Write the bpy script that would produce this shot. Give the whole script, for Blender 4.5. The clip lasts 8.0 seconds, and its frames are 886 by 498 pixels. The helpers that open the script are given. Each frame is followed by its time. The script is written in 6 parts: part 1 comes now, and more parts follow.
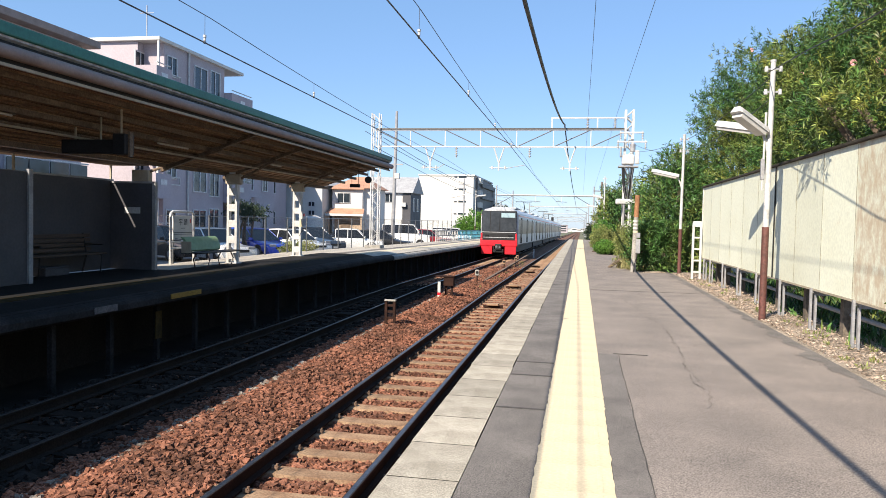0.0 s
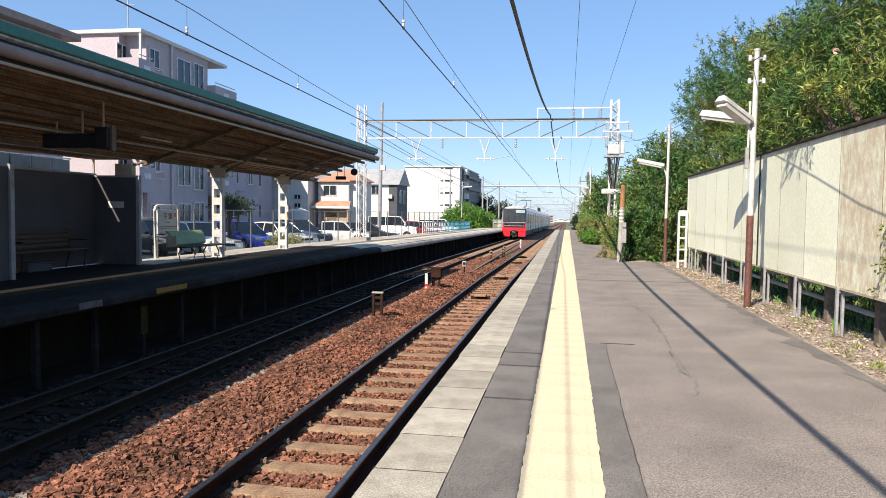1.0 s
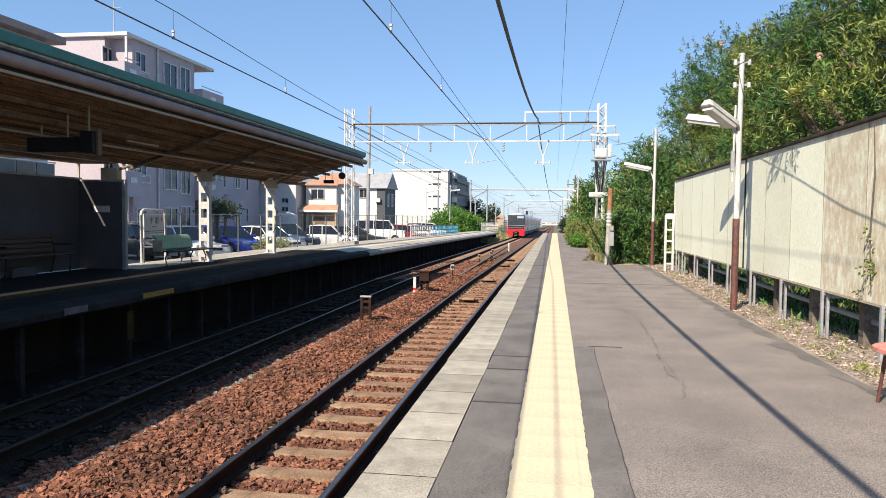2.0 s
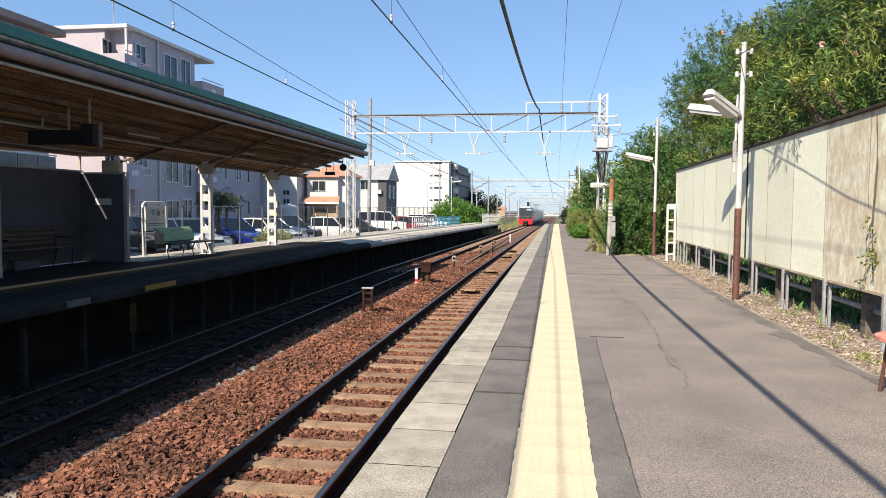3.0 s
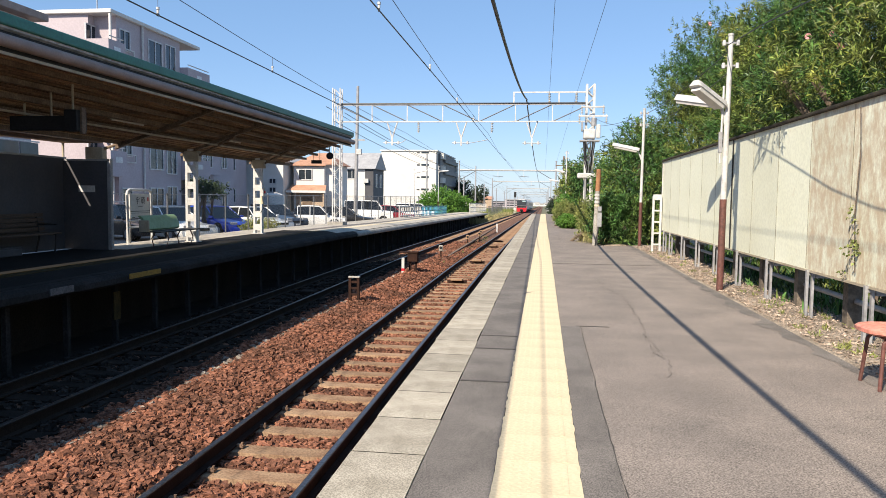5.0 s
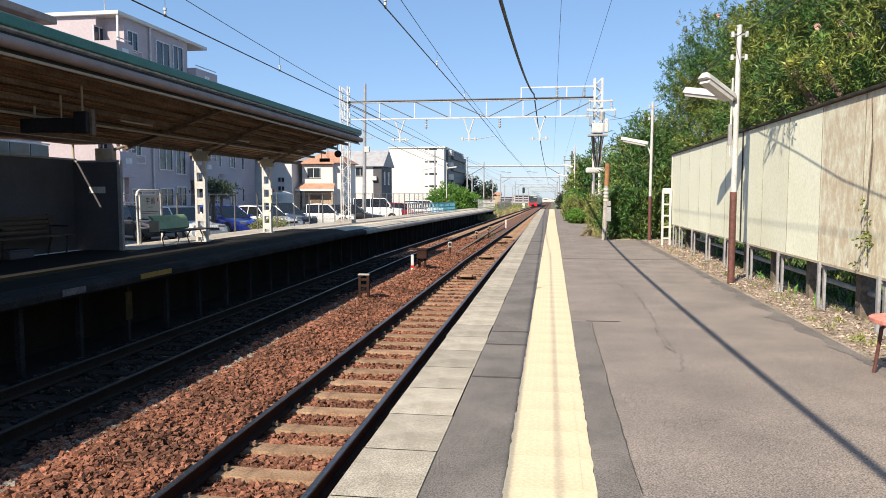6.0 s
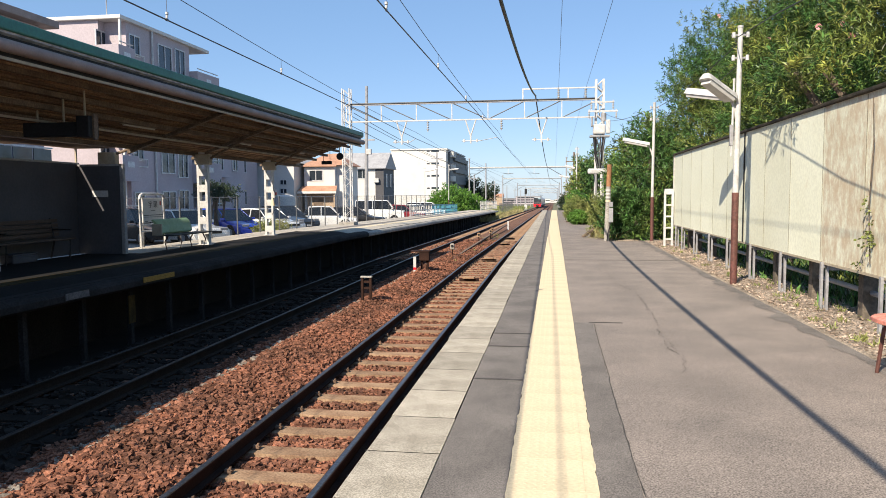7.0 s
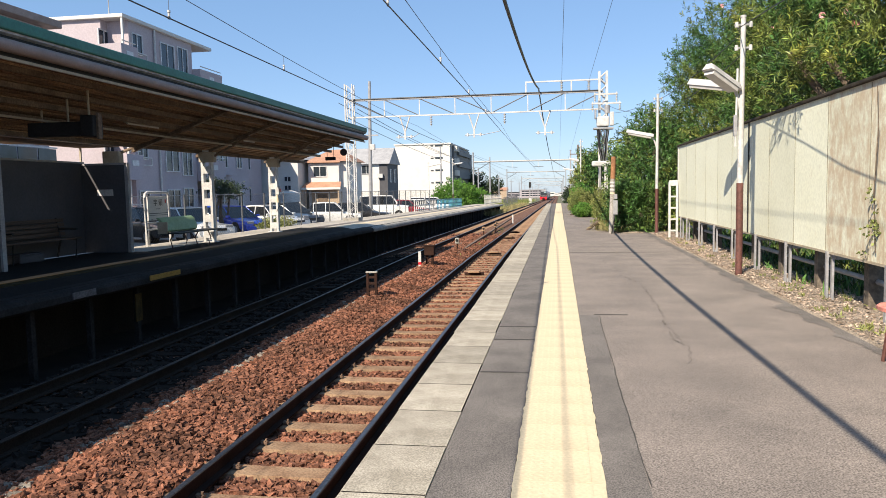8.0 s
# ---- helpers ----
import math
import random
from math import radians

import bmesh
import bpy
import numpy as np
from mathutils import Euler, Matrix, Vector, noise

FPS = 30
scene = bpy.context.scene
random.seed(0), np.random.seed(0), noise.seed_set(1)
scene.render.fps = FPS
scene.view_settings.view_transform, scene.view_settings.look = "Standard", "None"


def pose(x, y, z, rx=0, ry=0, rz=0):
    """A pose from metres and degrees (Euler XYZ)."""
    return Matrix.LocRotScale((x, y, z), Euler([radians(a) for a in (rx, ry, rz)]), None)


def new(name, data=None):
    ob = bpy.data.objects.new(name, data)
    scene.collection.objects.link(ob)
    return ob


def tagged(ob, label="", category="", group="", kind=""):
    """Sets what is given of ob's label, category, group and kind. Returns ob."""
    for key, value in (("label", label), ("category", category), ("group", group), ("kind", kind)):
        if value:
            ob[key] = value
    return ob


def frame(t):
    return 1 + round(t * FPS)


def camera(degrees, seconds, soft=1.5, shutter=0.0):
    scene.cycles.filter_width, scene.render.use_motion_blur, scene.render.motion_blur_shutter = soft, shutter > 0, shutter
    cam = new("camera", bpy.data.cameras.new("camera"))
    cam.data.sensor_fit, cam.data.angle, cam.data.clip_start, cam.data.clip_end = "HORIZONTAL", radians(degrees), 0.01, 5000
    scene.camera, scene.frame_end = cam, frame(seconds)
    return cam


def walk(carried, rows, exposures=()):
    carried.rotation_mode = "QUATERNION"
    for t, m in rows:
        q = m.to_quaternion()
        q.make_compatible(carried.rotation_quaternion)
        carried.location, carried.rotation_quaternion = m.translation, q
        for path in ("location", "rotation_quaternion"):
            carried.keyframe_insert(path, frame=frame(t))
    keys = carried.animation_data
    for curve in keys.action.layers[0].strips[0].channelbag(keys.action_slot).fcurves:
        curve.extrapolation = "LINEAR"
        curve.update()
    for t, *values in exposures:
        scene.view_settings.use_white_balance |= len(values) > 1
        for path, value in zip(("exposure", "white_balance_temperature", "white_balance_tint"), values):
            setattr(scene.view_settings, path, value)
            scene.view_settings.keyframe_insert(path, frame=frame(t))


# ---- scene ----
cam = camera(62.4, 8.0, soft=0.65)
walk(cam, [
    (0.0, pose(0.000, 0.000, 1.320, 87.764, -1.300, 10.683)),
    (0.5, pose(0.003, 0.005, 1.322, 87.642, -0.844, 9.938)),
    (1.0, pose(0.000, 0.012, 1.320, 87.117, -0.758, 9.640)),
    (1.5, pose(0.001, 0.011, 1.324, 87.602, -0.798, 8.761)),
    (3.0, pose(-0.001, 0.010, 1.320, 86.727, -0.379, 8.817)),
    (3.5, pose(-0.004, 0.015, 1.317, 86.676, -0.585, 8.637)),
    (4.0, pose(-0.004, 0.014, 1.317, 86.447, -0.641, 8.519)),
    (4.5, pose(-0.001, 0.006, 1.320, 86.537, -0.488, 8.360)),
    (4.7, pose(0.002, 0.010, 1.317, 86.250, -0.842, 7.765)),
    (6.0, pose(-0.004, 0.012, 1.314, 85.647, 0.025, 8.454)),
    (6.5, pose(-0.004, 0.022, 1.312, 85.552, 0.299, 8.694)),
    (7.0, pose(0.002, 0.004, 1.320, 85.780, 0.340, 8.625)),
    (7.5, pose(0.004, -0.004, 1.317, 85.752, 0.632, 8.866)),
    (8.0, pose(0.008, -0.008, 1.318, 85.358, 1.100, 8.955)),
], exposures=[(0.0, 1.06, 6720, 10), (1.5, 0.95, 6730, 10), (3.5, 0.93, 6800, 10), (8.0, 0.91, 6950, 10)])

# ---- daylight: sun behind the camera and to its left, clear sky ----
SUN_WAY = Vector((0.545, 1.08, -1.0)).normalized()
sun = new("sun", bpy.data.lights.new("sun", "SUN"))
sun.data.energy, sun.data.angle, sun.data.color = 4.25, radians(0.38), (1.0, 0.905, 0.77)
sun.matrix_basis = Matrix.Translation((-20, -40, 40)) @ SUN_WAY.to_track_quat("-Z", "Y").to_matrix().to_4x4()
world = bpy.data.worlds.new("sky")
scene.world = world
world.use_nodes = True
wn = world.node_tree
sky = wn.nodes.new("ShaderNodeTexSky")
sky.sky_type, sky.sun_disc = "NISHITA", False
sky.sun_elevation, sky.sun_rotation = math.asin(-SUN_WAY.z), math.atan2(-SUN_WAY.x, -SUN_WAY.y)
sky.air_density, sky.dust_density, sky.ozone_density = 0.85, 0.3, 2.2
tint = wn.nodes.new("ShaderNodeVectorMath")
tint.operation = "MULTIPLY"
tint.inputs[1].default_value = (0.985, 0.985, 1.125)
wn.links.new(sky.outputs[0], tint.inputs[0])
veil = wn.nodes.new("ShaderNodeMix")
veil.data_type = "RGBA"
veil.inputs["Factor"].default_value = 0.35
veil.inputs["B"].default_value = (2.6, 5.6, 9.8, 1.0)
wn.links.new(tint.outputs[0], veil.inputs["A"])
wn.links.new(veil.outputs["Result"], wn.nodes["Background"].inputs[0])
wn.nodes["Background"].inputs[1].default_value = 0.066


# ---- materials ----
def mat(name, c1, c2=None, rough=0.7, metal=0.0, scale=3.0, grain=40.0, bump=0.2, amount=0.25,
        island=0.0, objrand=0.0, stretch=(1, 1, 1), ramp=(0.35, 0.65), coat=0.0, dist=0.01, fine=3, spec=0.5):
    """Two colours mixed by a coarse noise, a fine grain that varies value and relief, and variation piece by piece."""
    m = bpy.data.materials.new(name)
    m.use_nodes = True
    nt = m.node_tree
    nd, ln = nt.nodes, nt.links
    bs = nd["Principled BSDF"]
    tc = nd.new("ShaderNodeTexCoord")
    mp = nd.new("ShaderNodeMapping")
    mp.inputs["Scale"].default_value = stretch
    ln.new(tc.outputs["Object"], mp.inputs[0])
    n1 = nd.new("ShaderNodeTexNoise")
    n1.inputs["Scale"].default_value, n1.inputs["Detail"].default_value = scale, 5
    ln.new(mp.outputs[0], n1.inputs["Vector"])
    rp = nd.new("ShaderNodeMapRange")
    rp.inputs["From Min"].default_value, rp.inputs["From Max"].default_value = ramp
    ln.new(n1.outputs["Fac"], rp.inputs["Value"])
    mx = nd.new("ShaderNodeMix")
    mx.data_type = "RGBA"
    mx.inputs["A"].default_value = (*c1, 1)
    mx.inputs["B"].default_value = (*(c2 or [v * 0.75 for v in c1]), 1)
    ln.new(rp.outputs[0], mx.inputs["Factor"])
    n2 = nd.new("ShaderNodeTexNoise")
    n2.inputs["Scale"].default_value, n2.inputs["Detail"].default_value = grain, fine
    m2 = nd.new("ShaderNodeMapping")
    m2.inputs["Location"].default_value = (3.313, 7.771, 0.0047)
    m2.inputs["Rotation"].default_value = (0.3, 0.4, 0.5)
    ln.new(tc.outputs["Object"], m2.inputs[0])
    ln.new(m2.outputs[0], n2.inputs["Vector"])
    val = nd.new("ShaderNodeMapRange")
    val.inputs["From Min"].default_value, val.inputs["From Max"].default_value = 0.36, 0.64
    val.inputs["To Min"].default_value, val.inputs["To Max"].default_value = 1 - amount, 1 + amount
    ln.new(n2.outputs["Fac"], val.inputs["Value"])
    last = val.outputs[0]
    for on, node, socket in ((island, "ShaderNodeNewGeometry", "Random Per Island"), (objrand, "ShaderNodeObjectInfo", "Random")):
        if on:
            src = nd.new(node)
            mr = nd.new("ShaderNodeMapRange")
            mr.inputs["To Min"].default_value, mr.inputs["To Max"].default_value = 1 - on, 1 + on
            ln.new(src.outputs[socket], mr.inputs["Value"])
            mu = nd.new("ShaderNodeMath")
            mu.operation = "MULTIPLY"
            ln.new(last, mu.inputs[0])
            ln.new(mr.outputs[0], mu.inputs[1])
            last = mu.outputs[0]
    sc = nd.new("ShaderNodeVectorMath")
    sc.operation = "SCALE"
    ln.new(mx.outputs["Result"], sc.inputs[0])
    ln.new(last, sc.inputs["Scale"])
    ln.new(sc.outputs[0], bs.inputs["Base Color"])
    bs.inputs["Roughness"].default_value, bs.inputs["Metallic"].default_value = rough, metal
    bs.inputs["Coat Weight"].default_value, bs.inputs["Specular IOR Level"].default_value = coat, spec
    if bump:
        bp = nd.new("ShaderNodeBump")
        bp.inputs["Strength"].default_value, bp.inputs["Distance"].default_value = bump, dist
        ln.new(n2.outputs["Fac"], bp.inputs["Height"])
        ln.new(bp.outputs[0], bs.inputs["Normal"])
    return m


def glass(name, tint=(0.02, 0.025, 0.03), rough=0.06):
    """Dark window glass with sharp reflections."""
    return mat(name, tint, None, rough, 0, 2, 5, 0, 0.1)


ASPHALT = mat("asphalt", (0.168, 0.146, 0.132), (0.252, 0.214, 0.190), 0.9, scale=1.5, grain=120, bump=0.25, amount=0.5, ramp=(0.28, 0.72), dist=0.004, fine=4, spec=0.3)
ASPHALT_DARK = mat("dark asphalt", (0.122, 0.110, 0.102), (0.178, 0.160, 0.147), 0.88, scale=2.2, grain=150, bump=0.2, amount=0.5, dist=0.003, fine=4, spec=0.3)
CRACK = mat("crack filler", (0.06, 0.055, 0.052), None, 0.95)
COPING = mat("coping concrete", (0.42, 0.38, 0.315), (0.29, 0.26, 0.21), 0.9, scale=4, grain=130, bump=0.2, amount=0.35, objrand=0.16, dist=0.003, fine=3, spec=0.3)
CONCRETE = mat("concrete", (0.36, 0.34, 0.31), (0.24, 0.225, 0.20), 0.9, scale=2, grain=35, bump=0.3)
# Far platform front takes canopy shade in this colour; also fills dark joints.
CONCRETE_DARK = mat("shade and joint dark concrete", (0.022, 0.019, 0.017), (0.012, 0.0105, 0.010), 0.92, scale=1.5, grain=30, bump=0.4, stretch=(1, 1, 0.3), spec=0.12)
YELLOW = mat("tactile yellow", (0.655, 0.55, 0.38), (0.59, 0.49, 0.335), 0.8, scale=1.6, grain=60, bump=0.1, amount=0.07, objrand=0.006, spec=0.3)
STONE = mat("ballast stone", (0.225, 0.096, 0.060), (0.13, 0.062, 0.041), 0.92, scale=1.3, grain=60, bump=0.5, amount=0.3, island=0.6, spec=0.2)
GREYSTONE = mat("grey ballast stone", (0.26, 0.225, 0.19), (0.15, 0.125, 0.105), 0.92, scale=1.3, grain=60, bump=0.4, amount=0.3, island=0.5, spec=0.2)
BALLAST = mat("ballast bed", (0.215, 0.118, 0.082), (0.13, 0.072, 0.05), 0.95, scale=5, grain=18, bump=1.0, amount=0.6, dist=0.05, spec=0.15)
# Shade-dark copies of sleeper and ballast for the far track below the canopy.
SLEEPER_SHADE = mat("shade-dark sleeper", (0.026, 0.021, 0.018), (0.018, 0.015, 0.013), 0.9, scale=4, grain=50, bump=0.4, spec=0.08)
STONE_SHADE = mat("shade-dark ballast", (0.030, 0.026, 0.023), (0.018, 0.016, 0.015), 0.92, scale=1.3, grain=60, bump=0.4, island=0.5, spec=0.08)
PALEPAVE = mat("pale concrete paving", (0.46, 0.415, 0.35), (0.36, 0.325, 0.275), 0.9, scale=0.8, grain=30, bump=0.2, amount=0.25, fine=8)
DARKSTEEL = mat("dull dark steel", (0.14, 0.145, 0.155), (0.10, 0.105, 0.11), 0.6, 0.1)
SLEEPER = mat("sleeper", (0.33, 0.22, 0.14), (0.24, 0.145, 0.09), 0.9, scale=4, grain=50, bump=0.4, objrand=0.15, spec=0.25)
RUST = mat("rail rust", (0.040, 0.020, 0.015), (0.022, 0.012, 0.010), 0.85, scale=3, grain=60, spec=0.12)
# Rail head colour with the canopy's shade put in.
RAILTOP_SHADE = mat("shade-dark rail head", (0.055, 0.05, 0.05), (0.035, 0.032, 0.03), 0.45, 0.5, stretch=(8, 0.3, 1), bump=0.03, spec=0.3)
RAILTOP = mat("rail head", (0.30, 0.26, 0.24), (0.20, 0.17, 0.155), 0.42, 1.0, stretch=(8, 0.3, 1), bump=0.03)
SOIL = mat("soil", (0.33, 0.275, 0.22), (0.20, 0.165, 0.13), 0.95, scale=2.5, grain=70, bump=0.4, amount=0.45, dist=0.01, spec=0.2)
GROUND = mat("ground", (0.16, 0.14, 0.09), (0.09, 0.11, 0.05), 0.95, scale=0.2, grain=6, bump=0.4)
LOT = mat("lot asphalt", (0.20, 0.19, 0.18), (0.25, 0.24, 0.22), 0.9, scale=0.5, grain=40)
GREEN = mat("green flashing", (0.022, 0.135, 0.105), (0.03, 0.17, 0.13), 0.5, scale=2, grain=20, bump=0.05, amount=0.1)
BROWNPIPE = mat("gutter paint", (0.30, 0.235, 0.215), (0.24, 0.185, 0.165), 0.6, scale=3, grain=30, bump=0.02, amount=0.06, spec=0.25)
DECK = mat("deck boards", (0.34, 0.215, 0.13), (0.13, 0.08, 0.055), 0.8, scale=2, grain=25, stretch=(6, 0.3, 1), objrand=0.5, spec=0.2)
CREAM = mat("cream steel", (0.42, 0.36, 0.27), (0.34, 0.29, 0.21), 0.6, scale=4, grain=30, bump=0.03, amount=0.08)
WHITE = mat("white paint", (0.58, 0.575, 0.565), (0.45, 0.445, 0.435), 0.5, scale=4, grain=25, bump=0.08, amount=0.1)
GALV = mat("galvanised steel", (0.36, 0.36, 0.37), (0.27, 0.27, 0.28), 0.55, 0.2, scale=5, grain=30, bump=0.08, amount=0.12)
BROWN = mat("brown pole paint", (0.13, 0.05, 0.042), (0.09, 0.038, 0.03), 0.6, scale=5, grain=30, bump=0.1)
RAFTER = mat("rafter paint", (0.19, 0.135, 0.095), (0.12, 0.085, 0.06), 0.7, scale=4, grain=30, spec=0.25)
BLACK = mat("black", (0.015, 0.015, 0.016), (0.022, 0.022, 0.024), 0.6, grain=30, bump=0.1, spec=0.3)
CABLE = mat("cable", (0.02, 0.02, 0.022), None, 0.5)
WIRE = mat("wire", (0.10, 0.10, 0.11), None, 0.5, 0.4)
GREYPANEL = mat("grey panel", (0.082, 0.082, 0.090), (0.066, 0.066, 0.073), 0.6, scale=1.5, grain=20, bump=0.03, amount=0.08, spec=0.3)
TIMBER = mat("bench wood", (0.10, 0.065, 0.045), (0.065, 0.042, 0.03), 0.7, scale=5, grain=40, stretch=(8, 0.6, 8))
BENCHGREEN = mat("bench green", (0.26, 0.42, 0.24), (0.21, 0.35, 0.19), 0.5, scale=4, grain=20, bump=0.02, amount=0.08)
WALLWHITE = mat("white render", (0.62, 0.605, 0.58), (0.56, 0.545, 0.52), 0.85, scale=0.6, grain=12, bump=0.1, amount=0.05)
WALLPINK = mat("pale render", (0.45, 0.395, 0.425), (0.40, 0.35, 0.375), 0.85, scale=0.5, grain=12, bump=0.1, amount=0.06, spec=0.3)
WALLGREY = mat("grey cladding", (0.075, 0.085, 0.10), (0.055, 0.062, 0.075), 0.7, scale=1, grain=12, stretch=(6, 6, 0.3))
TILEROOF = mat("orange roof tile", (0.44, 0.245, 0.165), (0.36, 0.195, 0.13), 0.8, scale=2, grain=15, bump=0.4, spec=0.3)
SLATE = mat("slate roof", (0.34, 0.34, 0.35), (0.27, 0.27, 0.28), 0.7, scale=2, grain=15)
TAN = mat("tan wall", (0.42, 0.32, 0.23), (0.34, 0.25, 0.18), 0.85, scale=1, grain=12)
GLASS = glass("window glass", (0.03, 0.04, 0.05))
CARGLASS = glass("car glass", (0.012, 0.014, 0.016))
SIDEGLASS = mat("train side glass", (0.012, 0.014, 0.016), None, 0.28, 0, 2, 5, 0, 0.1, spec=0.25)
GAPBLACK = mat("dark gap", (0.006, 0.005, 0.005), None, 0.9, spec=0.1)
FRAME = mat("window frame", (0.62, 0.62, 0.63), None, 0.4, 0.1, bump=0.0)
TYRE = mat("tyre", (0.02, 0.02, 0.02), None, 0.85, grain=80)
STEEL = mat("stainless body", (0.60, 0.61, 0.62), (0.54, 0.55, 0.56), 0.40, 0.3, scale=1, grain=6, bump=0.02, amount=0.05, stretch=(1, 0.1, 4))
RED = mat("train red", (0.62, 0.018, 0.030), (0.56, 0.016, 0.028), 0.35, scale=1, grain=8, bump=0.02, amount=0.05, coat=0.3)
TRAINGREY = mat("train roof grey", (0.42, 0.43, 0.45), (0.35, 0.36, 0.38), 0.6, scale=1, grain=8)
WOOD = mat("dry wood", (0.20, 0.14, 0.10), (0.12, 0.085, 0.06), 0.85, scale=5, grain=30, stretch=(4, 4, 0.4))
BARK = mat("bark", (0.16, 0.12, 0.09), (0.09, 0.07, 0.05), 0.9, scale=6, grain=30, bump=0.6)
LEAF = mat("oleander leaf", (0.050, 0.118, 0.030), (0.195, 0.208, 0.045), 0.45, scale=0.9, grain=3, bump=0, amount=0.35, island=0.7, ramp=(0.47, 0.70), spec=0.32)
LEAF_H = mat("clipped leaf", (0.065, 0.175, 0.022), (0.11, 0.215, 0.035), 0.5, scale=0.9, grain=3, bump=0, amount=0.25, island=0.4, spec=0.3)
LEAF_Y = mat("hedge leaf", (0.125, 0.17, 0.045), (0.22, 0.22, 0.075), 0.55, scale=0.9, grain=3, bump=0, amount=0.25, island=0.4, spec=0.3)
LEAF_D = mat("dark leaf", (0.026, 0.046, 0.024), (0.038, 0.055, 0.028), 0.5, scale=0.8, grain=3, bump=0, amount=0.25, island=0.4, spec=0.3)
DRYGRASS = mat("dry grass", (0.36, 0.29, 0.14), (0.24, 0.23, 0.09), 0.8, scale=2, grain=5, bump=0, island=0.35)
FLOWER = mat("pink flower", (0.80, 0.30, 0.33), (0.74, 0.40, 0.41), 0.6, bump=0)
CORAL = mat("coral plastic", (0.66, 0.25, 0.19), (0.60, 0.22, 0.17), 0.45, scale=5, grain=25, bump=0.05)
BLUE = mat("railing blue", (0.06, 0.28, 0.40), (0.05, 0.22, 0.33), 0.5, bump=0.05)


# ---- mesh tools ----
class Shape:
    """Collects faces of simple solids, to be linked as one mesh."""

    def __init__(self):
        self.v, self.f = [], []

    def add(self, verts, faces):
        n = len(self.v)
        self.v += [tuple(p) for p in verts]
        self.f += [tuple(n + i for i in f) for f in faces]
        return self

    def box(self, x0, x1, y0, y1, z0, z1, m=None, c=0.0):
        """A box, with chamfered upright edges and top where c is given."""
        if c:
            b = bmesh.new()
            bmesh.ops.create_cube(b, size=1)
            for v in b.verts:
                v.co = ((x0 + x1) / 2 + v.co.x * (x1 - x0), (y0 + y1) / 2 + v.co.y * (y1 - y0), (z0 + z1) / 2 + v.co.z * (z1 - z0))
            bmesh.ops.bevel(b, geom=b.edges[:], offset=c, segments=2, affect="EDGES", profile=0.5)
            b.verts.index_update()
            vs, fs = [v.co.copy() for v in b.verts], [[v.index for v in f.verts] for f in b.faces]
            b.free()
        else:
            vs = [Vector((x, y, z)) for x in (x0, x1) for y in (y0, y1) for z in (z0, z1)]
            fs = [(0, 1, 3, 2), (4, 6, 7, 5), (0, 4, 5, 1), (2, 3, 7, 6), (0, 2, 6, 4), (1, 5, 7, 3)]
        return self.add([m @ p for p in vs] if m else vs, fs)

    def cyl(self, a, b, r0, r1=None, n=10, caps=True):
        a, b, r1 = Vector(a), Vector(b), r0 if r1 is None else r1
        q = (b - a).to_track_quat("Z", "Y").to_matrix()
        vs = []
        for p, r in ((a, r0), (b, r1)):
            vs += [p + q @ Vector((r * math.cos(2 * math.pi * i / n), r * math.sin(2 * math.pi * i / n), 0)) for i in range(n)]
        fs = [(i, (i + 1) % n, n + (i + 1) % n, n + i) for i in range(n)]
        if caps:
            fs += [tuple(range(n - 1, -1, -1)), tuple(range(n, 2 * n))]
        return self.add(vs, fs)

    def tube(self, pts, r, n=8):
        """A round bar along points."""
        pts = [Vector(p) for p in pts]
        vs = []
        for i, p in enumerate(pts):
            d = (pts[min(i + 1, len(pts) - 1)] - pts[max(i - 1, 0)]).normalized()
            q = d.to_track_quat("Z", "Y").to_matrix()
            vs += [p + q @ Vector((r * math.cos(2 * math.pi * k / n), r * math.sin(2 * math.pi * k / n), 0)) for k in range(n)]
        fs = [(j * n + i, j * n + (i + 1) % n, j * n + n + (i + 1) % n, j * n + n + i) for j in range(len(pts) - 1) for i in range(n)]
        fs += [tuple(range(n - 1, -1, -1)), tuple(range(len(vs) - n, len(vs)))]
        return self.add(vs, fs)

    def loft(self, rings, close=True):
        """Skin over rings of equal count."""
        n = len(rings[0])
        vs = [p for r in rings for p in r]
        fs = [(j * n + i, j * n + (i + 1) % n, j * n + n + (i + 1) % n, j * n + n + i) for j in range(len(rings) - 1) for i in range(n)]
        if close:
            fs += [tuple(range(n - 1, -1, -1)), tuple(range(len(vs) - n, len(vs)))]
        return self.add(vs, fs)

    def mesh(self, name, material, smooth=False):
        me = bpy.data.meshes.new(name)
        me.from_pydata([tuple(p) for p in self.v], [], self.f)
        b = bmesh.new()
        b.from_mesh(me)
        bmesh.ops.recalc_face_normals(b, faces=b.faces)
        b.to_mesh(me)
        b.free()
        me.materials.append(material)
        if smooth:
            me.shade_smooth()
            me.set_sharp_from_angle(angle=radians(40))
        return me


def part(name, shape, material, parent, label="", at=None, smooth=False):
    """Links a shape (or a ready mesh) as one mesh under a thing or part."""
    ob = new(name, shape.mesh(name, material, smooth) if isinstance(shape, Shape) else shape)
    ob.parent = parent
    if at is not None:
        ob.matrix_basis = at
    return tagged(ob, label)


def thing(name, at, label, category, group="", kind=""):
    ob = new(name)
    ob.matrix_basis = at if isinstance(at, Matrix) else pose(*at)
    ob.empty_display_size = 0.2
    return tagged(ob, label, category, group, kind)


def solid(name, shape, material, label, category="", group="", kind="", smooth=False, at=None):
    ob = new(name, shape.mesh(name, material, smooth))
    if at is not None:
        ob.matrix_basis = at
    return tagged(ob, label, category, group, kind)


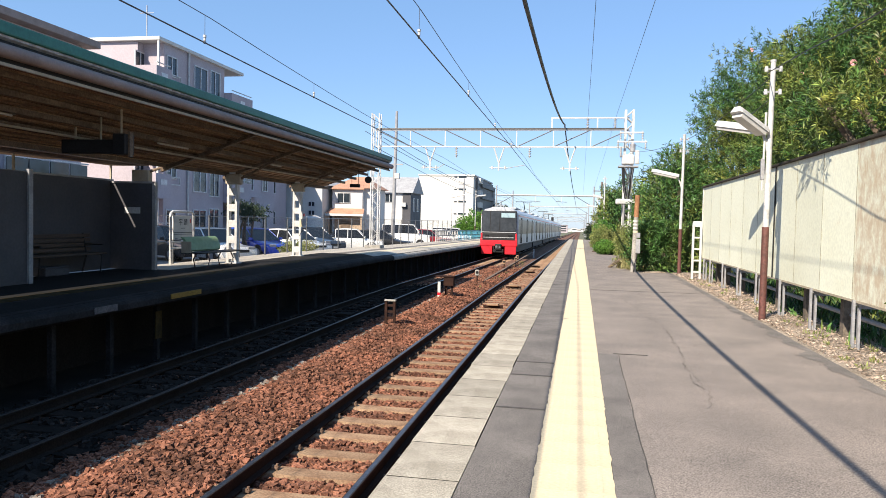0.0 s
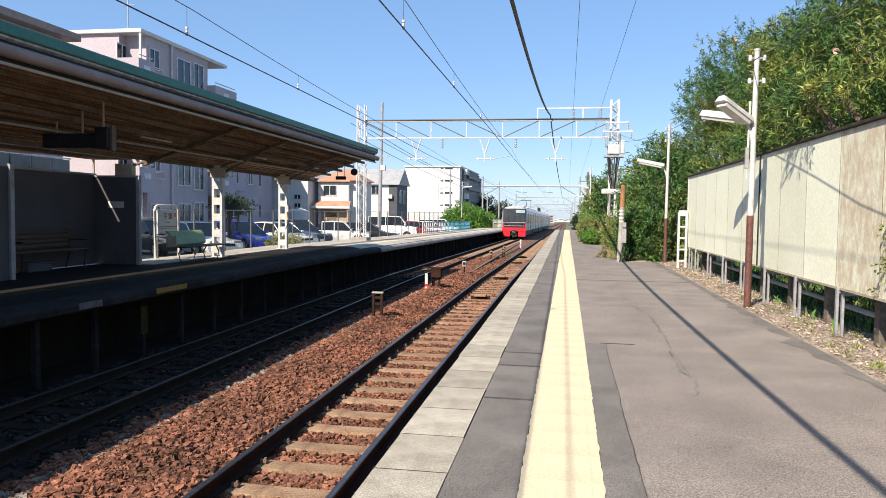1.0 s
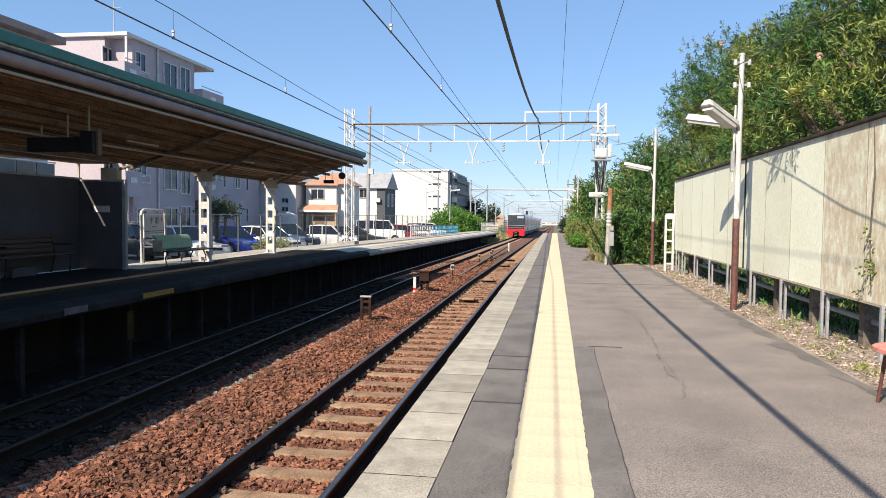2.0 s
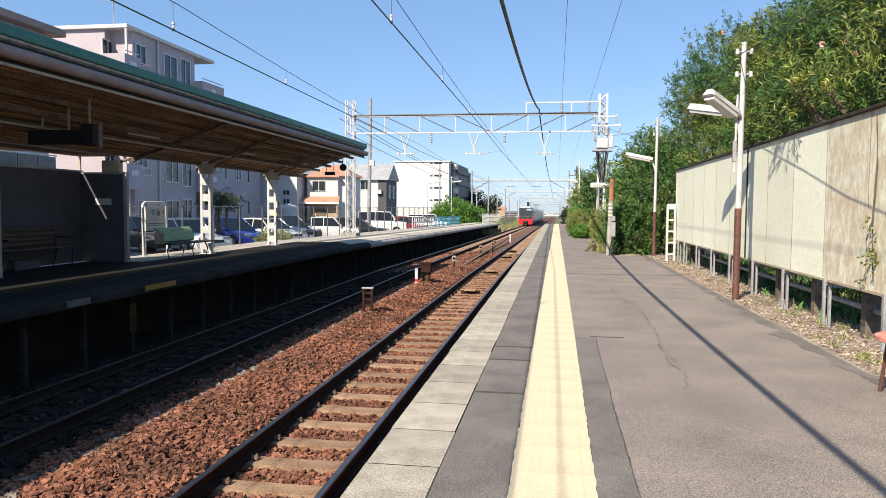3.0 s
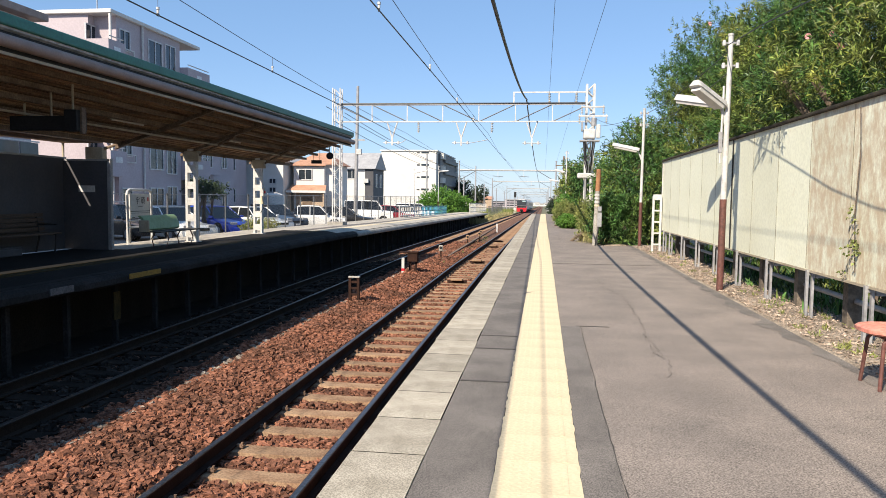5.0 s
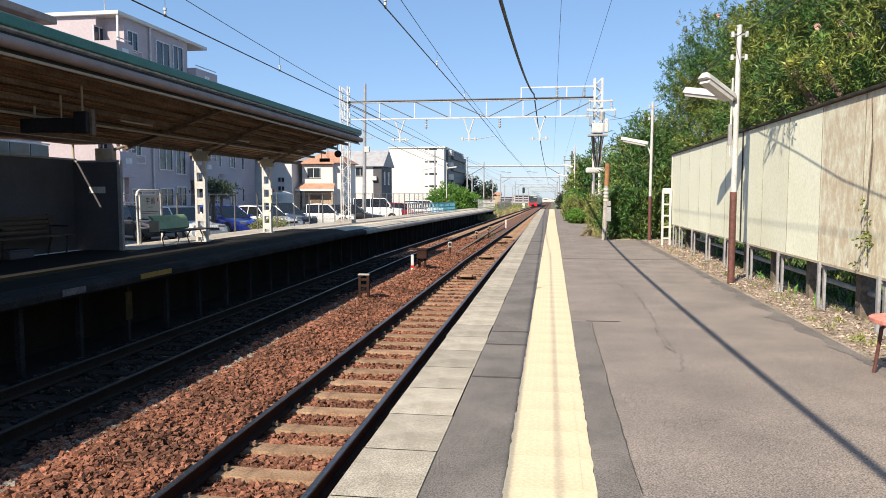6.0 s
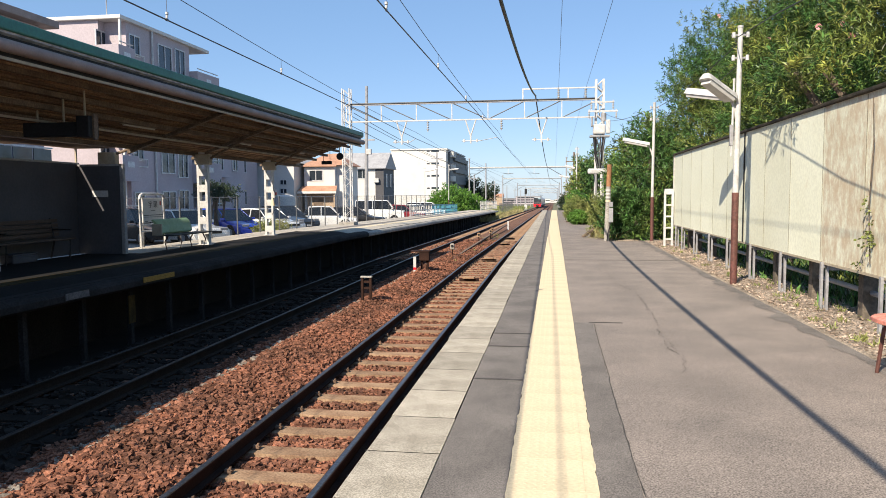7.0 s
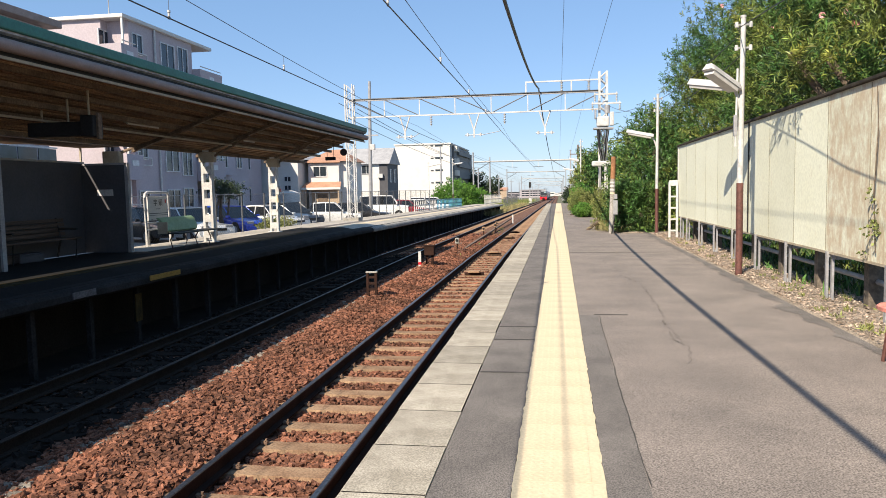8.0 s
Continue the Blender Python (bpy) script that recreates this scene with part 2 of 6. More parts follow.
def fast_mesh(name, verts, faces, material):
    """A mesh from arrays: verts (n, 3), faces (m, k)."""
    me = bpy.data.meshes.new(name)
    m, k = faces.shape
    me.vertices.add(len(verts))
    me.vertices.foreach_set("co", verts.astype(np.float32).ravel())
    me.loops.add(m * k)
    me.loops.foreach_set("vertex_index", faces.astype(np.int32).ravel())
    me.polygons.add(m)
    me.polygons.foreach_set("loop_start", np.arange(0, m * k, k, dtype=np.int32))
    me.update(calc_edges=True)
    me.shade_flat()
    me.materials.append(material)
    return me


def fall(y):
    """The line runs level at the platforms and then falls slightly."""
    return -0.0095 * max(0.0, y - 25.0)


# ---- ground, track bed, platforms ----
GY = (-40, 25, 60, 110, 170, 250, 400, 700, 1500, 4000)


def strip(x0, x1, z, ys, thick=0.0):
    s = Shape()
    rows = [((x0, y, z + fall(y)), (x1, y, z + fall(y))) for y in ys]
    vs = [p for r in rows for p in r]
    s.add(vs, [(2 * i, 2 * i + 1, 2 * i + 3, 2 * i + 2) for i in range(len(rows) - 1)])
    return s


solid("ground", strip(-1500, 1500, -1.50, GY), GROUND, "flat land with grass and bare earth", "ground", kind="structure")
solid("parking_lot_ground", strip(-60, -10.9, -0.62, (-40, 25, 60, 110, 140)), LOT, "grey asphalt of the car park beside the platform", "ground", kind="structure")
bed = Shape()
prof = [(-7.3, -1.42), (-7.1, -1.22), (-4.9, -1.17), (-4.1, -1.12), (-3.7, -1.135), (-3.28, -1.143), (-3.14, -1.215), (-1.4, -1.215), (-1.0, -1.23), (-0.6, -1.42)]
ys = (-10, 0, 25, 40, 60, 90, 130, 180, 260, 400, 700, 1200)
vs = [(x, y, z + fall(y)) for y in ys for x, z in prof]
n = len(prof)
bed.add(vs, [(j * n + i, j * n + i + 1, j * n + n + i + 1, j * n + n + i) for j in range(len(ys) - 1) for i in range(n - 1)])
solid("track_bed", bed, BALLAST, "bed of red-brown ballast under both tracks", "track bed", kind="structure")

# near platform: body, paved top in bands, coping, tactile strip
P_END = 61.0
near = tagged(new("near_platform"), "asphalt platform with concrete edge stones and a yellow strip", "platform", kind="structure")
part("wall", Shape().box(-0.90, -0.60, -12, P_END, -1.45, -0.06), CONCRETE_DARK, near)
part("base", Shape().box(-0.60, 3.3, -12, P_END, -1.45, -0.03), SOIL, near)
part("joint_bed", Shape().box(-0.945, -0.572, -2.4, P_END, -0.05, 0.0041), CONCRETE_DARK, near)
part("dark_band", Shape().box(-0.566, -0.205, -12, P_END, -0.03, 0.0), ASPHALT_DARK, near, "dark asphalt band")
part("dark_patch", Shape().box(0.205, 0.395, -12, 7.6, -0.03, 0.002), ASPHALT_DARK, near, "dark asphalt patch beside the strip")
top = Shape()
top.box(0.395, 2.50, -12, 7.6, -0.03, 0.0)
top.box(0.205, 2.50, 7.6, 21.0, -0.03, 0.0)
top.box(0.205, 1.45, 21.0, P_END, -0.03, 0.0)
part("paving", top, ASPHALT, near, "weathered grey asphalt")

# Lip, edge line and posts carry the canopy's shade in this colour.
LIP_SHADE = mat("shade-dark lip", (0.032, 0.031, 0.032), (0.017, 0.017, 0.017), 0.9, scale=2, grain=30, spec=0.12)
# Tag colours are dimmed to include the canopy's shade.
TAG_SHADE = mat("shade-dimmed enamel", (0.13, 0.125, 0.13), (0.09, 0.088, 0.09), 0.7, scale=6, spec=0.2)
TAGYELLOW = mat("enamel yellow", (0.26, 0.16, 0.03), (0.20, 0.125, 0.025), 0.6, spec=0.3)
# Yellow of strip and wall tag, darkened for the canopy's shade.
YELLOW_SHADE = mat("shade-dark yellow paint", (0.065, 0.043, 0.013), (0.035, 0.026, 0.010), 0.85, scale=6, spec=0.15)
# Canopy shade is put into this paving colour; PALEPAVE is the lit one.
PAVE_SHADE = mat("shade-dark paving", (0.016, 0.0155, 0.0155), (0.023, 0.022, 0.0215), 0.9, scale=1.5, grain=40, spec=0.1)
far = tagged(new("far_platform"), "far platform, canopy shade put into its dark concrete front", "platform", kind="structure")
FE = 96.0
FAR_YS = (-14, 0, 25, 26.5, 30, 40, 50, 60, 70, 80, FE)


def along(section, y0, y1):
    """A section of x and z carried along the platform, falling with the line."""
    return Shape().loft([[(x, y, z + fall(y)) for x, z in section] for y in [y0] + [q for q in FAR_YS if y0 < q < y1] + [y1]])


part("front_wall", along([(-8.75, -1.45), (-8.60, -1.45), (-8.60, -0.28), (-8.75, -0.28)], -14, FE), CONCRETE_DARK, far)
# Added strip: shade below the platform put into a near-black ground colour.
part("under_floor", along([(-8.6, -1.47), (-7.1, -1.47), (-7.1, -1.38), (-8.6, -1.38)], -14, FE), STONE_SHADE, far, "ground strip coloured dark for shade below the platform")
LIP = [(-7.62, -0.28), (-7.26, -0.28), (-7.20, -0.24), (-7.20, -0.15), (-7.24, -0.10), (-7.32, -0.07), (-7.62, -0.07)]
# Shade-dark copy under the canopy, plain concrete copy beyond it.
part("lip", along(LIP, -14, 28.0), LIP_SHADE, far, "rounded concrete lip darkened for shade")
part("lip", along(LIP, 28.0, FE), CONCRETE, far, "weathered concrete lip, lit copy")
TOPS = [(-10.8, -0.30), (-10.8, 0.0), (-8.0, 0.0), (-7.62, -0.07), (-7.62, -0.30)]
# Two copies: shade-dark under the canopy, pale where the sun reaches.
part("paving", along(TOPS, -14, 26.5), PAVE_SHADE, far, "paving darkened for the canopy's shade")
part("paving", along(TOPS, 26.5, FE), PALEPAVE, far, "pale paving in the open, lit copy")
part("rear_paving", Shape().box(-10.78, -9.55, 15.8, 26.5, 0.0, 0.004), PALEPAVE, far, "pale paving behind the columns, lit copy")
part("tactile_strip", along([(-8.45, 0.0), (-8.10, 0.0), (-8.10, 0.006), (-8.45, 0.006)], -14, 26.5), YELLOW_SHADE, far, "yellow tactile strip darkened for shade")
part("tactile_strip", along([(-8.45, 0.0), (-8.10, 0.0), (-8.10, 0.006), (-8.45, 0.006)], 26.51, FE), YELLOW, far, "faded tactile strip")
part("worn_band", along([(-9.25, 0.0), (-8.75, 0.0), (-8.75, 0.004), (-9.25, 0.004)], 26.51, FE), ASPHALT_DARK, far, "dark repaired band of asphalt")
part("end_wall", Shape().box(-8.60, -7.60, FE - 0.2, FE, -2.2, fall(FE) - 0.30), CONCRETE_DARK, far)
part("white_line", along([(-7.50, -0.0705), (-7.40, -0.0705), (-7.40, -0.064), (-7.50, -0.064)], -14, FE), LIP_SHADE, far, "edge line in the lip's shade-dark colour")
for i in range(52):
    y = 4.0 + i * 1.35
    part("wall_post", Shape().box(-7.60, -7.52, y - 0.045, y + 0.045, -1.45 + fall(y), -0.28 + fall(y)), LIP_SHADE, far)
part("edge_tag", Shape().box(-7.19, -7.175, 9.85, 10.4, -0.22, -0.12), TAG_SHADE, far, "pale tag on the lip, dimmed for shade")
part("edge_tag", Shape().box(-7.19, -7.175, 11.95, 13.0, -0.20, -0.11), TAGYELLOW, far, "yellow tag on the lip")
part("wall_tag", Shape().box(-7.53, -7.515, 12.0, 12.2, -0.95, -0.45), YELLOW_SHADE, far, "yellow tag on the wall")


# ---- tracks ----
def rail_shape(x, ys):
    s = Shape()
    pr = [(-0.063, -0.152), (0.063, -0.152), (0.063, -0.135), (0.010, -0.12), (0.010, -0.04), (0.033, -0.03), (0.033, -0.006),
          (-0.033, -0.006), (-0.033, -0.03), (-0.010, -0.04), (-0.010, -0.12), (-0.063, -0.135)]
    return s.loft([[(x + a, y, -1.0 + b + fall(y)) for a, b in pr] for y in ys])


def head_shape(x, ys):
    return Shape().loft([[(x + a, y, -1.0 + b + fall(y)) for a, b in ((-0.028, -0.006), (0.028, -0.006), (0.024, 0.001), (-0.024, 0.001))] for y in ys])


def sleeper_mesh():
    s = Shape()
    s.loft([[(-1.0, -0.15, -0.2), (-1.0, 0.15, -0.2), (-1.0, 0.125, 0.0), (-1.0, -0.125, 0.0)],
            [(-0.3, -0.14, -0.2), (-0.3, 0.14, -0.2), (-0.3, 0.11, -0.02), (-0.3, -0.11, -0.02)],
            [(0.3, -0.14, -0.2), (0.3, 0.14, -0.2), (0.3, 0.11, -0.02), (0.3, -0.11, -0.02)],
            [(1.0, -0.15, -0.2), (1.0, 0.15, -0.2), (1.0, 0.125, 0.0), (1.0, -0.125, 0.0)]])
    return s.mesh("sleeper", SLEEPER)


RUSTCLIP = mat("rusty rail clip", (0.22, 0.14, 0.09), (0.13, 0.08, 0.055), 0.7, scale=8, objrand=0.3)
CLIP = Shape().box(-0.040, 0.022, -0.032, 0.032, -0.005, 0.016).cyl((0.006, 0, 0.016), (0.006, 0, 0.044), 0.012, n=8).box(-0.045, 0.0, -0.02, 0.02, 0.015, 0.026).mesh("rail_clip", RUSTCLIP)
SLEEP = sleeper_mesh()
SLEEP_SHADE = SLEEP.copy()
SLEEP_SHADE.materials.clear()
SLEEP_SHADE.materials.append(SLEEPER_SHADE)
RY = (-10, 0, 10, 25, 40, 60, 90, 130, 180, 260, 400, 700, 1200)


def track(cx, label, wood=SLEEPER):
    tr = tagged(new("railway_track"), label, "railway track", "railway tracks", "structure")
    for sx in (-0.566, 0.566):
        # Up to y 26 the far rails take shade-dark colours, beyond it lit ones.
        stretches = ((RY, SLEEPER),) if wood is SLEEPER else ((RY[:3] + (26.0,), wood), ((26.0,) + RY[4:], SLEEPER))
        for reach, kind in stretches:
            r = part("rail", rail_shape(cx + sx, reach), RUST if kind is SLEEPER else SLEEPER_SHADE, tr, "rusty steel rail")
            part("rail_head", head_shape(cx + sx, reach), RAILTOP if kind is SLEEPER else RAILTOP_SHADE, r, "polished running surface" if kind is SLEEPER else "running surface darkened for shade")
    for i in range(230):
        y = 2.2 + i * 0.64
        # Short of y 27 the far sleepers are coloured for the canopy's shade.
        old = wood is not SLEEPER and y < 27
        sl = part("sleeper", SLEEP_SHADE if old else SLEEP, wood if old else SLEEPER, tr, at=pose(cx + random.uniform(-0.02, 0.02), y + random.uniform(-0.015, 0.015), -1.150 + fall(y), 0, 0, random.uniform(-0.6, 0.6)))
        if wood is SLEEPER and i < 42:
            for sx in (-0.566, 0.566):
                for q in (-1, 1):
                    part("rail_clip", CLIP, RUSTCLIP, sl, at=pose(sx + q * 0.105, 0, 0.0, 0, 0, 0 if q > 0 else 180))
    return tr


track(-2.42, "near railway track with rusty rails and brown sleepers")
track(-5.85, "far railway track, near stretch darkened for shade", SLEEPER_SHADE)


# ---- canopy over the far platform ----
CY0, CY1 = -16.0, 26.8


def canopy():
    c = thing("platform_canopy", (-9.5, 0, 0), "long station canopy with green edge and brown boarded underside", "canopy", kind="")
    X0, Z0, X1, Z1 = 2.40, 3.37, -0.30, 2.42    # front and back edges of the underside, from the column line

    def zz(x):
        return Z1 + (Z0 - Z1) * (x - X1) / (X0 - X1)
    s = Shape()
    s.loft([[(X1, y, Z1 + 0.10), (X0, y, Z0 + 0.10), (X0, y, Z0 + 0.16), (X1, y, Z1 + 0.16)] for y in (CY0, CY1)])
    part("roof", s, TRAINGREY, c, "sheet-metal roof")
    part("green_flashing", Shape().box(X0 - 0.06, X0 + 0.05, CY0, CY1 + 0.02, Z0 + 0.13, Z0 + 0.29, c=0.02), GREEN, c, "dark green edge flashing")
    # Black stands in for the shaded gap between flashing and gutter.
    part("fascia", Shape().box(X0 - 0.12, X0 - 0.06, CY0, CY1, Z0 - 0.20, Z0 + 0.13), BLACK, c, "fascia coloured black for the shaded gap")
    part("gutter", Shape().cyl((X0 + 0.02, CY0, Z0 - 0.065), (X0 + 0.02, CY1, Z0 - 0.075), 0.088, n=16), BROWNPIPE, c, "round painted gutter", smooth=True)
    part("edge_bar", Shape().box(X0 - 0.06, X0 - 0.02, CY0, CY1, Z0 - 0.245, Z0 - 0.205), CREAM, c, "thin pale edge strip")
    part("end_flashing", Shape().loft([[(X1, y, Z1 + 0.10), (X0, y, Z0 + 0.10), (X0, y, Z0 + 0.27), (X1, y, Z1 + 0.24)] for y in (CY1, CY1 + 0.06)]), GREEN, c)
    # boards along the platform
    # Black sheet behind the boards puts the shade of their gaps into colour.
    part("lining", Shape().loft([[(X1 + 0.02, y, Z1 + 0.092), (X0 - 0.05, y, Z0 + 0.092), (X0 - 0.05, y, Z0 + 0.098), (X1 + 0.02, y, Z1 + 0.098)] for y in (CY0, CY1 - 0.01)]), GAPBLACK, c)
    k = 26
    w = (X0 - X1 - 0.1) / k
    for i in range(k):
        a = X1 + 0.04 + i * w
        b = a + w * 0.52
        dz = random.uniform(-0.008, 0.008)
        s = Shape().loft([[(a, y, zz(a) + 0.06 + dz), (b, y, zz(b) + 0.06 + dz), (b, y, zz(b) + 0.088), (a, y, zz(a) + 0.088)] for y in (CY0, CY1 - 0.02)])
        part("board", s, DECK, c)
    for x in (2.05, 1.78, 1.35, 0.9, 0.45, -0.2):
        s = Shape().loft([[(x - 0.035, y, zz(x) - 0.03), (x + 0.035, y, zz(x) - 0.03), (x + 0.035, y, zz(x) + 0.055), (x - 0.035, y, zz(x) + 0.055)] for y in (CY0, CY1 + (0.0 if x > 2 else 0.42))])
        part("purlin", s, RAFTER, c, "brown steel purlin")
    part("conduit", Shape().cyl((0.75, CY0, zz(0.75) - 0.16), (0.75, CY1 - 0.5, zz(0.75) - 0.16), 0.022, n=8), CREAM, c, "white conduit")
    for y, cx in ((-9.5, 0), (-4.8, 0), (-0.1, 0), (4.6, 0), (15.85, -0.83), (18.9, 0), (23.6, 0)):
        # rafter and knee brace
        s = Shape()
        for ya, yb in ((y - 0.05, y + 0.05),):
            s.loft([[(X1, q, zz(X1) - 0.10), (X0 - 0.1, q, zz(X0) - 0.12), (X0 - 0.1, q, zz(X0) - 0.03), (X1, q, zz(X1) - 0.03)] for q in (ya, yb)])
        part("rafter", s, RAFTER, c, "brown steel rafter")
        part("knee_brace", Shape().cyl((cx + 0.12, y, 2.30), (1.25, y, zz(1.25) - 0.10), 0.035, n=8), RAFTER, c)
        part("capital", Shape().box(cx - 0.2, cx + 0.24, y - 0.09, y + 0.09, zz(max(cx, X1)) - 0.34, zz(max(cx, X1)) - 0.06, c=0.02), CREAM, c, "cream column head")
        # laced column: two channels with battens
        col = part("column", Shape().box(cx - 0.15, cx - 0.085, y - 0.075, y + 0.075, 0.0, zz(max(cx, X1)) - 0.10).box(cx + 0.085, cx + 0.15, y - 0.075, y + 0.075, 0.0, zz(max(cx, X1)) - 0.10), WHITE, c, "white-painted laced steel column")
        for j in range(6 if cx == 0 else 4):
            z = 0.12 + j * 0.44
            part("batten", Shape().box(cx - 0.085, cx + 0.085, y - 0.072, y + 0.072, z, z + 0.20), WHITE, col)
        part("base_plate", Shape().box(cx - 0.2, cx + 0.2, y - 0.14, y + 0.14, 0.0, 0.02), WHITE, col)
    return c


canopy()


# ---- metal-sheet fence beside the near platform ----
FX, FY0, FY1 = 2.95, -6.0, 18.84


def sheet_material():
    """Cream-painted sheet with rust runs and stains."""
    m = mat("cream sheet", (0.77, 0.785, 0.64), (0.71, 0.72, 0.57), 0.65, scale=0.9, grain=25, bump=0.06, amount=0.06, objrand=0.06, dist=0.004)
    nt = m.node_tree
    nd, ln = nt.nodes, nt.links
    src = nd["Principled BSDF"].inputs["Base Color"].links[0].from_socket
    ge = nd.new("ShaderNodeNewGeometry")
    mp = nd.new("ShaderNodeMapping")
    mp.inputs["Scale"].default_value = (1, 1.2, 0.60)
    ln.new(ge.outputs["Position"], mp.inputs[0])
    no = nd.new("ShaderNodeTexNoise")
    no.inputs["Scale"].default_value, no.inputs["Detail"].default_value, no.inputs["Roughness"].default_value = 6.5, 11, 0.78
    ln.new(mp.outputs[0], no.inputs["Vector"])
    # more wear towards the near panels
    sp = nd.new("ShaderNodeSeparateXYZ")
    ln.new(ge.outputs["Position"], sp.inputs[0])
    wr = nd.new("ShaderNodeMapRange")
    wr.inputs["From Min"].default_value, wr.inputs["From Max"].default_value = 8.72, 8.60
    wr.inputs["To Min"].default_value, wr.inputs["To Max"].default_value = 0.0, 0.19
    ln.new(sp.outputs["Y"], wr.inputs["Value"])
    ad = nd.new("ShaderNodeMath")
    ln.new(no.outputs["Fac"], ad.inputs[0])
    ln.new(wr.outputs[0], ad.inputs[1])
    fr = nd.new("ShaderNodeMapRange")
    fr.inputs["From Min"].default_value, fr.inputs["From Max"].default_value, fr.inputs["To Max"].default_value = 0.58, 0.76, 0.62
    ln.new(ad.outputs[0], fr.inputs["Value"])
    mx = nd.new("ShaderNodeMix")
    mx.data_type = "RGBA"
    ln.new(fr.outputs[0], mx.inputs["Factor"])
    ln.new(src, mx.inputs["A"])
    mx.inputs["B"].default_value = (0.43, 0.265, 0.14, 1)
    ln.new(mx.outputs["Result"], nd["Principled BSDF"].inputs["Base Color"])
    return m


SHEET = sheet_material()
CAPDARK = mat("near-black cap", (0.030, 0.026, 0.020), (0.055, 0.046, 0.034), 0.85, scale=5, spec=0.2)
SEAM = mat("seam", (0.30, 0.28, 0.21), (0.17, 0.145, 0.10), 0.8, scale=6, stretch=(1, 1, 0.5))
STAYGREY = mat("weathered stay", (0.16, 0.13, 0.10), (0.09, 0.075, 0.06), 0.9, scale=4, grain=30)


def sheet_fence():
    f = thing("sheet_fence", (FX, 0, 0), "pale cream rusty sheet-metal fence on steel posts", "fence")
    y = FY1
    while y > FY0:
        w = 1.13
        s = Shape()
        lean = random.uniform(-0.0004, 0.0004)
        s.box(-0.012 + lean, 0.012 + lean, y - w, y, 0.56, 2.26)
        part("panel", s, SHEET, f)
        part("seam", Shape().box(-0.0155, -0.0125, y - 0.004, y + 0.004, 0.57, 2.25), SEAM, f, "thin rusty seam")
        y -= w
    part("top_rail", Shape().box(-0.05, 0.06, FY0, FY1 + 0.03, 2.262, 2.30, c=0.008), CAPDARK, f, "near-black cap rail")
    part("bottom_rail", Shape().box(-0.022, 0.03, FY0, FY1, 0.535, 0.558), CREAM, f)
    part("edge_trim", Shape().box(-0.03, 0.03, FY1, FY1 + 0.05, 0.5, 2.262), WHITE, f)
    # Black strip: open joint and the lamp pole's shadow painted as one line.
    part("joint_cover", Shape().box(-0.030, -0.02, 12.03, 12.068, 0.56, 2.26), BLACK, f, "dark open joint and pole shadow in one strip")
    for y in [18.35] + [17.5 - 1.49 * k for k in range(16)]:
        part("post", Shape().box(-0.048, -0.022, y - 0.03, y + 0.012, 0, 0.56).box(0.010, 0.036, y - 0.03, y + 0.012, 0, 0.56).box(-0.022, 0.010, y - 0.02, y + 0.010, 0.50, 0.56).box(-0.022, 0.010, y + 0.004, y + 0.010, 0, 0.08), GALV, f, "galvanised double-angle post")
        part("stay", Shape().loft([[(0.16, y - 0.62, z), (0.30, y - 0.62, z), (0.30, y - 0.50, z), (0.16, y - 0.50, z)] for z in (-0.2, 1.5)]), STAYGREY, f, "weathered concrete stay post")
        part("bracket", Shape().box(0.052, 0.42, y - 0.02, y + 0.03, 0.47, 0.53), GALV, f)
    part("lower_rail", Shape().cyl((0.25, FY0, 0.30), (0.25, FY1, 0.30), 0.03, n=8), GALV, f)
    return f


sheet_fence()
solid("bank", Shape().loft([[(2.5, y, -0.01), (2.8, y, 0.035), (3.3, y, 0.01), (9.0, y, -0.5), (9.0, y, -0.9), (2.5, y, -0.9)] for y in (-12, 0, 10, 21.3)]), SOIL, "strip of soil and litter below the fence", "ground", kind="structure")
solid("side_bank", Shape().loft([[(1.46, y, -0.02), (2.2, y, 0.02), (9.0, y, -0.5), (9.0, y, -0.9), (1.46, y, -0.9)] for y in (21.3, 40, P_END)]), SOIL, "strip of soil behind the platform's edge", "ground", kind="structure")


# ---- overhead line ----
def lattice_mast(name, x, y, z0, z1, w, label, k=1.0):
    t = thing(name, (x, y, z0), label, "mast")
    h = z1 - z0
    q = w / 2
    for sx in (-q, q):
        for sy in (-q, q):
            part("leg", Shape().box(sx - 0.024 * k, sx + 0.024 * k, sy - 0.024 * k, sy + 0.024 * k, 0, h), WHITE, t)
    m = int(h / w / 0.9)
    for i in range(m):
        a, b = i * h / m, (i + 1) * h / m
        sg = 1 if i % 2 else -1
        s = Shape()
        for yy in (-q, q):
            s.cyl((-q * sg, yy, a), (q * sg, yy, b), 0.013 * k, n=5)
        for xx in (-q, q):
            s.cyl((xx, -q * sg, a), (xx, q * sg, b), 0.013 * k, n=5)
        part("lacing", s, WHITE, t)
    part("footing", Shape().box(-q - 0.2, q + 0.2, -q - 0.2, q + 0.2, -0.3, 0.12, c=0.02), CONCRETE, t)
    return t


def insulator(parent, x, y, z, n=4, r=0.075):
    s = Shape()
    for i in range(n):
        s.cyl((x, y, z - 0.11 * i), (x, y, z - 0.11 * i - 0.05), r, r * 0.6, n=10)
    s.cyl((x, y, z + 0.1), (x, y, z - 0.11 * n), 0.022, n=6)
    return part("insulator", s, WHITE, parent, "white porcelain insulator")


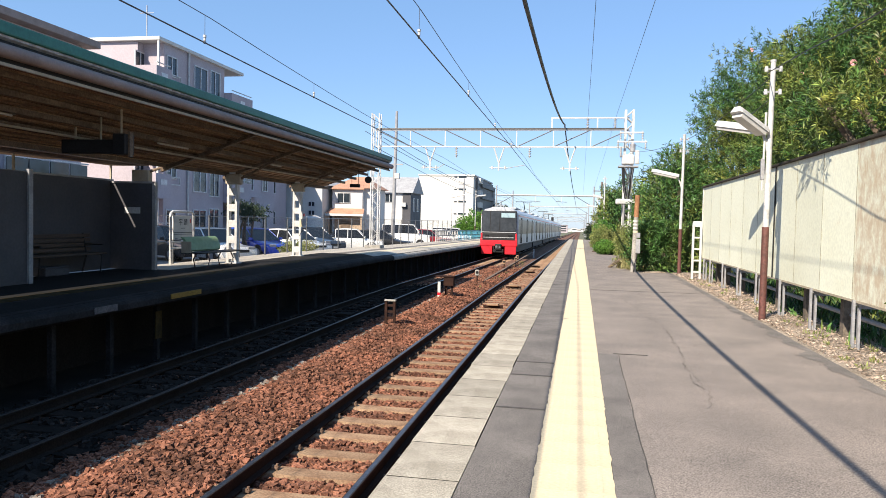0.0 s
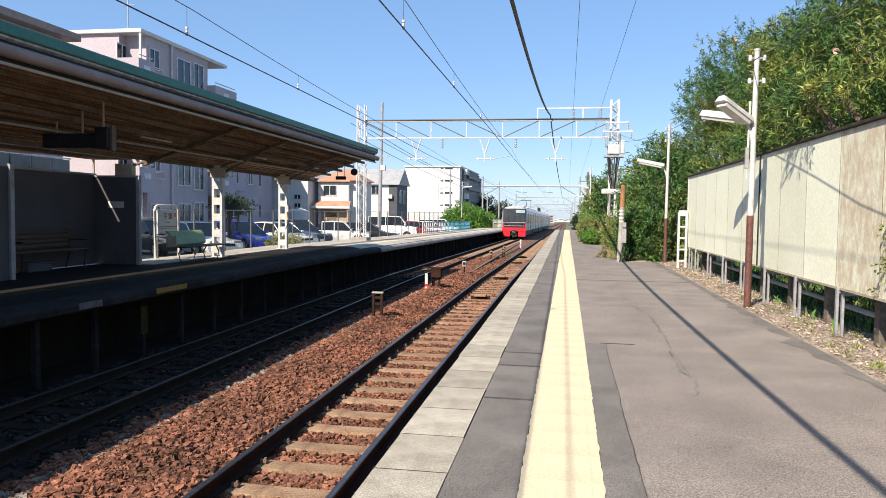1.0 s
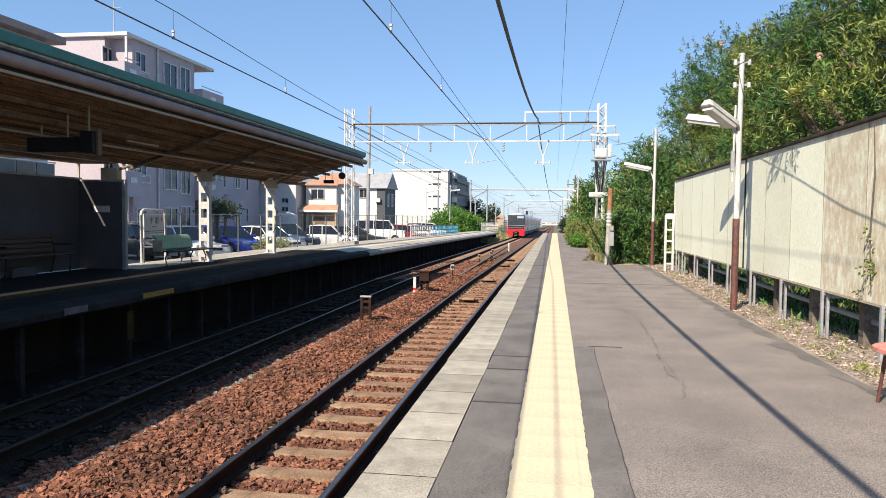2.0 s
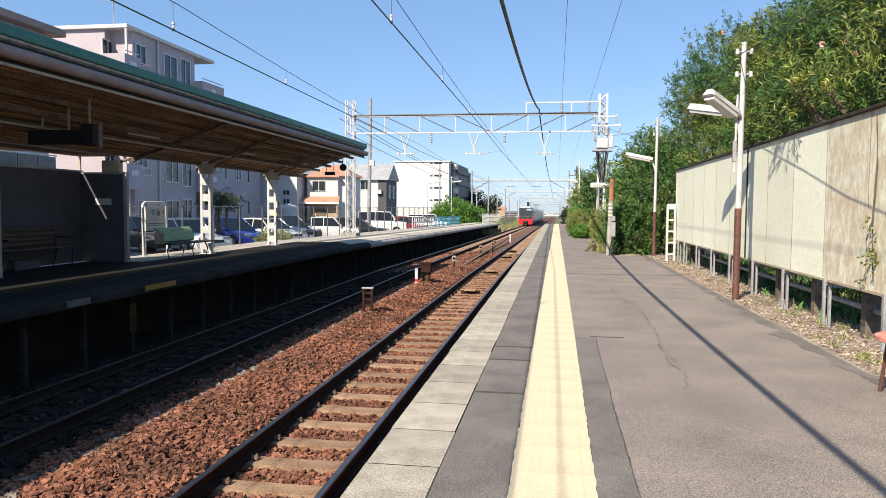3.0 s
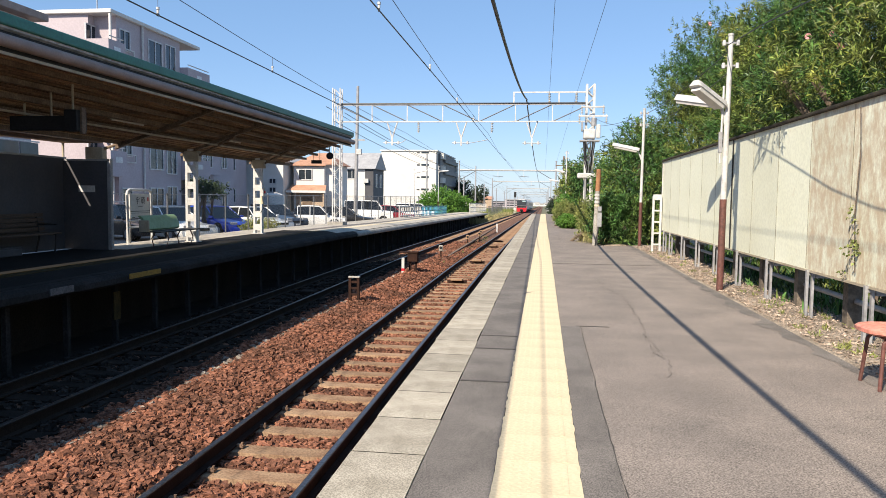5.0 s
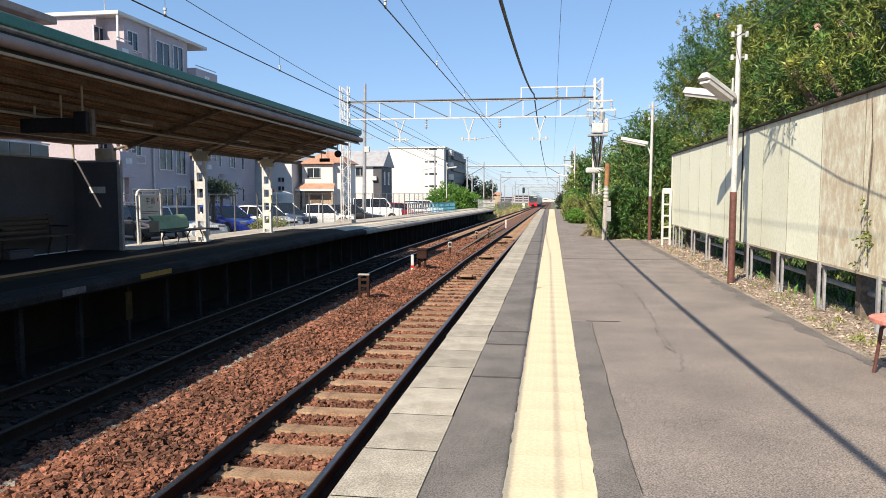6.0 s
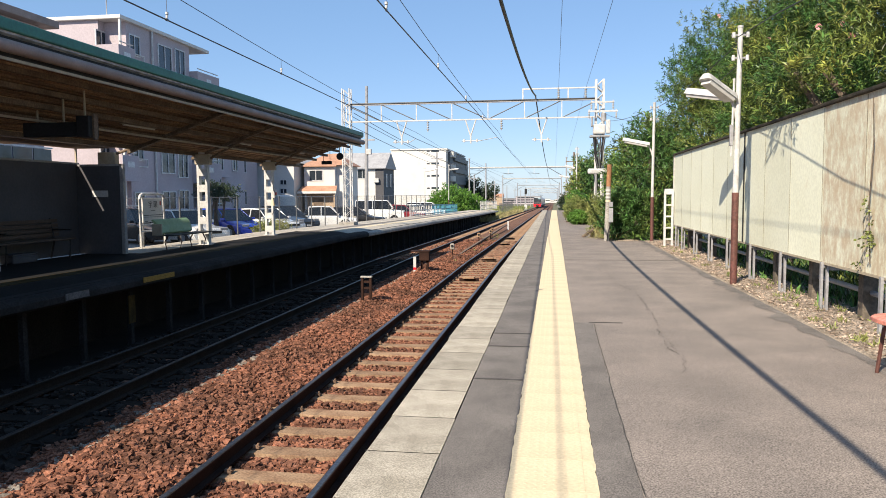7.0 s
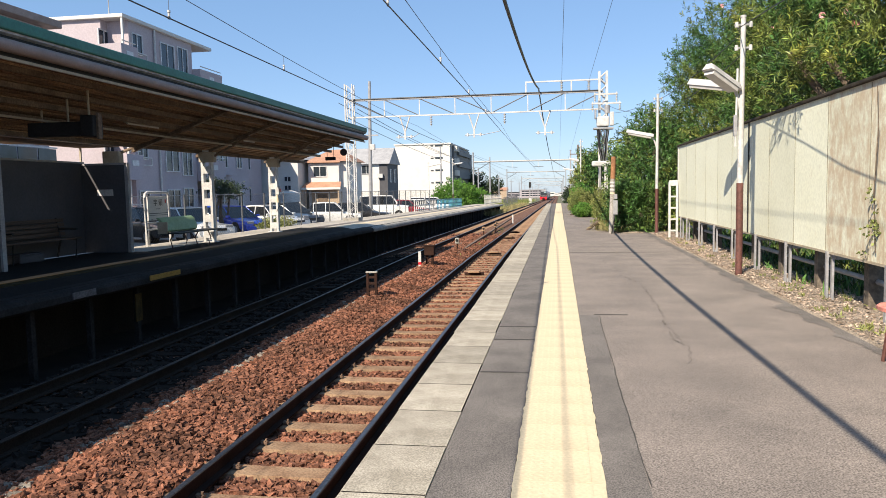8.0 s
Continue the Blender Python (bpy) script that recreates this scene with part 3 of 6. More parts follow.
def beam(y, x0, x1, za, zb, bays, label):
    """A trussed gantry beam with two chords."""
    t = thing("gantry_beam", (0, y, fall(y)), label, "gantry", "gantry beams")
    part("top_chord", Shape().box(x0, x1, -0.04, 0.04, zb - 0.03, zb + 0.03), GALV, t)
    part("cable_run", Shape().cyl((x0, -0.02, zb + 0.045), (x1 - 0.2, -0.02, zb + 0.045), 0.04, n=8), CABLE, t, "dark cables laid on the chord")
    part("bottom_chord", Shape().box(x0, x1, -0.04, 0.04, za - 0.03, za + 0.03), WHITE, t)
    for i in range(bays + 1):
        x = x0 + (x1 - x0) * i / bays
        part("vertical", Shape().box(x - 0.02, x + 0.02, -0.02, 0.02, za, zb), WHITE, t)
        if i < bays:
            xn = x0 + (x1 - x0) * (i + 1) / bays
            a, b = (zb, za) if i < bays / 2 else (za, zb)
            part("diagonal", Shape().cyl((x, 0, a), (xn, 0, b), 0.026, n=6), DARKSTEEL, t)
    return t


GAN = 34.0
lattice_mast("lattice_mast", -9.75, GAN, -0.05, 6.35, 0.36, "white-painted lattice mast at the far platform")
lattice_mast("lattice_mast", 2.0, GAN, -0.3, 6.45, 0.33, "white-painted lattice mast behind the hedge", 1.9)
g = beam(GAN, -9.75, 2.0, 4.88, 5.66, 7, "white trussed gantry beam over both tracks")
part("upper_bar", Shape().box(-1.47, 2.0, -0.03, 0.03, 6.17, 6.23), WHITE, g)
for x in (-1.44, 0.60):
    part("upper_post", Shape().box(x - 0.03, x + 0.03, -0.03, 0.03, 5.69, 6.17), WHITE, g)
for x in (-7.1, -3.84, -0.59):
    part("drop_bracket", Shape().cyl((x - 0.24, 0, 4.85), (x, 0, 4.12), 0.034, n=6).cyl((x + 0.24, 0, 4.85), (x, 0, 4.12), 0.034, n=6).box(x - 0.035, x + 0.035, -0.03, 0.03, 3.78, 4.14).cyl((x - 0.42, 0, 3.90), (x + 0.42, 0, 3.90), 0.024, n=6).cyl((x - 0.30, 0, 3.84), (x - 0.30, 0, 3.98), 0.05, n=8).cyl((x + 0.30, 0, 3.84), (x + 0.30, 0, 3.98), 0.05, n=8), WHITE, g, "white drop bracket")
for x, xw in ((-7.1, -6.43), (-3.84, -2.60)):
    part("steady_arm", Shape().cyl((x + 0.42, 0, 3.90), (xw, 0, 4.05), 0.016, n=6), GALV, g, "thin steady arm to the contact wire")
for x, z in ((-5.85, 4.8), (-2.42, 4.8), (0.17, 6.13), (1.38, 6.13)):
    insulator(g, x, 0, z)

for y, up in ((100, 0.75), (166, 1.30), (232, 1.25), (298, 1.3), (364, 1.3), (430, 1.3)):
    b = thing("gantry_beam", (0, y, fall(y) + up), "thin distant gantry beam over both tracks", "gantry", "gantry beams")
    part("bar", Shape().box(-11.5, 1.6, -0.05, 0.05, 4.95, 5.06), WHITE, b)
    part("cable_run", Shape().box(-11.4, 1.5, -0.06, 0.06, 4.85, 4.945), DARKSTEEL, b)
    for x in (-9.0, -1.0):
        part("strut", Shape().cyl((x, 0, 5.0), (x - math.copysign(2.4, x + 5) * -1, 0, 3.6), 0.045, n=5), DARKSTEEL, b)
    for x in (-6.2, -2.7):
        part("drop_bracket", Shape().box(x - 0.03, x + 0.03, -0.03, 0.03, 4.1, 4.85), WHITE, b)
        part("steady_arm", Shape().cyl((x - 0.7, 0, 4.2), (x + 0.7, 0, 4.1), 0.035, n=5), DARKSTEEL, b)
    for x in (-11.5, 1.6):
        m = thing("gantry_post", (x, y, fall(y)), "slim grey gantry post", "mast", "gantry posts")
        part("shaft", Shape().cyl((0, 0, -1.5), (0, 0, 6.9), 0.12, 0.09, n=10), GALV, m)
        part("cap", Shape().cyl((0, 0, 6.9), (0, 0, 7.0), 0.14, n=10), GALV, m)


def wire(name, label, pts, r, sag=0.0, material=None, n=6):
    """A wire strung from support to support."""
    out = []
    for a, b in zip(pts, pts[1:]):
        a, b = Vector(a), Vector(b)
        for i in range(10):
            u = i / 10
            p = a.lerp(b, u)
            out.append((p.x, p.y, p.z - sag * 4 * u * (1 - u)))
    out.append(pts[-1])
    return solid(name, Shape().tube(out, r, n), material or WIRE, label, "wire", "overhead wires")


SUP = [-32, GAN, 100, 166, 232, 298, 364, 430]


def sweep(name, label, pts, r, material=None, n=6):
    """A wire along points."""
    return solid(name, Shape().tube(pts, r, n), material or WIRE, label, "wire", "overhead wires")


def catenary(cx, first, last):
    """Contact wire, messenger wire and hangers of one track; the wires cross the first span from x = first to x = last."""
    con = [(first, -32, 4.05)] + [(first + (last - first) * (y + 32) / 66, y, 4.05 + fall(y)) for y in (0, 12, 24, 34)]
    con += [(cx + (0.2 if i % 2 else -0.2), y, 4.05 + fall(y)) for i, y in enumerate(SUP[2:])]
    sweep("contact_wire", "dark contact wire above the track", con, 0.011)

    def mess(y):
        return (first + (last - first) * (y + 32) / 66, y, 4.235 + 0.00085 * (max(y, 11) - 28) ** 2)
    ms = [mess(y) for y in (-10, -4, 0, 4, 8, 11, 14, 17, 20, 24, 28, 31, 34)]
    for a, c in zip(SUP[1:], SUP[2:]):
        for k in range(1, 9):
            u = k / 8
            ms.append((cx - 0.1 + (last - cx) * max(0.0, 1 - u if a == GAN else 0.0), a + (c - a) * u, 4.25 + 0.45 * u + fall(a + (c - a) * u) - 0.9 * u * (1 - u) + (0.0 if a == GAN else 0.45 * (1 - u))))
    sweep("messenger_wire", "sagging messenger wire above the track", ms, 0.0065)
    for y in (5.7, 10.8, 15.9, 21.2, 26.5):
        x, _, z = mess(y)
        h = thing("wire_hanger", (x, y, 4.05), "thin hanger with a white insulator between the wires", "wire hanger", "wire hangers")
        part("rod", Shape().cyl((0, 0, 0.0), (0, 0, z - 4.05), 0.004, n=5), WIRE, h)
        part("bead", Shape().cyl((0, 0, 0.03), (0, 0, 0.075), 0.020, n=8).cyl((0, 0, 0.085), (0, 0, 0.12), 0.026, n=8), WHITE, h, "white porcelain bead")
        part("clamp", Shape().box(-0.012, 0.012, -0.03, 0.03, -0.015, 0.02), DARKSTEEL, h)


catenary(-5.85, -5.05, -6.43)
catenary(-2.42, -2.22, -2.60)
feeder = [(-0.80, y, 4.16 + 0.0022 * (y - 7.0) ** 2) for y in range(-10, 34, 2)] + [(-0.86, GAN, 5.78)]
feeder += [(-0.86 - 0.2 * k / 8, GAN + 66 * k / 8, 5.78 - 0.42 * k / 8 - 1.5 * (k / 8) * (1 - k / 8)) for k in range(1, 9)]
for y in SUP[2:-1]:
    feeder += [(-1.05, y + 66 * k / 4, 5.36 + fall(y + 66 * k / 4) - fall(100) - 1.2 * (k / 4) * (1 - k / 4)) for k in range(1, 5)]
sweep("feeder_cable", "thick black feeder cable hung along the line", feeder, 0.031, CABLE, 8)
for x in (0.17, 1.38):
    wire("feeder_wire", "thin bare feeder wire above the platform", [(x, y, 6.15 + fall(y)) for y in SUP], 0.006, 0.12)
for k, (x, z) in enumerate(((-9.4, 5.3), (-9.9, 4.9), (-10.3, 5.6))):
    wire("side_cable", "thin cable beside the far platform", [(x, y, z + fall(y)) for y in (GAN, 100, 166, 232)], 0.014, 0.7)


# ---- buildings ----
def window(parent, face, u, z, w, h, panes=2):
    """A framed window on a wall; face: (axis, place, sign). u runs along the wall."""
    ax, c, sg = face

    def put(u0, u1, z0, z1, d0, d1):
        a, b = sorted((c + sg * d0, c + sg * d1))
        return Shape().box(a, b, u0, u1, z0, z1) if ax == "x" else Shape().box(u0, u1, a, b, z0, z1)
    fr = put(u - w / 2, u + w / 2, z, z + 0.06, 0.004, 0.07)
    for q in ((u - w / 2, u + w / 2, z + h - 0.06, z + h), (u - w / 2, u - w / 2 + 0.06, z + 0.06, z + h - 0.06), (u + w / 2 - 0.06, u + w / 2, z + 0.06, z + h - 0.06)):
        s = put(*q, 0.004, 0.07)
        fr.add(s.v, s.f)
    if panes > 1:
        s = put(u - 0.03, u + 0.03, z + 0.06, z + h - 0.06, 0.004, 0.06)
        fr.add(s.v, s.f)
    wd = part("window", fr, FRAME, parent)
    for i in range(panes):
        a = u - w / 2 + 0.06 + i * (w - 0.12) / panes
        part("pane", put(a + 0.01, a + (w - 0.12) / panes - 0.01, z + 0.06, z + h - 0.06, 0.006, 0.02), GLASS, wd)
    return wd


GND = -0.62


def apartment():
    X, Y0, Y1, ZT = -22.0, 35.2, 44.5, 10.38
    b = thing("apartment_building", (X, Y0, GND), "pale four-storey apartment block with balconies", "building")
    H = ZT - GND
    L = Y1 - Y0
    part("wall", Shape().box(-18, -1.2, 0, L, 0, H).box(-1.2, 0, 0.55, L - 2.1, 0, H), WALLPINK, b)
    part("roof", Shape().box(-18.3, 0.18, -0.2, L + 0.2, H, H + 0.2, c=0.03), WALLWHITE, b, "flat roof slab with a parapet")
    part("rear_wing", Shape().box(-7, -0.4, L, L + 6.5, 0, H - 2.8), WALLPINK, b, "lower rear wing")
    for fl in range(3):
        window(b, ("x", -0.4, 1), L + 2.2, 1.0 + fl * 2.7, 1.5, 1.3)
        window(b, ("x", -0.4, 1), L + 4.8, 1.0 + fl * 2.7, 0.9, 1.1)
        part("ledge", Shape().box(-0.4, 0.2, L + 1.2, L + 3.2, 0.5 + fl * 2.7, 0.62 + fl * 2.7), WALLPINK, b)
    part("drainpipe", Shape().cyl((0.09, 2.9, 0), (0.09, 2.9, H), 0.06, n=8), WHITE, b)
    part("corner_post", Shape().box(0.02, 0.12, -0.15, -0.05, 0, H), WALLWHITE, b)
    for fl in range(4):
        z = 0.15 + fl * 2.75
        for y0, y1 in ((-0.95, 0.50), (L - 2.05, L + 0.85)):
            bal = part("balcony", Shape().box(-1.2, 0.5, y0, y1, z - 0.15, z).box(0.4, 0.5, y0, y1, z, z + 1.15).box(-1.2, 0.4, y0, y0 + 0.1, z, z + 1.15).box(-1.2, 0.4, y1 - 0.1, y1, z, z + 1.15), WALLPINK, b)
            part("balcony_rail", Shape().cyl((0.45, y0 + 0.1, z + 1.32), (0.45, y1 - 0.1, z + 1.32), 0.03, n=6), WHITE, bal, "thin handrail")
            part("slit_panel", Shape().box(0.505, 0.52, (y0 + y1) / 2 - 0.3, (y0 + y1) / 2 + 0.3, z + 0.55, z + 0.85), FRAME, bal)
        window(b, ("x", 0, 1), 1.25, z + 0.95, 1.0, 1.1)
        part("window_guard", Shape().box(0.10, 0.14, 0.75, 2.0, z + 0.62, z + 0.68).box(0.10, 0.14, 0.75, 2.0, z + 1.02, z + 1.08).box(0.10, 0.14, 0.75, 0.80, z + 0.68, z + 1.02).box(0.10, 0.14, 1.95, 2.0, z + 0.68, z + 1.02), WHITE, b, "white window guard")
        window(b, ("x", 0, 1), 4.3, z + 0.35, 1.5, 1.75)
        window(b, ("x", 0, 1), 6.0, z + 0.15, 1.2, 2.05)
        window(b, ("x", -1.2, 1), 0.2, z + 0.2, 1.0, 1.9)
        window(b, ("x", -1.2, 1), L - 1.0, z + 0.2, 1.4, 1.9)
    part("roof_antenna", Shape().cyl((-1, 0.5, H + 0.2), (-1, 0.5, H + 2.0), 0.03, n=6).cyl((-1.4, 0.5, H + 1.6), (-0.6, 0.5, H + 1.6), 0.02, n=6), GALV, b)
    return b


apartment()


def rear_block():
    b = thing("apartment_building", (-26.6, 53.0, GND), "pale apartment block behind the car park with dark balcony openings", "building")
    H = 8.75
    part("wall", Shape().box(-11, 0, 0, 10.3, 0, H), WALLPINK, b)
    part("roof", Shape().box(-11.2, 0.15, -0.2, 10.5, H, H + 0.2), WALLWHITE, b, "flat roof slab")
    for fl in range(3):
        z = 0.3 + fl * 2.75
        part("balcony", Shape().box(-3.4, -0.3, -1.0, -0.003, z - 0.15, z).box(-3.4, -0.3, -1.0, -0.9, z, z + 1.05).box(-3.4, -3.3, -0.9, -0.003, z, z + 1.05).box(-0.4, -0.3, -0.9, -0.003, z, z + 1.05), WALLPINK, b)
        window(b, ("y", 0, -1), -1.9, z + 0.15, 2.2, 2.0)
        window(b, ("x", 0, 1), 3.0, z + 0.9, 1.2, 1.2)
        window(b, ("x", 0, 1), 7.2, z + 0.9, 1.2, 1.2)
    return b


rear_block()


def house(name, x0, x1, y0, y1, h, ridge, wall, roof, label, gable="x"):
    g = GND + fall(y0)
    b = thing(name, (x0, y0, g), label, "house")
    w, d = x1 - x0, y1 - y0
    part("wall", Shape().box(0, w, 0, d, 0, h), wall, b)
    o = 0.35
    if gable == "hip":
        s = Shape().add([(-o, -o, h), (w + o, -o, h), (w + o, d + o, h), (-o, d + o, h), (w * 0.35, d / 2, ridge), (w * 0.65, d / 2, ridge)],
                        [(0, 1, 5, 4), (1, 2, 5), (2, 3, 4, 5), (3, 0, 4), (0, 3, 2, 1)])
    elif gable == "y":
        s = Shape().loft([[(-o, y, h - 0.1), (w + o, y, h - 0.1), (w / 2, y, ridge)] for y in (-o, d + o)])
    else:
        s = Shape().loft([[(x, -o, h - 0.1), (x, d + o, h - 0.1), (x, d / 2, ridge)] for x in (-o, w + o)])
    part("roof", s, roof, b)
    return b


h1 = house("white_house", -22.95, -19.35, 66, 71.0, 5.15, 6.35, WALLWHITE, TILEROOF, "white two-storey house with an orange tiled roof", "hip")
part("front_bay", Shape().box(0.02, 2.95, -0.55, 0.0, 0.0, 4.95), WALLWHITE, h1, "projecting white front")
part("bay_roof", Shape().loft([[(-0.2, -0.85, 5.0), (3.2, -0.85, 5.0), (2.6, 0.6, 5.5), (0.5, 0.6, 5.5)], [(-0.2, -0.85, 5.08), (3.2, -0.85, 5.08), (2.6, 0.6, 5.58), (0.5, 0.6, 5.58)]]), TILEROOF, h1, "orange tiled roof over the bay")
window(h1, ("y", -0.55, -1), 1.15, 3.72, 1.32, 0.98)
part("porch_roof", Shape().loft([[(-0.15, -0.55, 3.15), (3.15, -0.55, 3.15), (3.35, -1.5, 2.66), (-0.35, -1.5, 2.66)], [(-0.15, -0.55, 3.25), (3.15, -0.55, 3.25), (3.35, -1.5, 2.76), (-0.35, -1.5, 2.76)]]), TILEROOF, h1, "orange tiled porch roof")
part("porch_fascia", Shape().box(-0.35, 3.35, -1.54, -1.505, 2.54, 2.74), WALLWHITE, h1)
part("porch_wall", Shape().box(0.3, 2.9, -0.63, -0.555, 0, 2.6), TAN, h1, "brown ground-floor front")
part("porch_door", Shape().box(0.9, 1.8, -0.68, -0.64, 0, 2.1), RAFTER, h1, "dark timber door")
for x in (-0.1, 3.05):
    part("porch_post", Shape().box(x, x + 0.14, -1.4, -1.26, 0, 2.6), TAN, h1)
h0 = house("white_house", -31, -23.4, 64, 74, 5.4, 6.6, WALLWHITE, SLATE, "white house behind the car park", "y")
window(h0, ("y", 0, -1), 6.6, 3.3, 0.7, 0.5)
window(h0, ("y", 0, -1), 6.6, 2.5, 0.7, 0.5)
window(h0, ("y", 0, -1), 2.6, 3.4, 2.4, 1.5)
tank = thing("water_tank", (-22.0, 58.0, GND + fall(58)), "pale round corrugated water tank beside the house", "tank")
part("drum", Shape().loft([[((0.86 + (0.03 if j % 2 else 0.0)) * math.cos(math.pi * i / 12), (0.86 + (0.03 if j % 2 else 0.0)) * math.sin(math.pi * i / 12), 0.15 + 0.2 * j) for i in range(24)] for j in range(11)]), WALLWHITE, tank, "ribbed pale drum", smooth=True)
part("lid", Shape().cyl((0, 0, 2.15), (0, 0, 2.35), 0.88, 0.5, n=24), WALLWHITE, tank)
part("hatch", Shape().cyl((0.2, 0, 2.30), (0.2, 0, 2.45), 0.2, n=12), GALV, tank)
part("base", Shape().box(-0.95, 0.95, -0.95, 0.95, 0, 0.15), CONCRETE, tank)
h2 = house("white_house", -25.2, -18.88, 80, 85.2, 5.55, 7.35, WALLWHITE, SLATE, "white house with a pale roof and dark grey gable end", "x")
window(h2, ("y", 0, -1), 3.95, 4.35, 1.12, 1.02)
window(h2, ("y", 0, -1), 3.95, 1.0, 1.0, 0.8)
part("gable_cladding", Shape().add([(6.325, -0.02, 0), (6.325, 5.22, 0), (6.325, 5.22, 5.45), (6.325, 2.6, 7.15), (6.325, -0.02, 5.45), (6.40, -0.02, 0), (6.40, 5.22, 0), (6.40, 5.22, 5.45), (6.40, 2.6, 7.15), (6.40, -0.02, 5.45)], [(0, 1, 2, 3, 4), (9, 8, 7, 6, 5), (0, 5, 6, 1), (1, 6, 7, 2), (2, 7, 8, 3), (3, 8, 9, 4), (4, 9, 5, 0)]), WALLGREY, h2, "dark grey clad gable end")
part("corner_cladding", Shape().box(5.45, 6.40, -0.06, -0.004, 0, 5.4), GREYPANEL, h2, "taupe clad corner")
for u in (1.4, 3.4):
    window(h2, ("x", 6.40, 1), u, 3.4, 0.8, 1.5, 1)
part("air_conditioner", Shape().box(5.3, 5.9, -0.4, -0.07, 3.9, 4.35, c=0.02), WHITE, h2)


def white_block():
    Y = 160.0
    g = GND + fall(Y)
    b = thing("apartment_block", (-23.53, Y, g), "white five-storey apartment block with stair balconies", "building")
    H = 13.15
    part("wall", Shape().box(-12.3, 0, 0, 33, 0, H), WALLWHITE, b)
    part("roof", Shape().box(-12.5, 0.3, -0.2, 33.2, H, H + 0.30), WALLWHITE, b)
    # Shade of the side away from the sun is put into dark grey.
    part("stair_shaft", Shape().box(0.01, 0.5, 3, 32, 0, H - 0.3), DARKSTEEL, b, "gallery side coloured dark for its shade")
    for fl in range(5):
        z = 0.3 + fl * 2.7
        part("gallery", Shape().box(0.5, 1.0, 8, 32, z, z + 1.0), DARKSTEEL, b)
        part("vent_window", Shape().box(-3.3, -1.6, -0.05, 0.02, z + 1.6, z + 2.0), GLASS, b)
        part("vent_hood", Shape().box(-4.3, -3.7, -0.15, 0.02, z + 1.7, z + 1.9), GREYPANEL, b)
    for z in range(5):
        part("stair_balcony", Shape().box(0.02, 1.2, 3.2, 7.0, 0.9 + z * 2.7, 2.1 + z * 2.7), WALLWHITE, b, "white stair balcony")
    part("shaft_post", Shape().box(0.5, 1.0, 31.6, 32.8, 0, H - 1), WALLWHITE, b)
    return b


white_block()


# ---- train ----
DISPLAY = mat("display glass", (0.34, 0.46, 0.50), (0.30, 0.41, 0.45), 0.25, scale=2, grain=10, bump=0, amount=0.05)
SCREEN = glass("train windscreen", (0.045, 0.052, 0.062), 0.1)


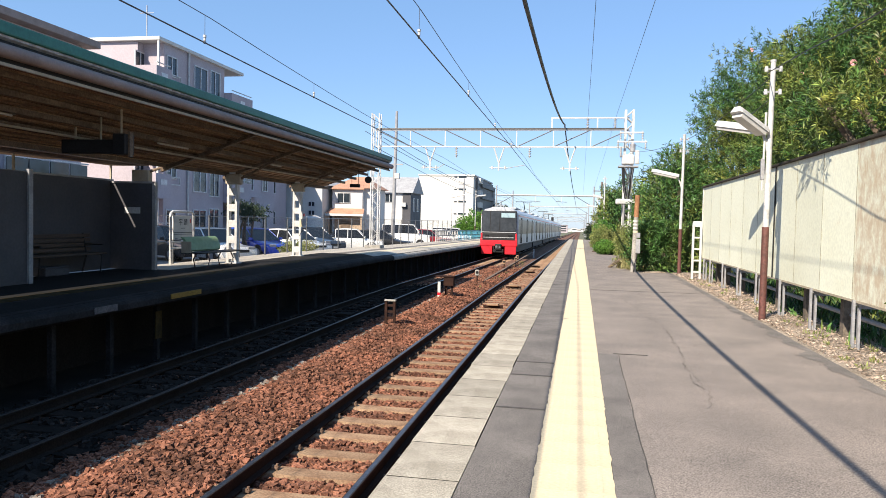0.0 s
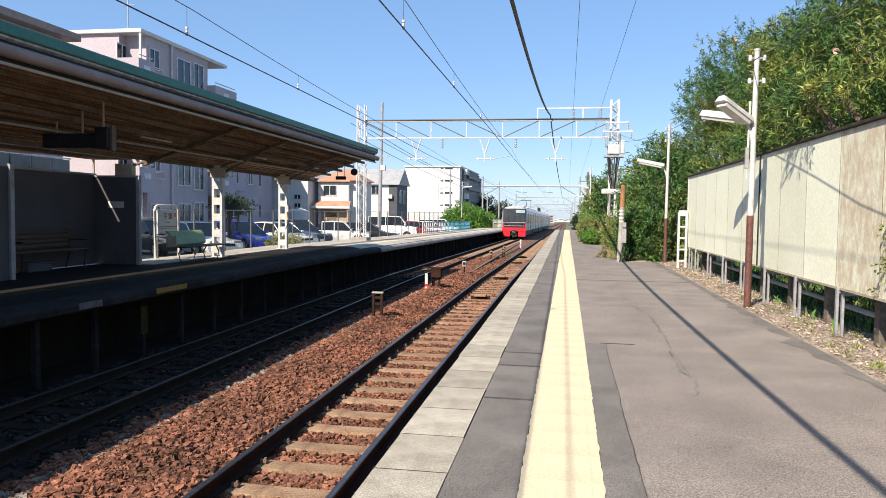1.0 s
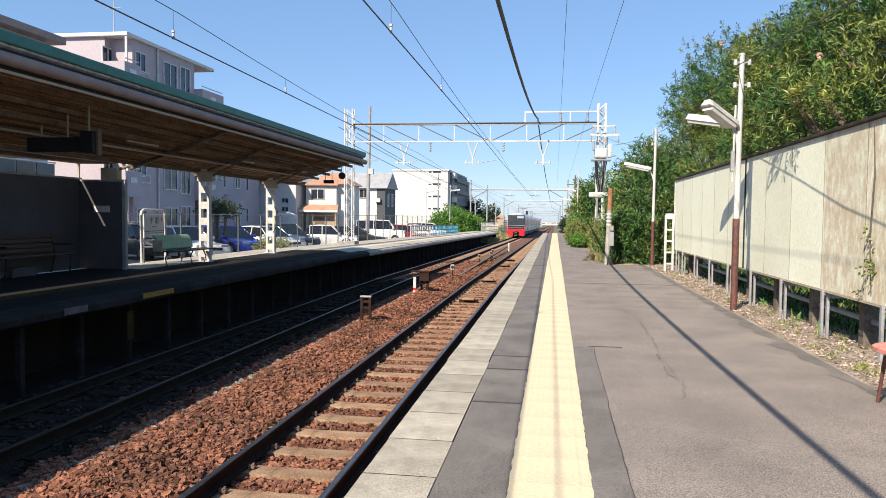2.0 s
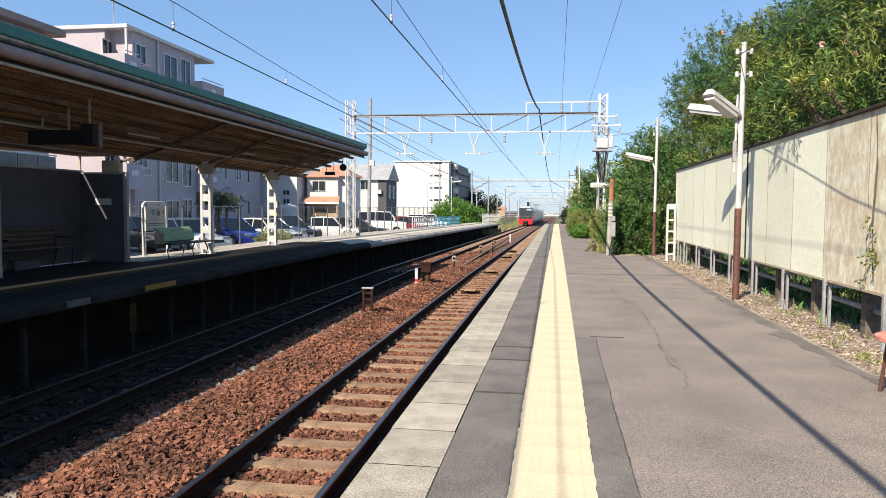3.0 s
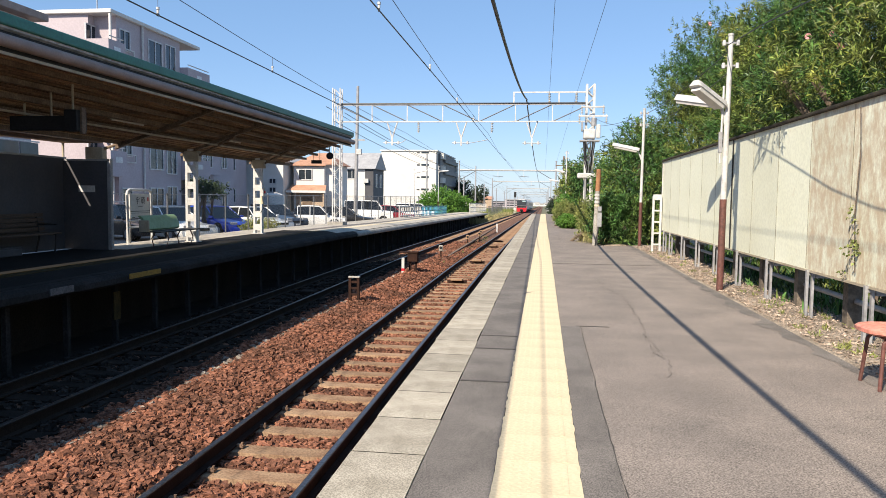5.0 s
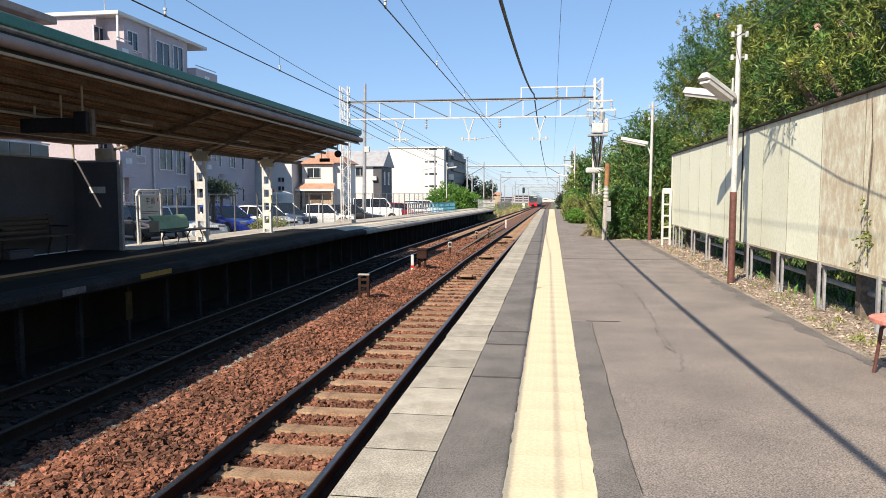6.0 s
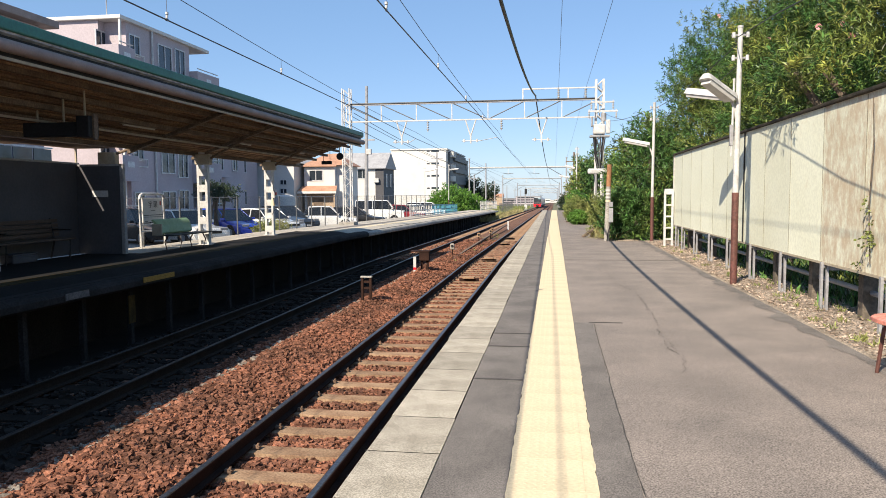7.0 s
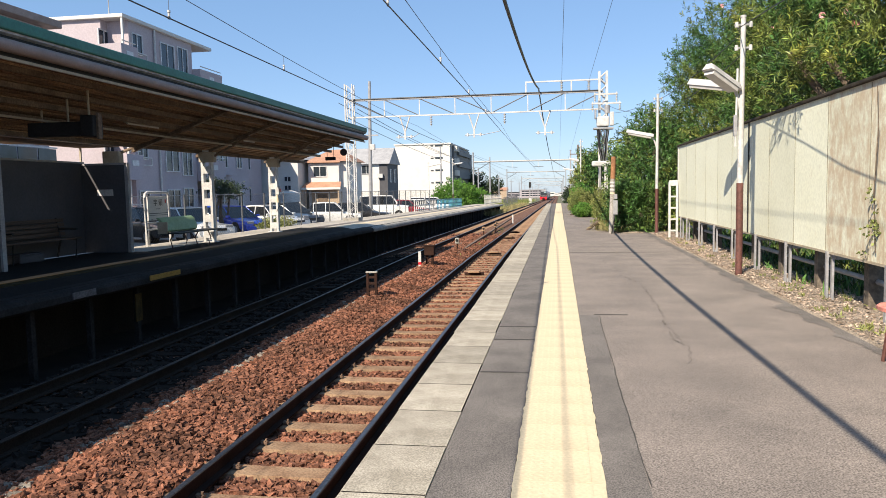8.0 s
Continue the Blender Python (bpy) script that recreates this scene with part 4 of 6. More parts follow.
def train():
    t = thing("train", (0, 0, 0), "stainless commuter train with a red front, running away", "train")
    CL, GAP, W = 18.9, 0.55, 1.37
    sec = [(-W, 0.95), (-W, 2.9), (-W + 0.05, 3.25), (-W + 0.3, 3.5), (-0.5, 3.62), (0.5, 3.62), (W - 0.3, 3.5), (W - 0.05, 3.25), (W, 2.9), (W, 0.95), (W - 0.1, 0.85), (-W + 0.1, 0.85)]
    for k in range(6):
        y0 = k * (CL + GAP)
        f = 0.35 if k == 0 else 0.0
        car = part("car", Shape().loft([[(x, y0 + f, z) for x, z in sec], [(x, y0 + CL, z) for x, z in sec]]), STEEL, t, "ribbed stainless car body")
        part("roof_cover", Shape().loft([[(x * 0.9, y, z) for x, z in ((-1.1, 3.50), (-0.55, 3.68), (0.55, 3.68), (1.1, 3.50))] for y in (y0 + 0.5, y0 + CL - 0.1)]), TRAINGREY, car)
        for j in (0.27, 0.73):
            part("air_unit", Shape().box(-0.9, 0.9, y0 + CL * j - 1.6, y0 + CL * j + 1.6, 3.62, 3.74, c=0.04), TRAINGREY, car)
        for sx in (-1, 1):
            for j in range(3):
                yc = y0 + CL * (0.17 + 0.33 * j)
                part("door", Shape().box(*sorted((sx * (W - 0.01), sx * (W + 0.012))), yc - 0.65, yc + 0.65, 1.0, 2.92), GAPBLACK, car)
                for q in (-0.33, 0.33):
                    part("door_glass", Shape().box(*sorted((sx * W, sx * (W + 0.02))), yc + q - 0.22, yc + q + 0.22, 1.45, 2.82), SIDEGLASS, car)
            for a, b in ((0.215, 0.455), (0.545, 0.785), (0.04, 0.125), (0.875, 0.96)):
                part("side_window", Shape().box(*sorted((sx * (W - 0.005), sx * (W + 0.015))), y0 + CL * a, y0 + CL * b, 1.72, 2.80), SIDEGLASS, car)
            part("red_band", Shape().box(*sorted((sx * (W - 0.005), sx * (W + 0.008))), y0 + 0.36, y0 + CL, 3.02, 3.12), RED, car)
        part("underframe", Shape().box(-1.2, 1.2, y0 + 0.8, y0 + CL - 0.3, 0.35, 0.86), BLACK, car, "dark equipment below the floor")
        for j in (0.16, 0.84):
            part("bogie", Shape().box(-0.95, 0.95, y0 + CL * j - 1.4, y0 + CL * j + 1.4, 0.3, 0.62), BLACK, car)
            for dy in (-1.05, 1.05):
                yc = y0 + CL * j + dy
                part("wheelset", Shape().cyl((-0.62, yc, 0.43), (-0.5, yc, 0.43), 0.43, n=18).cyl((0.5, yc, 0.43), (0.62, yc, 0.43), 0.43, n=18).cyl((-0.6, yc, 0.43), (0.6, yc, 0.43), 0.08, n=8), RUST, car)
        if k in (1, 3, 4):
            part("pantograph", Shape().box(-0.8, 0.8, y0 + 3.0, y0 + 3.2, 4.86, 4.92).cyl((0, y0 + 3.1, 4.86), (0, y0 + 4.2, 4.35), 0.04, n=6).cyl((0, y0 + 4.2, 4.35), (0, y0 + 3.2, 3.75), 0.05, n=6), BLACK, car)
    # front
    fr = part("front_mask", Shape().loft([[(x, 0.36, z) for x, z in sec], [(x * 0.97, 0.12, 0.9 + (z - 0.9) * 0.985) for x, z in sec], [(x * 0.90, 0.0, 1.0 + (z - 1.0) * 0.94) for x, z in sec]]), TRAINGREY, t, "grey front mask", smooth=True)
    part("screen_surround", Shape().box(-1.27, 1.27, -0.02, 0.1, 1.84, 3.38, c=0.04), BLACK, fr, "black windscreen surround")
    for a, b in ((-1.24, -0.66), (-0.62, 0.04), (0.08, 1.24)):
        part("windscreen", Shape().box(a, b, -0.035, 0.0, 1.88, 3.34, c=0.012), SCREEN, fr, "dark windscreen pane")
    part("silver_line", Shape().box(-1.25, 1.25, -0.05, 0.0, 1.74, 1.80), BLACK, fr)
    part("destination_sign", Shape().box(0.16, 1.16, -0.045, -0.034, 2.90, 3.22), DISPLAY, fr, "pale destination display")
    part("lamp_panel", Shape().box(-1.20, 1.20, -0.065, 0.02, 1.24, 1.74, c=0.03), BLACK, fr, "black lamp panel with grille")
    part("grille_bar", Shape().box(-1.12, 1.12, -0.075, -0.06, 1.42, 1.46), TRAINGREY, fr)
    part("red_panel", Shape().box(-1.36, 1.36, -0.05, 0.25, 0.80, 1.40, c=0.06), RED, fr, "bright red lower front")
    for x in (-1.32, 1.14):
        part("red_wing", Shape().box(x, x + 0.18, -0.045, 0.22, 1.36, 1.76, c=0.03), RED, fr)
    for x in (-1.28, 0.45):
        part("skirt", Shape().box(x, x + 0.83, -0.02, 0.2, 0.22, 0.93, c=0.04), RED, t, "red skirt")
    for x in (-1.0, 0.7):
        part("tail_lamp", Shape().box(x, x + 0.3, -0.08, -0.06, 1.52, 1.62), CARGLASS, fr, "dark unlit lamp")
    cp = part("coupler", Shape().box(-0.22, 0.22, -0.35, 0.1, 0.55, 0.98, c=0.04).box(-0.38, 0.38, -0.2, 0.1, 0.35, 0.6, c=0.04), BLACK, t, "dark coupler")
    part("coupler_face", Shape().cyl((-0.12, -0.37, 0.78), (-0.12, -0.33, 0.78), 0.09, n=10).cyl((0.12, -0.37, 0.74), (0.12, -0.33, 0.74), 0.07, n=10), DARKSTEEL, cp)
    part("hose", Shape().tube([(-0.3, -0.25, 0.9), (-0.32, -0.4, 0.6), (-0.1, -0.42, 0.4)], 0.03), BLACK, cp)
    return t


TRAIN = train()


# ---- poles, lamps and small things on the near platform ----
def lamp_head(parent, y, z, x0, x1, dz, dy=0.0):
    """A long trough lamp reaching out over the platform."""
    a, b = Vector((x0, y, z)), Vector((x1, y + dy, z + dz))
    d = (b - a)
    q = d.to_track_quat("X", "Z").to_matrix().to_4x4()
    m = Matrix.Translation(a) @ q
    L = d.length
    h = part("lamp_head", Shape().loft([[m @ Vector((u, -w, 0.0)), m @ Vector((u, w, 0.0)), m @ Vector((u, w * 0.55, 0.085)), m @ Vector((u, -w * 0.55, 0.085))] for u, w in ((0, 0.09), (0.04, 0.115), (L - 0.04, 0.115), (L, 0.09))]), WHITE, parent, "white trough lamp")
    part("diffuser", Shape().loft([[m @ Vector((u, -0.085, -0.05)), m @ Vector((u, 0.085, -0.05)), m @ Vector((u, 0.1, -0.002)), m @ Vector((u, -0.1, -0.002))] for u in (0.06, L - 0.06)]), WALLWHITE, h, "pale diffuser")
    return h


def lamp_pole(x, y, h, band, heads, label, z0=0.0):
    t = thing("lamp_pole", (x, y, z0), label, "lamp", "platform lamps")
    part("lower_shaft", Shape().cyl((0, 0, 0), (0, 0, band), 0.049, n=16), BROWN, t, "brown-painted lower part", smooth=True)
    part("upper_shaft", Shape().cyl((0, 0, band), (0.02, 0, h), 0.041, 0.035, n=16), WHITE, t, "white-painted upper part", smooth=True)
    part("cap", Shape().cyl((0.02, 0, h), (0.02, 0, h + 0.03), 0.042, n=12), WHITE, t)
    for (z, xa, xb, dz, dy) in heads:
        part("arm", Shape().tube([(0.0, 0, z - 0.32), (xa * 0.6, 0, z - 0.12), (xa - 0.02, 0, z - 0.01)], 0.02), WHITE, t)
        lamp_head(t, 0, z, xa, xb, dz, dy)
    for z in (h - 0.10, h - 0.42):
        for sx in (-0.09, 0.10):
            part("spool", Shape().cyl((sx + 0.02, 0, z - 0.035), (sx + 0.02, 0, z + 0.04), 0.026, 0.022, n=10), WHITE, t, "porcelain spool")
        part("spool_bar", Shape().box(-0.10, 0.14, -0.015, 0.015, z - 0.012, z + 0.012), GALV, t)
    return t


p1 = lamp_pole(2.585, 11.1, 3.66, 1.33, [(2.68, -0.07, -0.53, 0.19, 0.85), (2.64, -0.06, -0.53, 0.28, -0.30)], "white and brown lamp pole with two trough lamps")
part("conduit", Shape().cyl((-0.075, -0.02, 1.85), (-0.055, -0.02, 2.95), 0.016, n=6), WHITE, p1)
part("box", Shape().box(-0.10, -0.05, -0.04, 0.02, 2.0, 2.30, c=0.008), GALV, p1)
lamp_pole(2.68, 20.9, 3.78, 1.23, [(2.64, -0.10, -0.82, 0.15, 0.0)], "white and brown lamp pole with one trough lamp")
lamp_pole(1.35, 46.0, 4.2, 1.2, [(2.9, -0.1, -0.7, 0.15, 0.0)], "slim lamp pole at the hedge")
lamp_pole(1.30, 62.0, 4.0, 1.2, [(3.0, -0.1, -0.9, 0.15, 0.0)], "slim lamp pole at the platform's end", -0.3)

RUSTPOST = mat("rust-orange steel", (0.36, 0.18, 0.09), (0.22, 0.11, 0.06), 0.85, scale=6, grain=40, spec=0.2)
# utility post with warning stripes
up = thing("utility_post", (1.46, 21.0, -0.02), "old timber post with striped warning band", "post")
part("shaft", Shape().cyl((0, 0, 0), (0.06, 0, 2.10), 0.075, 0.06, n=12), CONCRETE, up)
part("upper_shaft", Shape().cyl((0.045, 0, 1.55), (0.062, 0, 2.16), 0.068, 0.064, n=12), RUSTPOST, up, "rust-orange upper part")
for i in range(4):
    z = 1.12 + i * 0.10
    part("stripe", Shape().cyl((0.033, 0, z), (0.035, 0, z + 0.05), 0.0735, n=12), YELLOW if i == 0 else WHITE, up, "pale warning stripe")
part("junction_box", Shape().box(0.05, 0.17, -0.09, 0.05, 0.55, 0.95, c=0.01), GALV, up)
part("meter", Shape().box(0.06, 0.16, -0.12, -0.02, 0.98, 1.12, c=0.01), GALV, up)
part("cable_loop", Shape().tube([(0.1, -0.1, 0.55), (0.02, -0.12, 0.2), (0.0, -0.09, 0.0)], 0.012), CABLE, up)

# equipment on the right-hand gantry mast
eq = thing("mast_equipment", (2.0, 33.7, 0), "transformer and brackets fixed to the gantry mast", "transformer")
part("transformer", Shape().box(-0.30, 0.24, -0.30, 0.25, 3.98, 4.42, c=0.06), WHITE, eq, "pale transformer")
part("platform", Shape().box(-0.44, 0.42, -0.32, 0.3, 3.86, 3.93), GALV, eq)
part("hanging_cable", Shape().tube([(-0.25, -0.2, 3.82), (-0.2, -0.22, 3.2), (-0.1, -0.22, 2.6), (-0.12, -0.22, 1.6)], 0.06), BLACK, eq)
part("hanging_cable", Shape().tube([(0.2, -0.2, 3.82), (0.12, -0.22, 3.3), (0.06, -0.22, 2.6)], 0.05), BLACK, eq)
part("cabinet", Shape().box(-0.52, 0.34, -0.34, 0.12, 2.22, 2.46, c=0.06), WHITE, eq, "white cabinet")
part("conduit", Shape().cyl((-0.16, -0.26, 0.9), (-0.16, -0.26, 2.2), 0.045, n=10), GALV, eq)
part("conduit", Shape().cyl((0.08, -0.26, 0.9), (0.08, -0.26, 2.2), 0.06, n=10), WHITE, eq)
part("lower_plate", Shape().box(-0.28, 0.2, -0.32, 0.1, 1.14, 1.26, c=0.03), GALV, eq)
for z, w in ((4.95, 0.75), (5.35, 0.6)):
    part("crossarm", Shape().box(-w * 0.7, w, -0.3, -0.22, z, z + 0.07), WHITE, eq)
    for sx in (-w * 0.65, w * 0.92):
        insulator(eq, sx, -0.26, z + 0.02, 3, 0.06)
for i in range(9):
    a = random.uniform(-0.3, 0.3)
    part("jumper", Shape().tube([(a, -0.3, 3.9), (a * 0.4 + 0.05, -0.33, 3.4), (a * 0.8 - 0.03, -0.3, 2.9), (a * 0.4, -0.28, 2.45)], 0.022, 5), DARKSTEEL if i % 3 else BLACK, eq, "hanging cable")
part("side_box", Shape().box(0.26, 0.44, -0.36, -0.1, 4.0, 4.6, c=0.03), WHITE, eq)
part("side_box", Shape().box(-0.40, -0.32, -0.36, -0.1, 4.3, 4.75, c=0.03), GALV, eq)
part("bucket", Shape().cyl((0.15, -0.2, 4.55), (0.15, -0.2, 4.9), 0.12, n=12), GALV, eq)

# white ladder frame at the end of the sheet fence
lf = thing("ladder_frame", (2.80, 18.75, 0), "white-painted steel ladder frame beside the fence", "frame")
for x in (-0.09, 0.09):
    part("rail", Shape().box(x - 0.025, x + 0.025, -0.03, 0.03, 0, 1.40), WHITE, lf)
for i in range(5):
    part("rung", Shape().box(-0.07, 0.07, -0.02, 0.02, 0.18 + i * 0.28, 0.22 + i * 0.28), WHITE, lf)
part("head_plate", Shape().box(-0.10, 0.10, -0.035, 0.035, 1.30, 1.44, c=0.01), WHITE, lf)

DARKRUST = mat("dark rusty slat", (0.075, 0.042, 0.028), (0.045, 0.028, 0.02), 0.85, scale=4, grain=30)
# brown slatted fence that closes the platform where it narrows
bf = thing("slatted_fence", (1.55, 21.75, 0), "rusty brown slatted metal fence overgrown by leaves", "fence")
for i in range(18):
    part("slat", Shape().box(i * 0.085, i * 0.085 + 0.06, 0, 0.03, 0.06, 1.24 + random.uniform(-0.02, 0.02)), DARKRUST, bf)
for z in (0.3, 1.05):
    part("cross_rail", Shape().box(-0.05, 1.55, 0.031, 0.07, z, z + 0.06), BROWN, bf)
for x in (0.0, 0.72, 1.48):
    part("post", Shape().box(x - 0.03, x + 0.03, 0.072, 0.13, 0, 1.3), BROWN, bf)

# coral bench seat at the fence
st = thing("coral_bench", (2.62, 5.55, 0), "coral-pink moulded seat on thin steel legs", "bench")
ring = []
for u in range(20):
    a = 2 * math.pi * u / 20
    ring.append((math.copysign(abs(math.cos(a)) ** 0.6, math.cos(a)) * 0.36, math.copysign(abs(math.sin(a)) ** 0.6, math.sin(a)) * 0.22))
part("seat", Shape().loft([[(x * s, y * s, z) for x, y in ring] for s, z in ((0.90, 0.385), (1.0, 0.40), (1.0, 0.425), (0.95, 0.437), (0.6, 0.428))]), CORAL, st, "coral-pink plastic seat", smooth=True)
for sx in (-1, 1):
    for sy in (-1, 1):
        part("leg", Shape().tube([(sx * 0.20, sy * 0.12, 0.39), (sx * 0.245, sy * 0.13, 0.33), (sx * 0.27, sy * 0.16, 0.0)], 0.014), BROWN, st, "rusty leg")
    part("leg_brace", Shape().cyl((sx * 0.22, -0.13, 0.36), (sx * 0.22, 0.13, 0.36), 0.01, n=6), BROWN, st)

# wires from the first lamp pole
for k, (z, sag) in enumerate(((3.56, 0.10), (3.24, 0.14))):
    wire("lamp_cable", "thin cable strung between the lamp poles", [(2.69, 11.1, z), (2.78, 20.9, z + 0.12)], 0.007, sag, CABLE)
    wire("lamp_cable", "thin cable strung between the lamp poles", [(2.78, 20.9, z + 0.12), (2.3, GAN, 4.6 + k * 0.3)], 0.007, sag, CABLE)


sweep("lamp_cable", "dark twisted cable slung from the lamp pole over the platform", [(2.55, 11.1, 3.46), (2.34, 10.27, 3.345), (2.21, 8.02, 3.13), (2.12, 6.45, 2.95), (2.07, 5.38, 2.87), (1.95, 2.5, 2.80), (1.85, -2.0, 2.95), (1.8, -5.0, 3.2)], 0.006, CABLE)
span_post = thing("cable_post", (1.8, -5.0, 0), "slim white post that carries the platform cable", "post")
part("shaft", Shape().cyl((0, 0, 0), (0, 0, 3.25), 0.045, n=12), WHITE, span_post)
part("hook", Shape().tube([(0, 0, 3.15), (0.08, 0, 3.2), (0.05, 0, 3.24)], 0.012), GALV, span_post)


def crack(y0, y1, x, wander, w):
    """A thin ragged crack in the asphalt."""
    s = Shape()
    pts, px = [], x
    m = int(abs(y1 - y0) / 0.07) + 2
    for i in range(m):
        px += random.uniform(-wander, wander) + (x - px) * 0.03
        pts.append((px, y0 + (y1 - y0) * i / (m - 1), w * random.uniform(0.3, 1.0)))
    vs = [p for a, b, c in pts for p in ((a - c, b, 0.0045), (a + c, b, 0.0045))]
    return s.add(vs, [(2 * i, 2 * i + 1, 2 * i + 3, 2 * i + 2) for i in range(m - 1)])


CRACK_WAY = [(0.78, 13.4), (0.81, 12.66), (0.905, 12.16), (0.915, 10.96), (1.095, 10.06), (1.06, 8.60), (1.07, 8.32), (1.016, 7.26), (0.994, 6.74), (0.978, 6.22)]


def long_crack(way, w):
    """A ragged crack through the points of way."""
    pts = []
    for (xa, ya), (xb, yb) in zip(way, way[1:]):
        m = max(2, int(math.hypot(xb - xa, yb - ya) / 0.05))
        for i in range(m):
            u = i / m
            pts.append((xa + (xb - xa) * u + random.uniform(-0.03, 0.03), ya + (yb - ya) * u, w * max(0.0, random.uniform(-0.4, 1.0))))
    s = Shape()
    vs = [p for a, b, c in pts for p in ((a - c, b - c * 0.5, 0.0045), (a + c, b + c * 0.5, 0.0045))]
    return s.add(vs, [(2 * i, 2 * i + 1, 2 * i + 3, 2 * i + 2) for i in range(len(pts) - 1)])


part("crack", long_crack(CRACK_WAY, 0.0065), CRACK, near, "ragged crack")
part("crack", long_crack([CRACK_WAY[3], (1.02, 10.9), (1.16, 11.6)], 0.003), CRACK, near, "fine side crack")
part("crack", crack(5.5, 7.2, 0.93, 0.03, 0.0025), CRACK, near, "fine crack")
moss = Shape()
vs = []
for i in range(330):
    q = 2.0 + i * 0.06
    w = 0.06 + 0.34 * abs(noise.noise((q * 1.3, 3.0, 0))) + 0.10 * abs(noise.noise((q * 6.1, 8.0, 0))) + random.uniform(0, 0.03)
    vs += [(2.5 - w, q, 0.0035), (2.502, q, 0.0035)]
moss.add(vs, [(2 * i, 2 * i + 1, 2 * i + 3, 2 * i + 2) for i in range(329)])
part("mossy_edge", moss, ASPHALT_DARK, near, "dark mossy edge of the asphalt")
part("patch_edge", Shape().box(0.36, 0.70, 7.60, 7.625, 0, 0.0045), CRACK, near)
part("patch_edge", crack(3.2, 7.6, 0.40, 0.004, 0.004), CRACK, near)
for y in (5.15, 6.3, 6.9, 15.8, 20.0):
    part("band_joint", Shape().box(-0.56, -0.21, y, y + 0.03, 0, 0.0035), CRACK, near, "dark seam across the asphalt band")
part("cross_joint", Shape().box(0.21, 2.4, 14.9, 14.93, 0, 0.0035), CRACK, near)


# ---- things between the tracks ----
def twin_post(x, y):
    t = thing("track_marker", (x, y, -1.14), "weathered twin-legged marker post beside the track", "marker post")
    for sx in (-0.095, 0.095):
        part("leg", Shape().box(sx - 0.028, sx + 0.028, -0.035, 0.035, -0.05, 0.62), RUST, t)
    for z in (0.22, 0.36, 0.50):
        part("crossbar", Shape().box(-0.067, 0.067, -0.02, 0.02, z, z + 0.05), RUST, t)
    part("cap", Shape().box(-0.13, 0.13, -0.05, 0.05, 0.62, 0.655, c=0.008), CONCRETE, t, "pale cap")


twin_post(-4.16, 15.9)
cb = thing("trackside_box", (-4.02, 22.6, -1.13), "rust-brown cable box on legs beside the track", "box")
part("box", Shape().box(-0.16, 0.16, -0.12, 0.12, 0.40, 0.68, c=0.015), RUST, cb)
part("lid", Shape().box(-0.42, 0.18, -0.14, 0.14, 0.68, 0.715), RUST, cb)
for sx in (-0.09, 0.09):
    part("leg", Shape().box(sx - 0.035, sx + 0.035, -0.04, 0.04, -0.05, 0.40), RUST, cb)
stake = thing("marker_stake", (-4.28, 22.3, -1.14), "white stake with a red band", "stake")
part("stake", Shape().box(-0.045, 0.045, -0.02, 0.02, -0.05, 0.55, c=0.006), WHITE, stake)
part("red_band", Shape().box(-0.047, 0.047, -0.022, 0.022, 0.14, 0.22), RED, stake)
for i, (x, y) in enumerate(((-4.0, 28.8), (-3.97, 38.9), (-3.75, 43.6), (-3.9, 46.5))):
    s = thing("ground_signal", (x, y, -1.15 + fall(y)), "small trackside indicator on a short post", "signal", "trackside indicators")
    part("post", Shape().cyl((0, 0, -0.05), (0, 0, 0.36), 0.03, n=8), RUST, s)
    part("head", Shape().box(-0.085, 0.085, -0.06, 0.06, 0.34, 0.58, c=0.04), SLEEPER if i else CONCRETE, s)
    part("lens", Shape().cyl((0, -0.075, 0.48), (0, -0.058, 0.48), 0.055, n=12), BLACK, s)
s = thing("marker_stake", (-3.6, 58, -1.15 + fall(58)), "white stake with a red band", "stake")
part("stake", Shape().box(-0.06, 0.06, -0.02, 0.02, -0.05, 0.7), WHITE, s)
for i, y in enumerate((20.9, 27.4, 36.0, 40.5)):
    u = thing("track_inductor", (-2.42, y, -1.155), "flat rust-stained plate between the rails", "track device", "track plates")
    part("plate", Shape().box(-0.17, 0.17, -0.16, 0.16, 0.07, 0.12, c=0.012), SLEEPER, u)
    part("bracket", Shape().box(-0.28, 0.28, -0.05, 0.05, 0.0, 0.07), RUST, u)
solid("cable_trough", Shape().box(-3.90, -3.78, 14.5, 60, -1.17, -1.09, c=0.01), WOOD, "rusty cable trough along the track", "trough")
solid("dark_cover", Shape().box(-6.0, -5.6, 17.5, 17.9, -1.16, -1.08, c=0.01), SLEEPER_SHADE, "small dark plate between the far rails", "track device")


# ---- plants ----
RNG = np.random.default_rng(7)


def unit(v):
    return v / np.maximum(np.linalg.norm(v, axis=1, keepdims=True), 1e-9)


def blades(base, way, length, width, droop=0.08):
    """Leaf blades of two bent halves: base, two sides, tip."""
    n = len(base)
    side = unit(np.cross(way, RNG.normal(size=(n, 3))))
    up = np.cross(side, way)
    L, W = length[:, None], width[:, None]
    mid = base + way * L * 0.5 + up * L * 0.06
    tip = base + way * L - np.array([0, 0, 1.0]) * L * droop
    verts = np.stack([base, mid + side * W * 0.5, tip, mid - side * W * 0.5], 1).reshape(-1, 3)
    faces = np.arange(4 * n).reshape(n, 4)
    return verts, faces


